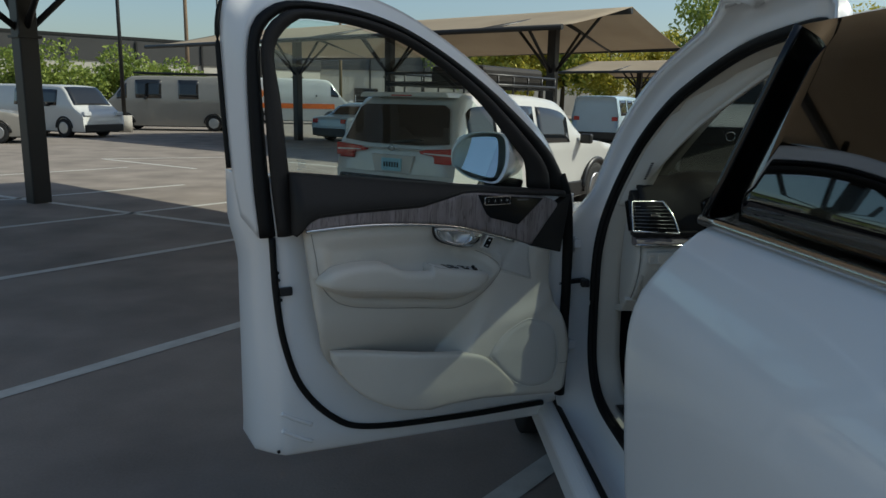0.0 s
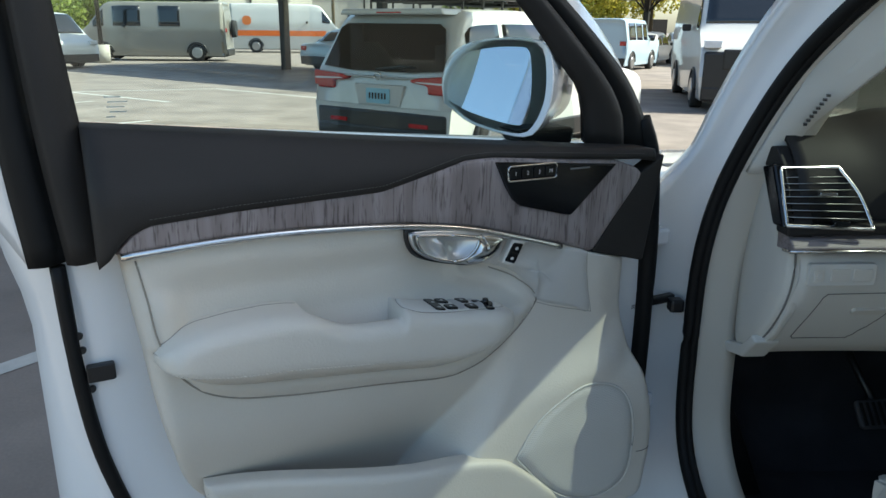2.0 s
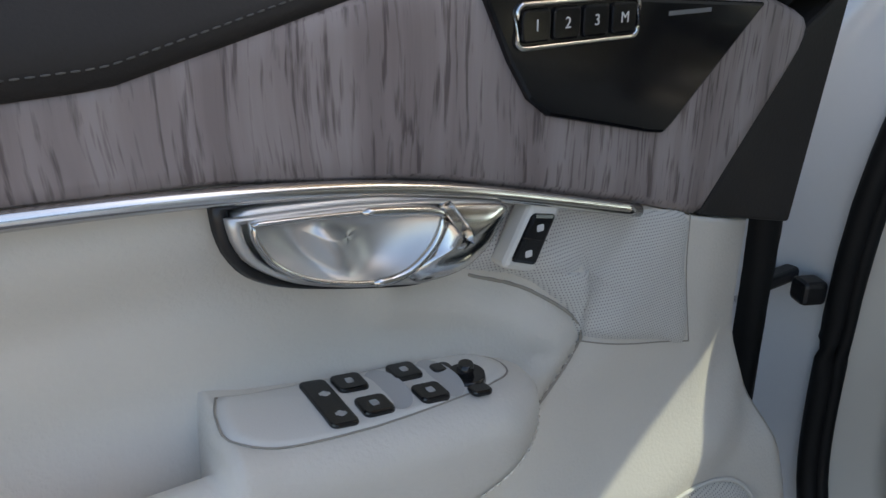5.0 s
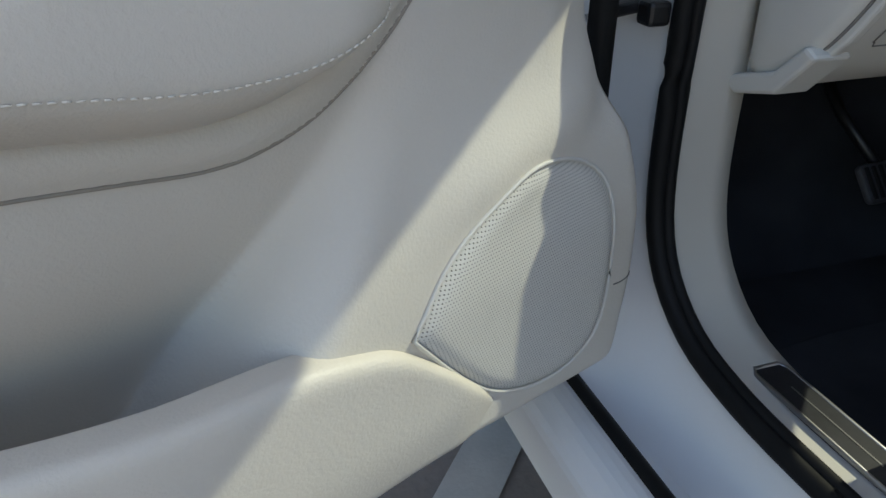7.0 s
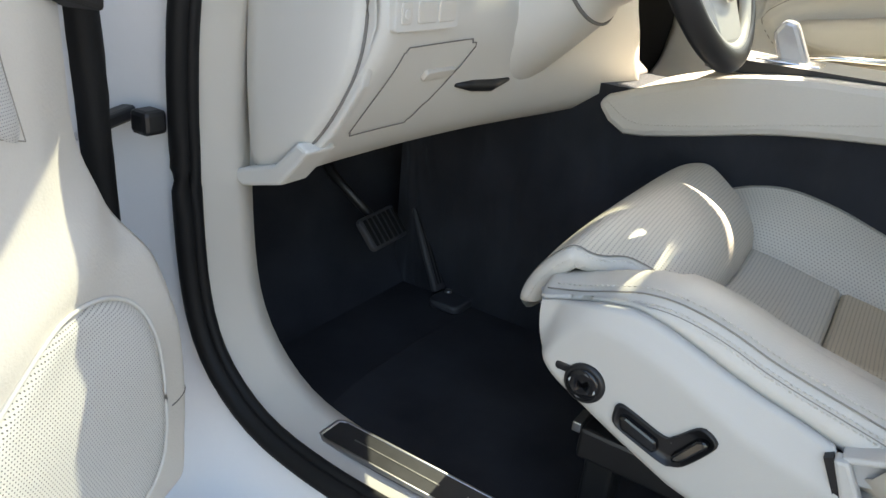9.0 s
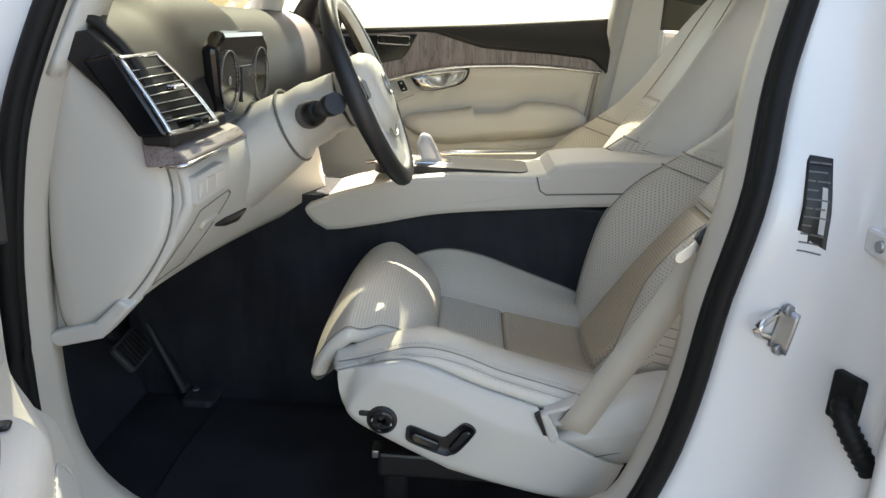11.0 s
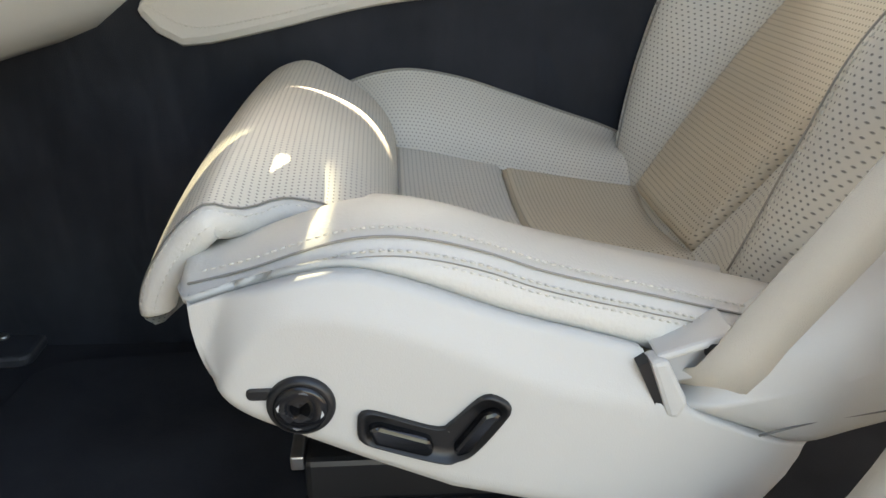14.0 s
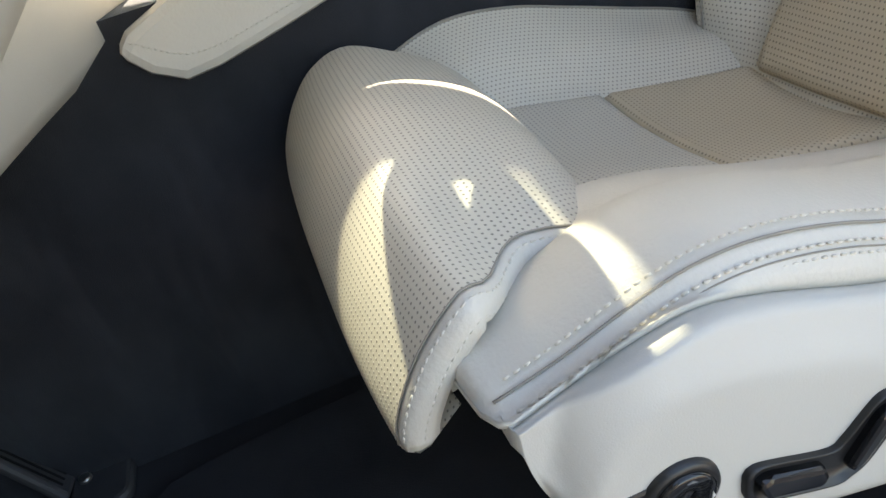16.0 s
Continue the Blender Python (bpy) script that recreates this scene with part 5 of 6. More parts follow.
# side air vent
VL = [(.070, .858, 1.130), (.072, .890, 1.180), (.078, .926, 1.226)]; VR = [(.229, .847, 1.126), (.216, .886, 1.182), (.188, .922, 1.229)]
vl, vr = curve(VL, 24), curve(VR, 24)
part("vent_frame", tube(list(vl) + list(vr[::-1]), .0038, 8, closed=True), M_CHROME, dash, "satin chrome vent frame")
part("vent_back", grid(np.array([[a * (1 - q) + b * q + np.array([0, .034, .004]) for q in np.linspace(0, 1, 6)] for a, b in zip(vl, vr)])), M_BLACK, dash, "black vent cavity", solid=.01)
for k in range(7):
    w = 3 + k * 2.6; a = Vector([np.interp(w, range(24), vl[:, i]) for i in range(3)]) + Vector((.004, .003, 0)); c = Vector([np.interp(w, range(24), vr[:, i]) for i in range(3)]) + Vector((-.005, .003, 0)); bk2 = Vector((0, .026, -.004))
    sl = bmesh.new(); q4 = [a, c, c + bk2, a + bk2]; lo_ = [sl.verts.new(p) for p in q4]; hi_ = [sl.verts.new(p + Vector((0, 0, .0032))) for p in q4]
    sl.faces.new(lo_); sl.faces.new(hi_[::-1]); [sl.faces.new((lo_[i], hi_[i], hi_[(i + 1) % 4], lo_[(i + 1) % 4])) for i in range(4)]
    slat = part("vent_slat", sl, M_GLOSS, dash, "gloss black vent slat")
    # added bright line that stands in for the reflection along the slat
    part("slat_edge", tube([tuple(a + Vector((0, -.001, .0018))), tuple(c + Vector((0, -.001, .0018)))], .0007, 5), M_SATIN, slat, "thin bright line for the glint on a slat edge")
part("vent_tab", prism(rounded(.132, .166, 1.182, 1.190, .003), .872, .886, "xz"), M_CHROME, dash, "chrome vent tab", bevel=.002)
part("vent_wheel", prism(rounded(.150, .182, 1.131, 1.143, .004), .842, .858, "xz"), M_GLOSS, dash, bevel=.002)
part("vent_blade", prism([(.928, 1.234), (.972, 1.222), (.902, 1.122), (.860, 1.126)], .064, .090, "yz"), M_GLOSS, dash, "gloss black vent side blade", bevel=.005)
part("vent_base", prism([(.07, 1.128), (.300, 1.134), (.306, 1.114), (.072, 1.110)], .856, .90, "xz"), M_DARK, dash, bevel=.004)
# wood ledge
part("wood_ledge", prism([(.905, 1.120), (.852, 1.104), (.838, 1.092), (.844, 1.084), (.90, 1.078)], .078, .352, "yz"), M_WOODX, dash, "grey open-pore wood dashboard ledge", bevel=.003)
part("ledge_chrome", tube([(.076, .870, 1.0815), (.076, .846, 1.084), (.085, .839, 1.086), (.352, .839, 1.086)], .0032, 6), M_CHROME, dash, "bright ledge edging")
# steering column and wheel
HUB = Vector((.530, .645, 1.165)); AX = Vector((0, -.906, .423)); DN_ = Vector((0, -.423, -.906)); RT = Vector((1, 0, 0))
col = part("steering_column", tube(curve([tuple(HUB - AX * .055), tuple(HUB - AX * .10), tuple(HUB - AX * .18 + Vector((0, 0, -.012))), tuple(HUB - AX * .26 + Vector((0, 0, -.03))), tuple(HUB - AX * .36 + Vector((0, 0, -.05)))], 24), [.062] * 4 + [.068] * 4 + list(np.linspace(.078, .112, 16)), 28, squash=(1.12, .9)), M_CREAMP, dash, "cream steering column shroud")
part("column_joint", tube([tuple(HUB - AX * .165 + Vector((0, 0, -.010)) + RT * .090 * math.cos(a) + DN_ * .073 * math.sin(a)) for a in np.linspace(0, 2 * math.pi, 40, endpoint=False)], .0028, 6, closed=True), M_JOINT, dash)
def wpt(x, y, h): return tuple(HUB + RT * x - DN_ * y + AX * h)
rim = part("steering_wheel", tube([wpt(.183 * math.cos(a), .183 * math.sin(a), 0) for a in np.linspace(0, 2 * math.pi, 64, endpoint=False)], .0155, 14, closed=True, squash=(1, 1.2)), mat("black_leather", (.018, .017, .017), .45, bump=.25, bscale=500), dash, "black leather steering wheel rim")
part("rim_inlay", tube([wpt(.1705 * math.cos(a), .1705 * math.sin(a), .005) for a in np.linspace(0, 2 * math.pi, 64, endpoint=False)], .009, 8, closed=True), M_CREAMP, dash, "cream inner rim")
hub_o = [(.092, .055), (.100, 0), (.092, -.05), (.05, -.088), (-.05, -.088), (-.092, -.05), (-.100, 0), (-.092, .055), (0, .070)]
ho = curve(hub_o + hub_o[:1], 49)[:-1]
part("airbag_cover", grid(np.array([[wpt(x * k, y * k, h) for x, y in ho] for k, h in ((.001, .034), (.6, .032), (.88, .024), (1, .008), (1, -.03), (.6, -.05))]), wrap_v=True), M_CREAM, dash, "cream airbag cover")
for sx in (-1, 1):
    part("wheel_spoke", prism([(.07 * sx, .036), (.172 * sx, .026), (.168 * sx, -.045), (.140 * sx, -.092), (.105 * sx, -.085), (.07 * sx, -.05)], -.012, .010, "xz"), M_CREAMP, dash, m=Matrix(((1, 0, 0, HUB.x), (0, AX.y, -DN_.y, HUB.y), (0, AX.z, -DN_.z, HUB.z), (0, 0, 0, 1))), bevel=.006)
    part("spoke_buttons", prism(rounded(min(.092 * sx, .145 * sx), max(.092 * sx, .145 * sx), -.014, .022, .010), .0, .014, "xz"), M_GLOSS, dash, "black wheel buttons", m=Matrix(((1, 0, 0, HUB.x), (0, AX.y, -DN_.y, HUB.y), (0, AX.z, -DN_.z, HUB.z), (0, 0, 0, 1))), bevel=.004)
part("wheel_spoke_low", prism([(-.085, -.05), (.085, -.05), (.060, -.165), (-.060, -.165)], -.012, .008, "xz"), M_CREAMP, dash, m=Matrix(((1, 0, 0, HUB.x), (0, AX.y, -DN_.y, HUB.y), (0, AX.z, -DN_.z, HUB.z), (0, 0, 0, 1))), bevel=.008)
part("spoke_trim", tube([wpt(.052 * math.cos(a), -.075 + .03 * math.sin(a), .014) for a in np.linspace(math.pi, 2 * math.pi, 16)], .0035, 6), M_CHROME, dash)
part("wheel_badge", tube([wpt(.020 * math.cos(a), .020 * math.sin(a) - .004, .036) for a in np.linspace(0, 2 * math.pi, 30, endpoint=False)], .003, 6, closed=True), M_SATIN, dash, "plain round metal badge")
part("badge_face", grid(np.array([[wpt(r * math.cos(a), r * math.sin(a) - .004, .0355) for a in np.linspace(0, 2 * math.pi, 24, endpoint=False)] for r in (.0005, .018)]), wrap_v=True), M_BLACK, dash)
st0 = HUB - AX * .115 + Vector((-.07, 0, .0))
part("stalk_boot", tube([tuple(st0), tuple(st0 + Vector((-.045, -.02, .010))), tuple(st0 + Vector((-.065, -.03, .018)))], [.027, .024, .016], 16), M_BLACK, dash)
part("indicator_stalk", tube([tuple(st0 + Vector((-.06, -.03, .016))), tuple(st0 + Vector((-.10, -.055, .030))), tuple(st0 + Vector((-.101, -.056, .030))), tuple(st0 + Vector((-.125, -.072, .038)))], [.014, .015, .0195, .0195], 18), M_BLACK, dash, "black indicator stalk")
# ---------- centre console ----------
side_o = [(.818, .866), (.795, .838), (.756, .819), (.648, .839), (.501, .873), (.30, .896), (.11, .914), (-.25, .935), (-.25, 1.012), (.02, 1.020), (.10, 1.018), (.19, 1.012), (.250, 1.000), (.275, .978), (.38, .972), (.484, .968), (.60, .952), (.72, .915), (.80, .884)]
cons = part("centre_console", prism([tuple(q) for q in curve(side_o[:8], 30)] + [tuple(q) for q in curve(side_o[8:], 40)], .705, .93, "yz"), M_CREAM, car, "cream leather centre console", bevel=.012)
part("console_joint", tube([(.7045, v, z) for v, z in [(.285, .975), (.276, .945), (.262, .936), (.10, .948), (-.25, .965)]], .002, 6), M_JOINT, cons)
part("console_stitching", stitches([(.704, v, z) for v, z in curve([(.80, .875), (.745, .846), (.66, .857), (.497, .893), (.35, .925), (.27, .958)], 40)], .006, .004, .0008), M_THREADC, cons)
part("console_tray", prism(rounded(.745, .90, .30, .66, .03), .955, .977, "xy"), M_BLACK, cons, "black console tray")
part("console_rail", tube([(.925, v, z) for v, z in [(.70, .945), (.48, .983), (.27, .995)]], .005, 6), M_CHROME, cons, "bright console rail")
part("gear_selector", prism([(.50, .975), (.55, .975), (.57, 1.02), (.555, 1.045), (.535, 1.04)], .80, .835, "yz"), mat("cut_crystal", (.75, .75, .75), .08, .35), cons, "clear crystal gear selector", bevel=.008)
part("gear_collar", box(.785, .85, .48, .585, .970, .980), M_CHROME, cons, "chrome selector collar", bevel=.004)
part("tunnel", box(.72, .92, -.5, 1.25, .34, .90), M_LINING, car, "black carpeted tunnel")
part("centre_trim", prism([(.95, 1.10), (.90, 1.0), (.84, .93), (.80, .90), (1.2, .85), (1.3, 1.1)], .80, .94, "yz"), M_WOODX, dash, "grey wood centre stack trim", bevel=.01)
# ---------- pedals and footwell ----------
BP = pose(.560, 1.172, .556, -40, 0, 4)
brake = part("brake_pedal", prism(rounded(-.062, .062, -.036, .036, .012), -.006, .008, "xz"), M_PEDAL, car, "ribbed black brake pedal", m=BP, bevel=.004)
for k in range(7): part("rib", box(-.052 + .0165 * k, -.045 + .0165 * k, -.010, -.004, -.029, .029), M_RUBBER, brake, bevel=.001)
part("pedal_arm", tube([(0, .008, .02), (.005, .05, .15), (.01, .06, .26)], .010, 8), M_BLACK, brake)
ac = part("accelerator", prism([(-.030, -.115), (.026, -.115), (.030, .0), (.022, .125), (-.014, .125), (-.026, .0)], -.006, .010, "xz"), M_PEDAL, car, "long black accelerator pedal", m=pose(.727, 1.165, .478, -31, 8, -2), bevel=.006)
for k in range(4): part("groove", box(-.018 + .011 * k, -.015 + .011 * k, -.0075, -.004, -.10, .11), M_RUBBER, ac)
part("pedal_foot", prism(rounded(.655, .765, 1.03, 1.11, .02), .36, .380, "xy"), M_PEDAL, car, "black pedal mounting foot", bevel=.006)
part("pedal_bolt", disc((.713, 1.09, .379), (0, 0, 1), .009, .008, .006, 12), M_SATIN, car)
part("foot_rest", prism([(.06, .36), (.26, .36), (.16, .60), (.06, .62)], 1.12, 1.16, "xz"), M_RUBBER, car, "black left foot rest", bevel=.01)
part("floor_mat", prism([tuple(q) for q in curve([(.16, .16), (.16, .75), (.19, .95), (.26, 1.02), (.58, 1.02), (.66, .95), (.68, .5), (.68, .16)], 40)], .36, .372, "xy"), M_CARPET, car, "black carpet floor mat", bevel=.003)
# ---------- sill and pillar fittings ----------
part("scuff_plate", prism([(.062, .882), (.098, .882), (.104, .872), (.104, .20), (.058, .20), (.056, .872)], .466, .4775, "xy"), mat("dark_brushed_metal", (.10, .10, .105), .35, .8, var=.15, scale=30), car, "dark metal sill plate", bevel=.001)
part("scuff_frame", tube([(.059, .20, .475), (.056, .875, .475), (.062, .886, .475), (.098, .886, .475), (.105, .875, .475), (.105, .20, .475)], .0035, 6), M_SATIN, car)
part("scuff_line", box(.0795, .0815, .70, .84, .4772, .4782), M_SATIN, car)
for k in range(8):
    v = .660 - .021 * k; lt = part("scuff_lettering", box(.0735, .0865, v - .0016, v, .4772, .4779), M_SATIN, car, "plain raised bars on the sill plate")
    part("bar", box(.0735, .0753, v - .011, v - .0016, .4772, .4779), M_SATIN, lt)
    part("bar", box(.0795, .0810, v - .010, v - .0016, .4772, .4779), M_SATIN, lt)
sx_, sv_, sz_ = on_jamb(.027, .938)
part("striker_plate", jamb_patch([(.040, .912), (.022, .905), (.014, .962), (.031, .968)], .007), M_SATIN, car, "satin striker plate", solid=.005, face=(-1, 0, 0))
part("door_striker", tube(curve([(sx_ + .005, .030, .958), (sx_ - .014, .052, .952), (sx_ - .022, .064, .944), (sx_ - .018, .060, .934), (sx_ + .005, .036, .922)], 20), .0055, 10), M_CHROME, car, "chrome door striker loop")
for v, z in ((.029, .910), (.024, .965)): part("striker_bolt", disc(on_jamb(v, z, .004), (-1, -.4, 0), .008, .007, .007, 14), M_SATIN, car)
lb = part("info_label", jamb_patch([(.027, 1.036), (-.003, 1.032), (-.005, 1.160), (.022, 1.162)], .002), M_BLACK, car, "black information sticker with unreadable white lines", solid=.001, face=(-1, 0, 0))
for k in range(11):
    z = 1.152 - .011 * k; v = .020 + .0004 * k
    for a, b in ((0, .008 - .002 * (k % 3)), (.010, .019 - .003 * (k % 2)))[:1 if k in (3, 7) else 2]: part("label_line", jamb_patch([(v - a, z), (v - b - .004, z), (v - b - .004, z + .0022), (v - a, z + .0022)], .0036, 3), M_PRINT, lb)
part("label_code", jamb_patch([(.006, 1.068), (.001, 1.067), (-.0, 1.124), (.005, 1.125)], .0036, 4), M_MARK, lb)
hx, hv, hz = on_jamb(-.035, 1.077)
part("rear_hinge", box(hx - .07, hx + .012, -.085, -.030, 1.062, 1.092), M_PAINT, car, "white rear door hinge", bevel=.004)
part("hinge_bolt", disc((hx - .025, -.032, 1.077), (0, 1, 0), .008, .007, .006, 12), M_SATIN, car)
part("boot_plate", box(-.020, .020, -.006, .009, -.031, .031), M_RUBBER, car, "black wiring grommet", m=pose(-.127, -.021, .893, 0, 0, 21), bevel=.004)
b = bmesh.new(); pth = curve([(-.131, -.016, .888), (-.146, -.010, .878), (-.158, -.020, .856), (-.166, -.044, .82)], 31); tube(pth, [.012 + .002 * (i % 3 < 1) for i in range(31)], 12, bm=b); part("wiring_boot", b, M_RUBBER, car, "ribbed black wiring boot")
part("check_bracket", box(-.046, -.014, 1.074, 1.105, .872, .902), M_BLACK, car, "black door check bracket", bevel=.006)
# A-pillar inner trim with defroster slots and windscreen
P = []
for z in np.linspace(1.20, 1.70, 24):
    v = float(np.interp(z, [1.2, 1.405, 1.55, 1.635, 1.715], [1.02, .945, .79, .61, .35])); w = float(np.interp(z, [1.2, 1.297, 1.414, 1.495, 1.547, 1.607, 1.72], [1.01, .965, .81, .681, .566, .43, .15])); k = lean(z)
    P.append([(k + .028, v - .012, z), (k + .075, v * .7 + w * .3 - .004, z - .002), (max(.135, k + .09), w * .8 + v * .2, z), (max(.150, k + .10), w + .012, z + .006), (max(.150, k + .09), w + .05, z + .03), (k + .06, v + .10, z + .045)])
ap = part("pillar_trim", grid(np.array(P)), M_CREAMP, car, "cream windscreen pillar trim", solid=.01)
for k in range(8):
    z = 1.305 + .0085 * k; w = float(np.interp(z, [1.297, 1.414], [.965, .81])); v = float(np.interp(z, [1.2, 1.405], [1.02, .945]))
    part("vent_slot", box(-.0035, .0035, -.013, .013, -.0018, .0018), M_BLACK, ap, "dark defroster slot", m=pose(.131, w * .72 + v * .28 - .004, z, 0, 0, -28))
P = [[(.12 + lean(z) + (1.36 - 2 * lean(z)) * s, v + .10 * math.sin(math.pi * s), z + .02 * math.sin(math.pi * s)) for s in np.linspace(0, 1, 12)] for v, z in ((1.28, 1.19), (1.10, 1.36), (.92, 1.52), (.66, 1.68), (.50, 1.74))]
part("windscreen", grid(np.array(P)), M_SCREEN, car, "clear windscreen", solid=.005)
# unseen wide edge band, added to keep sun off the upper door card
WS = curve([p[0] for p in P], 24)
part("windscreen_border", grid(np.array([[(u + w, v + .10 * math.sin(math.pi * w / 1.1) - .004, z - .012 + .02 * math.sin(math.pi * w / 1.1)) for w in (0, .04, .08, .118)] for u, v, z in WS])), M_BLACK, car, "unseen wide black windscreen edge added to block the sun", solid=.003)
part("headliner", box(.30, 1.30, .12, .50, 1.70, 1.71), mat("headliner_cloth", (.55, .53, .49), .95), car, "light cloth headliner")
part("rear_bench", box(.12, 1.48, -1.30, -.95, .4, 1.20), M_CREAM, car, "cream rear seat back", bevel=.05)
part("passenger_kick", box(1.56, 1.60, .9, 1.4, .36, 1.2), M_DARK, car)

part("right_pillar", prism([(-.16, .45), (.10, .45), (.05, 1.0), (-.02, 1.72), (-.14, 1.72), (-.17, 1.0)], 1.50, 1.58, "yz"), M_CREAMP, car, "cream middle pillar trim", bevel=.02)

part("right_rear_trim", box(1.54, 1.60, -1.60, -.15, .30, 1.31), M_CREAMP, car, "cream rear door trim", bevel=.02)
part("right_rear_window", box(1.50, 1.504, -1.55, -.14, 1.31, 1.68), M_TINT, car, "tinted rear side window")

# ---------- the lot around ----------
def strip_line(x0, y0, x1, y1, w=.11):
    d = Vector((x1 - x0, y1 - y0, 0)).normalized(); s = Vector((-d.y, d.x, 0)) * w / 2; n = max(2, int(math.hypot(x1 - x0, y1 - y0) / .5)); P = []
    for k in range(n + 1):
        q = Vector((x0 + (x1 - x0) * k / n, y0 + (y1 - y0) * k / n, .004)); j = 1 + .12 * noise.noise(q * 3); P.append([q - s * j, q + s * j])
    return grid(np.array(P))
for n_, (x0, y0, x1, y1) in enumerate([(-2.75, 3.10, -.55, 6.31), (-4.5, 5.2, -1.7, 9.05), (-6.0, 7.55, -2.9, 11.6), (-9.0, 12.4, .5, 7.35), (-7.3, 9.9, -4.7, 13.2), (-.63, 1.71, 1.82, 4.81), (-10.5, 11.5, -7.0, 16.2), (-5.5, 16.2, -8.5, 18.2), (-8.5, 18.2, -5.6, 19.6), (-5.6, 19.6, -2.6, 17.4), (-1.2, 14.2, 2.0, 18.2)]):
    part("road_marking", strip_line(x0, y0, x1, y1), M_LINE)
    tagged(bpy.data.objects[-1] if False else scene.collection.objects[-1], "worn white painted parking bay line", "marking", "bay lines", "structure")
gr = bmesh.new(); bmesh.ops.create_grid(gr, x_segments=1, y_segments=1, size=1)
M_GRASS = mat("dry_lawn", (.16, .19, .05), .95, var=.25, scale=.8, bump=.8, bscale=60)
tagged(part("lawn", gr, M_GRASS, m=pose(-12, 62, .03) @ Matrix.Diagonal((26, 9, 1, 1))), "strip of sunlit lawn beyond the lot", "lawn", kind="structure")

# canopies: steel posts and braces with stretched tan cloth
def cloth_mat():
    m = bpy.data.materials.new("canopy_cloth"); m.use_nodes = True
    n, l = m.node_tree.nodes, m.node_tree.links; n.remove(n["Principled BSDF"])
    tc = n.new("ShaderNodeTexCoord"); no = n.new("ShaderNodeTexNoise"); no.inputs["Scale"].default_value = .8; l.new(tc.outputs["Object"], no.inputs["Vector"])
    cr = n.new("ShaderNodeValToRGB"); cr.color_ramp.elements[0].color = (.40, .33, .25, 1); cr.color_ramp.elements[1].color = (.52, .44, .34, 1); l.new(no.outputs[0], cr.inputs[0])
    df = n.new("ShaderNodeBsdfDiffuse"); tl = n.new("ShaderNodeBsdfTranslucent"); l.new(cr.outputs[0], df.inputs[0]); l.new(cr.outputs[0], tl.inputs[0])
    mx = n.new("ShaderNodeMixShader"); mx.inputs[0].default_value = .35; l.new(df.outputs[0], mx.inputs[1]); l.new(tl.outputs[0], mx.inputs[2])
    tp_ = n.new("ShaderNodeBsdfTransparent"); m2 = n.new("ShaderNodeMixShader"); m2.inputs[0].default_value = .05   # open knit
    l.new(mx.outputs[0], m2.inputs[1]); l.new(tp_.outputs[0], m2.inputs[2]); l.new(m2.outputs[0], n["Material Output"].inputs[0])
    return m
M_CLOTH = cloth_mat(); M_STEEL = mat("black_painted_steel", (.022, .021, .020), .45, .3, var=.2, scale=3, bump=.1, bscale=80)

def canopy(m, L, W, posts, label, z0=3.15, rise=.75, gaps=(), py=0.0):
    """A cloth roof L long (x) and W deep (y), with posts on its middle line at the given x."""
    e = thing("shade_canopy", label, "canopy", m, "shade canopies")
    cuts = [-L / 2] + [c for g_ in gaps for c in g_] + [L / 2]
    for a, b in zip(cuts[0::2], cuts[1::2]):
        P = []
        nx = max(4, int((b - a) / .6))
        for i in range(nx + 1):
            x = a + (b - a) * i / nx; row = []
            for j in range(15):
                y = -W / 2 + W * j / 14; t = 1 - abs(y) / (W / 2); row.append((x, y, z0 + rise * t ** 1.15 - .10 * math.sin(math.pi * i / nx) * (1 - t)))
            P.append(row)
        part("cloth", grid(np.array(P)), M_CLOTH, e, "tan stretched shade cloth", solid=.01)
        for y in (-W / 2, W / 2): part("edge_beam", tube([(a, y, z0 - .03), (b, y, z0 - .03)], .065, 8), M_STEEL, e, "black steel edge beam")
    part("ridge_beam", tube([(-L / 2, 0, z0 + rise - .1), (L / 2, 0, z0 + rise - .1)], .08, 8), M_STEEL, e)
    for x in posts:
        zc = z0 + rise * (1 - abs(py) / (W / 2)) - .1
        part("post", prism(rounded(-.13, .13, -.13, .13, .02, 2), 0, zc, "xy"), M_STEEL, e, "square black steel post", m=pose(x, py, 0))
        part("post_collar", box(-.16, .16, -.16, .16, 2.3, 2.34), M_STEEL, e, m=pose(x, py, 0))
        for sy in (-1, 1):
            part("rafter", tube([(x, 0, z0 + rise - .12), (x, sy * W / 2, z0 - .03)], .055, 8), M_STEEL, e)
            part("brace", tube([(x, py, 2.35), (x, py + sy * 1.6, z0 + rise * (1 - abs(py + sy * 1.6) / (W / 2)) - .08)], .045, 8), M_STEEL, e, "diagonal steel brace")
        for sx in (-1, 1): part("brace", tube([(x, py, 2.35), (x + sx * 1.5, py, zc)], .045, 8), M_STEEL, e)
    return e
A37 = -37
canopy(pose(-6.2, 10.9, 0, 0, 0, A37) @ pose(6.25, .6, 0), 11.9, 5.8, (-5.9,), "tan cloth shade canopy on black posts over the next row", 3.5, py=-.6)
canopy(pose(-2.0, 25.5, 0, 0, 0, A37), 17, 7.5, (-4.6, 0, 6.2), "tan cloth shade canopy over the far bays", 3.3, .8)
canopy(pose(15, 37, 0, 0, 0, A37), 18, 7, (-6, 0, 6), "pale cloth shade canopy far across the lot", 3.2, .7)
canopy(pose(14.5, 19, 0, 0, 0, A37), 10, 7, (-3, 3), "tan cloth shade canopy beside the vans", 3.2, .7)
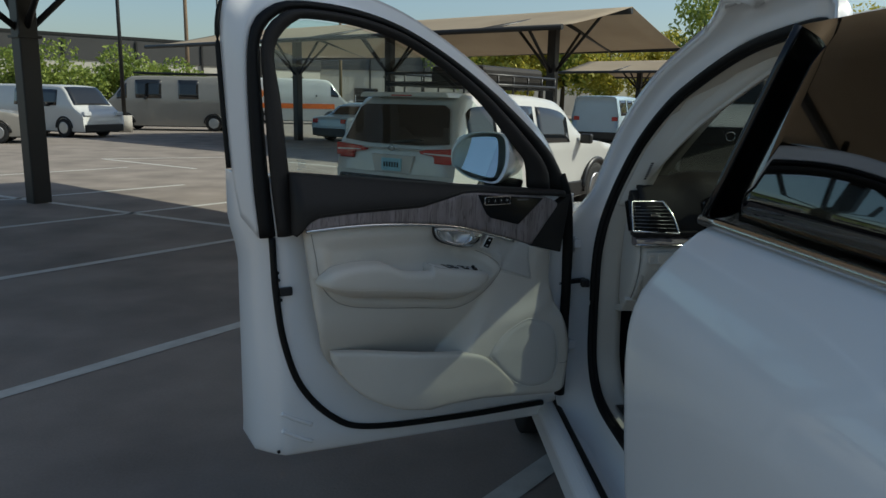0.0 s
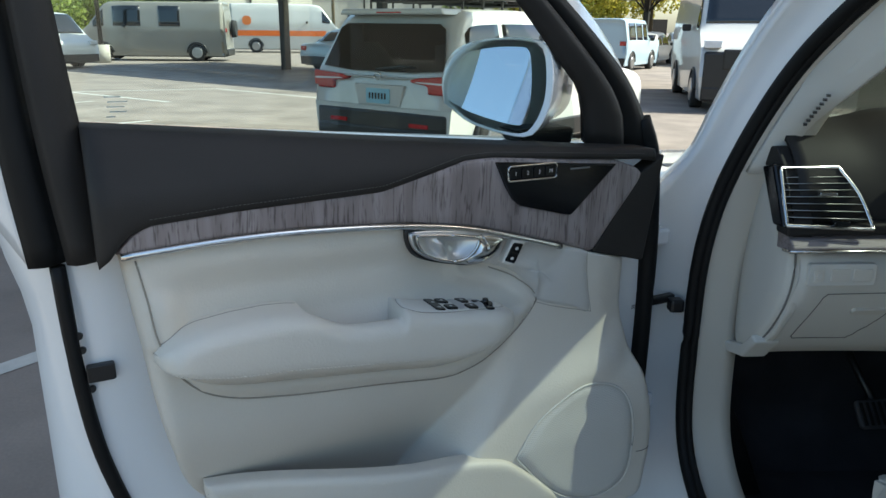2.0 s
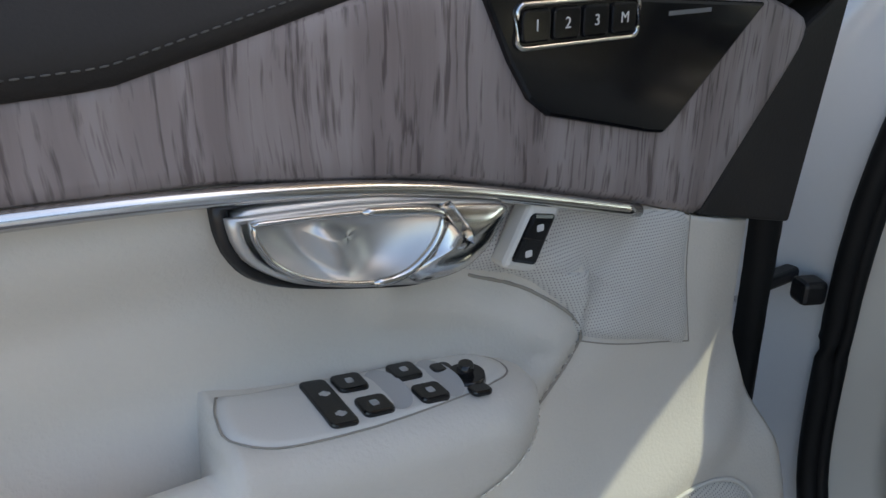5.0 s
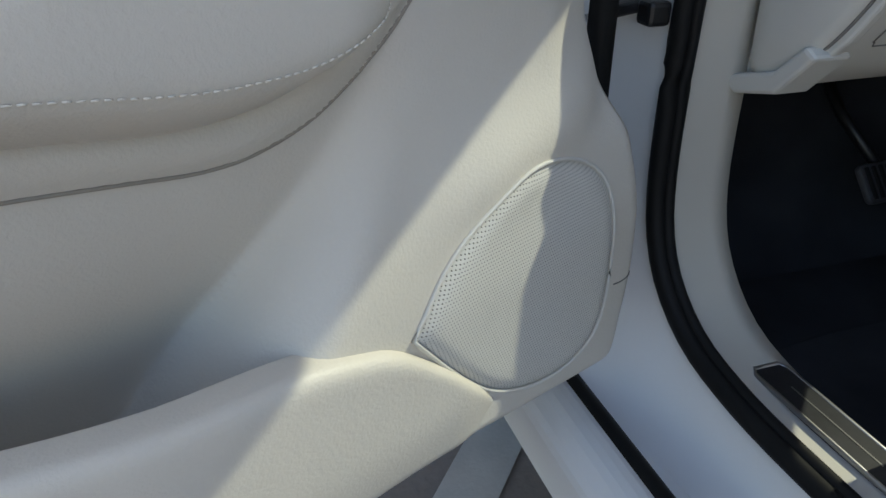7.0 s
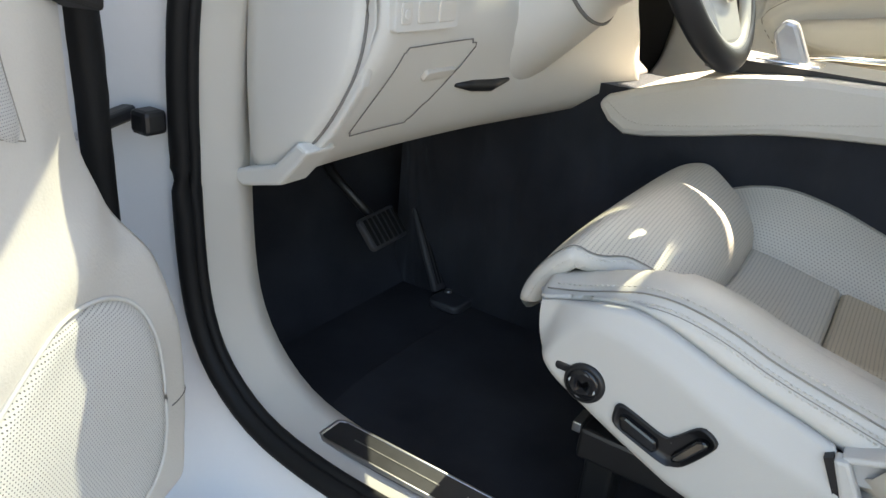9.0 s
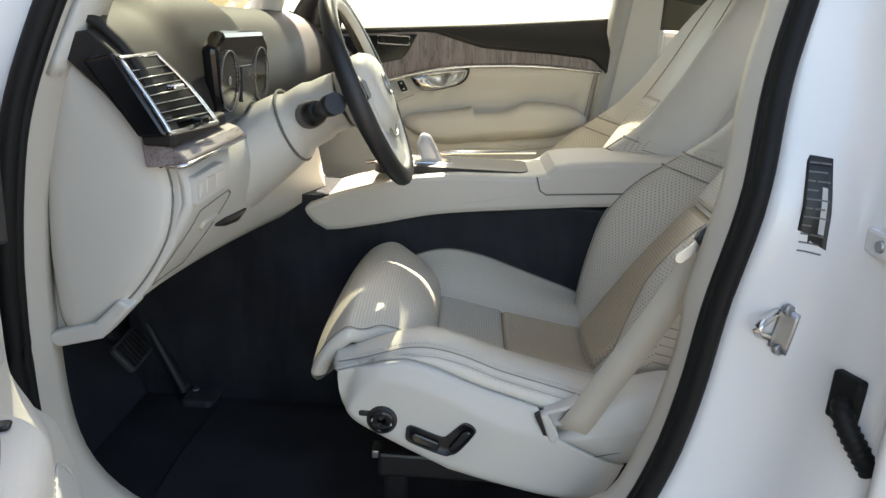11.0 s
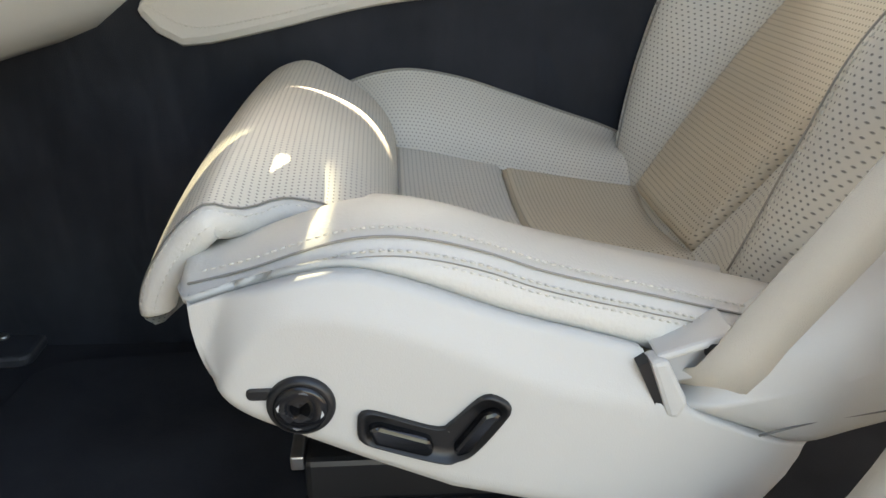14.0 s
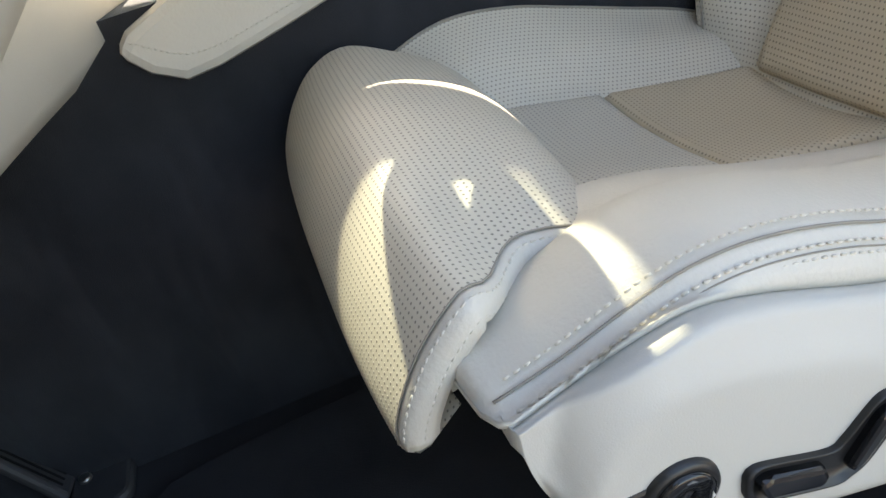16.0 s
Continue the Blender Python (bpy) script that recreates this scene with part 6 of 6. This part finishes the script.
post = thing("steel_post", "smooth dark square steel post in front of the bonnet", "post", pose(2.6, 5.75, 0, 0, 0, A37))
part("shaft", prism(rounded(-.115, .115, -.115, .115, .02, 3), 0, 3.4, "xy"), M_STEEL, post)
part("foot_plate", box(-.22, .22, -.22, .22, 0, .03), M_STEEL, post)

# ---------- vehicles ----------
M_TYRE = mat("tyre", (.016, .016, .016), .85, bump=.4, bscale=120); M_RIM = mat("alloy", (.45, .45, .46), .3, .9)
M_RED = mat("red_lens", (.42, .01, .012), .15, coat=.5); M_CLEAR = mat("clear_lens", (.7, .72, .74), .1, coat=.6); M_CARGL = mat("dark_car_glass", (.012, .014, .016), .06, spec=.8)
def paint(name, c): return mat(name, c, .3, var=.04, scale=2, coat=.6)
def vehicle(name, label, cat, m, L, W, H, colour, prof, glass_, wheels=(.18, .80), r=.34, belt=.58, group="parked vehicles", roof_in=.16, rear="red", ground_clear=.22, screens=()):
    """prof: the roofline from tail to nose as (y/L, z/H); glass_: list of side windows (y0, y1) as fractions of L."""
    e = thing(name, label, cat, m, group)
    pr = curve([(y * L - L / 2, z * H) for y, z in prof], 60); P = []; w = W / 2; zb = belt * H
    def section(z):
        """Half a cross-section at roof height z: (x, z) from the sill to the middle."""
        out = [(w * (.93 + .07 * f ** .6), ground_clear + (min(zb, z) - ground_clear) * f) for f in (0, .15, .35, .6, .85, 1)]
        up = max(z - zb, 0); edge = w - roof_in * min(1, up / max(H - zb, .1)) * .8
        out += [(w + (edge - w) * f, min(zb, z) + (up - .10 * min(1, up / .3)) * f) for f in (.3, .65, 1)]
        out += [(edge - .05 * min(1, up / .3), z - .03 * min(1, up / .3)), (edge * .75, z - .008), (edge * .4, z), (0, z)]
        return out
    for y, z in pr:
        h = section(z); P.append([(-x, y, q) for x, q in h] + [(x, y, q) for x, q in h[-2::-1]])
    body = part("body", grid(np.array(P)), colour, e); bpy.context.view_layer.update()
    for s in (0, -1):
        b = bmesh.new(); b.faces.new([b.verts.new(p) for p in P[s]]); part("end_panel", b, colour, e, solid=.01)
    roof = lambda y: float(np.interp(y, [p[0] for p in pr], [p[1] for p in pr]))
    for y0, y1 in glass_:
        for sx in (-1, 1):
            ya, yb_ = y0 * L - L / 2, y1 * L - L / 2; P2 = []
            for y in np.linspace(ya, yb_, 8):
                z = roof(y); up = z - zb - .10; edge = roof_in * min(1, (z - zb) / (H - zb)) * .8
                P2.append([(sx * (w - edge * q + .006), y, zb + up * q) for q in np.linspace(.06, .90, 5)])
            part("side_window", grid(np.array(P2)), M_CARGL, e, "dark side window", solid=.006, offset=0)
    for nm, (y0, y1) in screens:
        P2 = []
        for f in np.linspace(y0, y1, 10):
            y = f * L - L / 2; z = roof(y); edge = w - roof_in * min(1, max(z - zb, 0) / (H - zb)) * .8 - .09
            P2.append([(edge * q, y, z + .010 - .012 * q * q) for q in np.linspace(-1, 1, 9)])
        part(nm, grid(np.array(P2)), M_CARGL, e, "dark glass", solid=.006, offset=0)
    for f in wheels:
        for sx in (-1, 1):
            y = f * L - L / 2; x = sx * (W / 2 - .11)
            part("wheel", tube([(x - .115, y, r), (x - .10, y, r), (x + .10, y, r), (x + .115, y, r)], [r * .86, r, r, r * .86], 26), M_TYRE, e, "black tyre")
            part("rim", disc((x + sx * .10, y, r), (sx, 0, 0), r * .66, r * .60, .03, 20), M_RIM, e, "alloy rim")
            part("wheel_arch", tube([(sx * (W / 2 - .02), y + (r + .05) * math.cos(a), r + (r + .05) * math.sin(a)) for a in np.linspace(0, math.pi, 16)], .035, 6), M_BLACK, e)
    part("rear_bumper", box(-W / 2 + .06, W / 2 - .06, -L / 2 - .05, -L / 2 + .1, ground_clear, .50), M_BLACK, e, bevel=.03)
    part("front_bumper", box(-W / 2 + .06, W / 2 - .06, L / 2 - .1, L / 2 + .05, ground_clear, .48), M_BLACK, e, bevel=.03)
    for sx in (-1, 1):
        part("tail_lamp", box(sx * (W / 2 - .17) - .12, sx * (W / 2 - .17) + .12, -L / 2 - .02, -L / 2 + .06, belt * H - .16, belt * H), M_RED, e, bevel=.02)
        part("head_lamp", box(sx * (W / 2 - .2) - .16, sx * (W / 2 - .2) + .16, L / 2 - .12, L / 2 + .03, belt * H - .30, belt * H - .16), M_CLEAR, e, bevel=.02)
        part("wing_mirror", box(sx * (W / 2 + .10) - .09, sx * (W / 2 + .10) + .09, L * .16, L * .16 + .10, belt * H, belt * H + .14), M_BLACK, e, bevel=.03)
    part("underside", box(-W / 2 + .15, W / 2 - .15, -L / 2 + .1, L / 2 - .1, .18, .40), M_BLACK, e)
    return e
SUVP = [(0, .42), (.01, .60), (.035, .78), (.075, .95), (.13, .99), (.35, 1.0), (.52, .975), (.60, .90), (.70, .66), (.75, .625), (.92, .56), (.99, .47), (1.0, .30)]
SED = [(0, .40), (.01, .58), (.05, .64), (.16, .67), (.25, .88), (.34, .98), (.48, 1.0), (.58, .93), (.70, .66), (.92, .56), (.99, .46), (1.0, .28)]
VANP = [(0, .30), (0.004, .80), (.02, .97), (.06, 1.0), (.55, 1.0), (.72, .99), (.80, .93), (.90, .60), (.95, .50), (.995, .42), (1, .25)]
S_SUV, S_SED, S_VAN = (("windscreen", (.605, .695)),), (("windscreen", (.565, .69)), ("rear_window", (.17, .265))), (("windscreen", (.785, .895)),)
WHITE = paint("white_car_paint", (.56, .56, .535)); SILV = paint("silver_paint", (.35, .35, .34)); BLUEW = paint("pale_blue_paint", (.40, .52, .60)); GREYV = paint("stone_grey_paint", (.26, .25, .22)); DARKP = paint("dark_blue_paint", (.03, .035, .045)); BEIGE = paint("beige_paint", (.38, .35, .30))
suv = vehicle("compact_suv", "white compact SUV with a dark roof rack and roof tent", "car", pose(.71, 10.82, 0, 0, 0, A37), 4.55, 1.86, 1.68, WHITE, SUVP, screens=S_SUV, glass_=[(.07, .20), (.22, .40), (.42, .60)], belt=.60)
yb = -4.55 / 2
RW = pose(0, yb + .035, 0) @ pose(0, 0, 1.07, -22, 0, 0) @ pose(0, 0, -1.07)
part("rear_window", prism([(-.82, 1.08), (-.40, 1.045), (.40, 1.045), (.82, 1.08), (.70, 1.50), (.62, 1.55), (-.62, 1.55), (-.70, 1.50)], -.008, .012, "xz"), M_CARGL, suv, "dark rear window", m=RW, bevel=.004)
part("wiper", tube([(-.05, -.02, 1.06), (.30, -.022, 1.10), (.44, -.02, 1.105)], .012, 6), M_BLACK, suv, "black rear wiper", m=RW)
part("spoiler", prism([(-.70, 1.60), (.70, 1.60), (.66, 1.66), (-.66, 1.66)], yb + .16, yb + .50, "xz"), WHITE, suv, "white roof spoiler with a brake light", bevel=.02)
part("brake_light", box(-.16, .16, yb + .15, yb + .17, 1.615, 1.63), M_RED, suv)
part("tailgate_crease", box(-.80, .80, yb - .012, yb + .05, .985, 1.0), M_SATIN, suv, "bright strip above the plate", bevel=.005)
# recess in a darker copy of the body white, its shade put into the paint
part("plate_recess", prism([(-.34, .92), (.34, .92), (.28, .70), (-.28, .70)], yb - .013, yb + .03, "xz"), paint("shaded_white_paint", (.48, .48, .46)), suv, bevel=.012)
for sx in (-1, 1):
    lamp = part("tail_light_bar", prism([(sx * .925, 1.035), (sx * .52, 1.005), (sx * .42, .985), (sx * .44, .955), (sx * .62, .935), (sx * .70, .885), (sx * .925, .875)], yb - .022, yb + .34, "xz"), M_RED, suv, "red tail light", bevel=.012)
    part("lamp_band", prism([(sx * .90, .965), (sx * .50, .968), (sx * .50, .958), (sx * .90, .945)], yb - .026, yb - .018, "xz"), M_CLEAR, lamp, "pale lamp band")
    part("arch_cladding", tube([(sx * .915, -4.55 / 2 + .80 * 4.55 + .41 * math.cos(a), .34 + .41 * math.sin(a)) for a in np.linspace(-.1, math.pi + .1, 18)], .05, 6), M_BLACK, suv, "black wheel arch cladding")
    part("sill_cladding", box(sx * .90 - .03, sx * .90 + .03, -1.2, 1.1, .24, .46), M_BLACK, suv, bevel=.02)
part("plate", prism(rounded(-.155, .155, .73, .88, .012), yb - .03, yb - .012, "xz"), mat("pale_blue_plate", (.30, .55, .66), .4), suv, "pale blue number plate with dark bars")
for k in range(6): part("plate_bar", box(-.115 + .042 * k, -.093 + .042 * k, yb - .034, yb - .03, .775, .835), M_DARK, suv)
part("rear_badge", tube([(.045 * math.cos(a), yb - .02, 1.0 + .03 * math.sin(a)) for a in np.linspace(0, 2 * math.pi, 20, endpoint=False)], .007, 6, closed=True), M_CHROME, suv, "plain chrome emblem")
part("lower_cladding", box(-.88, .88, yb - .035, yb + .12, .30, .66), M_BLACK, suv, "black lower bumper", bevel=.03)
for sx in (-1, 1): part("reflector", box(sx * .55 - .12, sx * .55 + .12, yb - .045, yb - .03, .52, .56), M_RED, suv, "red reflector")
rack = part("roof_rack", tube([(x, y, 1.78) for x, y in ((-.62, -1.7), (.62, -1.7), (.62, .5), (-.62, .5))], .022, 6, closed=True), M_BLACK, suv, "black steel roof basket")
for y in np.linspace(-1.7, .5, 9): part("rack_bar", tube([(-.62, y, 1.75), (.62, y, 1.75)], .014, 6), M_BLACK, suv)
for x, y in [(sx * .62, y) for sx in (-1, 1) for y in np.linspace(-1.7, .5, 7)]: part("rack_upright", tube([(x, y, 1.66), (x, y, 1.90)], .013, 6), M_BLACK, suv)
part("rack_rail", tube([(x, y, 1.90) for x, y in ((-.62, -1.7), (.62, -1.7), (.62, .5), (-.62, .5))], .018, 6, closed=True), M_BLACK, suv)
part("roof_tent", box(-.30, .55, -1.2, .3, 1.77, 2.02), M_DARK, suv, "folded black roof tent", bevel=.06)

def van_extra(e, L, W, H, front=True):
    y = L / 2
    part("grille", box(-W * .30, W * .30, y - .05, y + .06, H * .30, H * .44), M_BLACK, e, "black radiator grille", bevel=.03)
    part("emblem", tube([(.09 * math.cos(a), y + .07, H * .37 + .09 * math.sin(a)) for a in np.linspace(0, 2 * math.pi, 24, endpoint=False)], .014, 6, closed=True), M_CHROME, e, "plain chrome emblem")
v1 = vehicle("camper_van", "grey camper van with dark windows and a roof rack", "van", pose(-12.6, 34.6, 0, 0, 0, 97), 6.2, 2.0, 2.45, GREYV, VANP, screens=S_VAN, glass_=[(.30, .44), (.56, .74), (.80, .87)], wheels=(.20, .82), r=.36, belt=.56); van_extra(v1, 6.2, 2.0, 2.45)
part("roof_rails", box(-.8, .8, -2.6, 1.6, 2.50, 2.58), M_BLACK, v1, "black roof rack", bevel=.02); part("spare_wheel", disc((.45, -3.15, 1.35), (0, -1, 0), .38, .36, .2, 24), M_TYRE, v1, "spare wheel on the tail")
v2 = vehicle("white_minivan", "white minivan with dark lower trim", "van", pose(-14.9, 28.3, 0, 0, 0, -112), 4.9, 1.85, 1.88, WHITE, VANP, screens=S_VAN, glass_=[(.30, .52), (.56, .74)], belt=.58); van_extra(v2, 4.7, 1.85, 1.62)
vehicle("beige_car", "beige hatchback parked beside the post", "car", pose(-15.4, 23.2, 0, 0, 0, -70), 4.4, 1.8, 1.65, BEIGE, SUVP, screens=S_SUV, glass_=[(.10, .34), (.37, .60)])
amb = vehicle("ambulance", "white box ambulance with an orange stripe", "van", pose(-9.4, 47, 0, 0, 0, -80), 6.6, 2.2, 2.75, WHITE, VANP, screens=S_VAN, glass_=[(.80, .87)], wheels=(.22, .80), r=.37, belt=.60); van_extra(amb, 6.6, 2.2, 2.75)
for sx in (-1, 1): part("stripe", box(sx * 1.105 - .006, sx * 1.105 + .006, -3.2, 2.2, .95, 1.25), mat("orange_vinyl", (.75, .16, .02), .4), amb, "orange side stripe")
part("emblem_star", prism(rounded(-.25, .25, 1.55, 2.05, .2), -1.13, -1.10, "yz"), mat("orange_emblem", (.7, .2, .05), .4), amb, m=pose(2.23, -2.3, 0))
vehicle("white_sedan", "white sedan behind the canopy post", "car", pose(-3.0, 29.5, 0, 0, 0, -37), 4.7, 1.8, 1.45, BLUEW, SED, screens=S_SED, glass_=[(.20, .38), (.40, .62)])
vehicle("boxy_jeep", "pale blue boxy off-roader", "car", pose(6.9, 31.5, 0, 0, 0, -30), 4.4, 1.9, 1.9, BLUEW, [(0, .35), (.004, .9), (.02, 1), (.55, 1), (.62, .95), (.68, .64), (.98, .60), (1, .3)], [(.06, .25), (.28, .45), (.48, .60)], screens=(("windscreen", (.615, .68)),))
vehicle("white_coupe", "white car with red tail lights", "car", pose(9.2, 36.5, 0, 0, 0, -30), 4.7, 1.85, 1.45, WHITE, SED, screens=S_SED, glass_=[(.20, .38), (.40, .62)])
vehicle("silver_sedan", "silver sedan at the far edge of the lot", "car", pose(15.0, 50, 0, 0, 0, -8), 4.7, 1.8, 1.45, SILV, SED, screens=S_SED, glass_=[(.20, .38), (.40, .62)])
vehicle("dark_suv", "dark SUV at the far edge of the lot", "car", pose(18.8, 47, 0, 0, 0, 172), 4.7, 1.9, 1.75, DARKP, SUVP, screens=S_SUV, glass_=[(.08, .34), (.37, .60)])
v3 = vehicle("white_cargo_van", "tall white cargo van with a black nose", "van", pose(6.35, 18.24, 0, 0, 0, 168.5), 6.0, 2.0, 2.65, WHITE, VANP, screens=S_VAN, glass_=[(.80, .88)], wheels=(.20, .82), r=.36, belt=.56); van_extra(v3, 6.0, 2.0, 2.65)
part("nose_panel", box(-.94, .94, 2.86, 3.04, .35, 1.12), M_BLACK, v3, "black nose panel", bevel=.05)
v4 = vehicle("black_van", "black van behind the steel post", "van", pose(9.3, 12.8, 0, 0, 0, 150), 5.2, 1.95, 2.0, DARKP, VANP, screens=S_VAN, glass_=[(.30, .52), (.56, .74)], belt=.58); van_extra(v4, 5.2, 1.95, 2.0)

# ---------- lamp and utility poles ----------
def pole(name, label, x, y, h, r0, r1, mt, base=False):
    e = thing(name, label, "pole", pose(x, y, 0))
    part("shaft", tube([(0, 0, 0), (0, 0, h * .5), (0, 0, h)], [r0, (r0 + r1) / 2, r1], 12, up=(0, 1, 0)), mt, e)
    if base: part("concrete_base", tube([(0, 0, 0), (0, 0, .7)], .30, 18, up=(0, 1, 0)), mat("concrete", (.42, .40, .36), .9, bump=.5, bscale=60), e, "concrete pole base")
    return e
M_POLEW = mat("weathered_pole_wood", (.20, .14, .09), .9, bump=.6, bscale=80)
lp = pole("lamp_post", "slim dark lamp post on a concrete base", -13.75, 31.7, 9, .09, .06, M_STEEL, True); part("lamp_head", box(-.15, .5, -.14, .14, 8.9, 9.02), M_STEEL, lp)
up = pole("utility_pole", "brown wooden utility pole with a crossarm", -18, 52, 11, .16, .11, M_POLEW); part("crossarm", box(-1.1, 1.1, -.06, .06, 9.6, 9.75), M_POLEW, up)
pole("utility_pole", "brown wooden utility pole far off", -9.5, 66, 10, .15, .10, M_POLEW); pole("lamp_post", "slim dark lamp post far off", -14.6, 48, 9, .08, .06, M_STEEL)

# ---------- warehouse ----------
def warehouse(m, L, D, Hh, label, lower, upper):
    e = thing("warehouse", label, "building", m)
    part("wall", box(0, L, 0, D, 0, Hh), lower, e); part("upper_cladding", box(-.1, L + .1, -.12, D, Hh * .70, Hh + .2), upper, e, "dark ribbed upper cladding")
    part("roof_edge", box(-.2, L + .2, -.2, D, Hh + .2, Hh + .45), M_STEEL, e)
    for k in range(int(L / 7)): part("downpipe", box(3 + 7 * k - .1, 3 + 7 * k + .1, -.28, -.12, 0, Hh), M_STEEL, e)
    for k in range(3): part("door", box(8 + 20 * k, 11 + 20 * k, -.16, 0, 0, 3), M_DARK, e, "dark roller door")
    part("vent_stack", tube([(L * .35, 4, Hh), (L * .35, 4, Hh + 2.2)], .4, 10, up=(0, 1, 0)), lower, e)
    return e
M_WALL = mat("pale_block_wall", (.50, .47, .41), .9, var=.1, scale=.4, bump=.4, bscale=8); M_CLAD = mat("dark_cladding", (.045, .045, .045), .6, var=.15, scale=.5)
warehouse(pose(-62, 55, 0, 0, 0, 40), 60, 20, 7.0, "long warehouse with dark upper cladding", M_WALL, M_CLAD)
warehouse(pose(-20, 95, 0, 0, 0, 12), 40, 20, 7.5, "pale warehouse with a dark upper band", M_WALL, mat("grey_cladding", (.09, .09, .09), .6))
fence = thing("chain_fence", "pale mesh fence beyond the lawn", "fence", pose(-14, 74, 0))
for k in range(12): part("fence_post", tube([(k * 1.6, 0, 0), (k * 1.6, 0, 2)], .04, 6, up=(0, 1, 0)), M_RIM, fence)
for z in (.3, .9, 1.5, 2): part("fence_wire", tube([(0, 0, z), (17.6, 0, z)], .015, 5), M_RIM, fence)

# ---------- trees ----------
def foliage(name, c1, c2):
    m = bpy.data.materials.new(name); m.use_nodes = True; n, l = m.node_tree.nodes, m.node_tree.links; b = n["Principled BSDF"]; b.inputs["Roughness"].default_value = .6
    gi = n.new("ShaderNodeNewGeometry"); cr = n.new("ShaderNodeValToRGB"); cr.color_ramp.elements[0].color = (*c1, 1); cr.color_ramp.elements[1].color = (*c2, 1)
    l.new(gi.outputs["Random Per Island"], cr.inputs[0]); l.new(cr.outputs[0], b.inputs["Base Color"])
    tl = n.new("ShaderNodeBsdfTranslucent"); l.new(cr.outputs[0], tl.inputs[0]); mx = n.new("ShaderNodeMixShader"); mx.inputs[0].default_value = .35
    l.new(b.outputs[0], mx.inputs[1]); l.new(tl.outputs[0], mx.inputs[2]); l.new(mx.outputs[0], n["Material Output"].inputs[0])
    return m
M_BARK = mat("bark", (.10, .075, .05), .95, bump=.8, bscale=30)
F_GREEN = foliage("green_leaves", (.11, .17, .03), (.34, .40, .08)); F_YEL = foliage("autumn_leaves", (.30, .32, .05), (.66, .55, .09))
def leaves(centres, n, size, rng):
    V, F = [], []
    for _ in range(n):
        c, r = centres[rng.integers(len(centres))]; d = rng.normal(size=3); d /= np.linalg.norm(d); p = np.array(c) + d * r * rng.uniform(.55, 1.0) ** .6
        a, b = rng.normal(size=3), rng.normal(size=3); a /= np.linalg.norm(a); b -= a * (a @ b); b /= np.linalg.norm(b); s = size * rng.uniform(.6, 1.4); k = len(V)
        V += [p - a * s, p + b * s * .5, p + a * s, p - b * s * .5]; F.append((k, k + 1, k + 2, k + 3))
    me = bpy.data.meshes.new("crown"); me.from_pydata([tuple(v) for v in V], [], F); return me
def tree(name, label, x, y, h, spread, fol, seed, n=5000, size=.16, group="", bush=False):
    rng = np.random.default_rng(seed); e = thing(name, label, "shrub" if bush else "tree", pose(x, y, 0), group)
    b = bmesh.new(); top = h * (.25 if bush else .55)
    tube([(0, 0, 0), (.05, 0, top * .5), (0, .05, top)], [h * .03, h * .024, h * .015], 8, bm=b, up=(0, 1, 0)); cs = []
    for k in range(9):
        a = rng.uniform(0, 2 * math.pi); rr = spread * rng.uniform(.3, 1); z = h * rng.uniform(.25 if bush else .45, .9)
        tube([(0, 0, top * .7), (rr * .5 * math.cos(a), rr * .5 * math.sin(a), (top * .7 + z) / 2), (rr * math.cos(a), rr * math.sin(a), z)], [h * .012, h * .008, h * .003], 6, bm=b, up=(.1, .9, .1))
        cs.append(((rr * math.cos(a), rr * math.sin(a), z), spread * rng.uniform(.35, .6)))
        cs.append(((rr * .6 * math.cos(a + .5), rr * .6 * math.sin(a + .5), z * rng.uniform(.6, 1.05)), spread * rng.uniform(.25, .5)))
    part("trunk", b, M_BARK, e)
    me = leaves(cs, n, size, rng); me.materials.append(fol); c = new("crown", me); c.parent = e
    return e
for k, (x, y, h, s) in enumerate([(-19, 41, 3.9, 2.4), (-22.5, 40, 3.5, 2.3), (-16.5, 42, 3.2, 2.0), (-26, 38, 3.4, 2.3)]): tree("bush", "tall green leafy shrub beside the lot", x, y, h, s, F_GREEN, 10 + k, 7000, .11, "hedge shrubs", True)
for k in range(15):
    rr = np.random.default_rng(50 + k); x = 2 + 3.6 * k + rr.uniform(-1, 1); y = 78 - .5 * k + rr.uniform(-5, 5)
    tree("roadside_tree", "yellowing roadside tree at the far edge of the lot", x, y, rr.uniform(8, 12.5), rr.uniform(3, 4.2), F_YEL if k % 3 else F_GREEN, 80 + k, 4500, .22, "far trees")
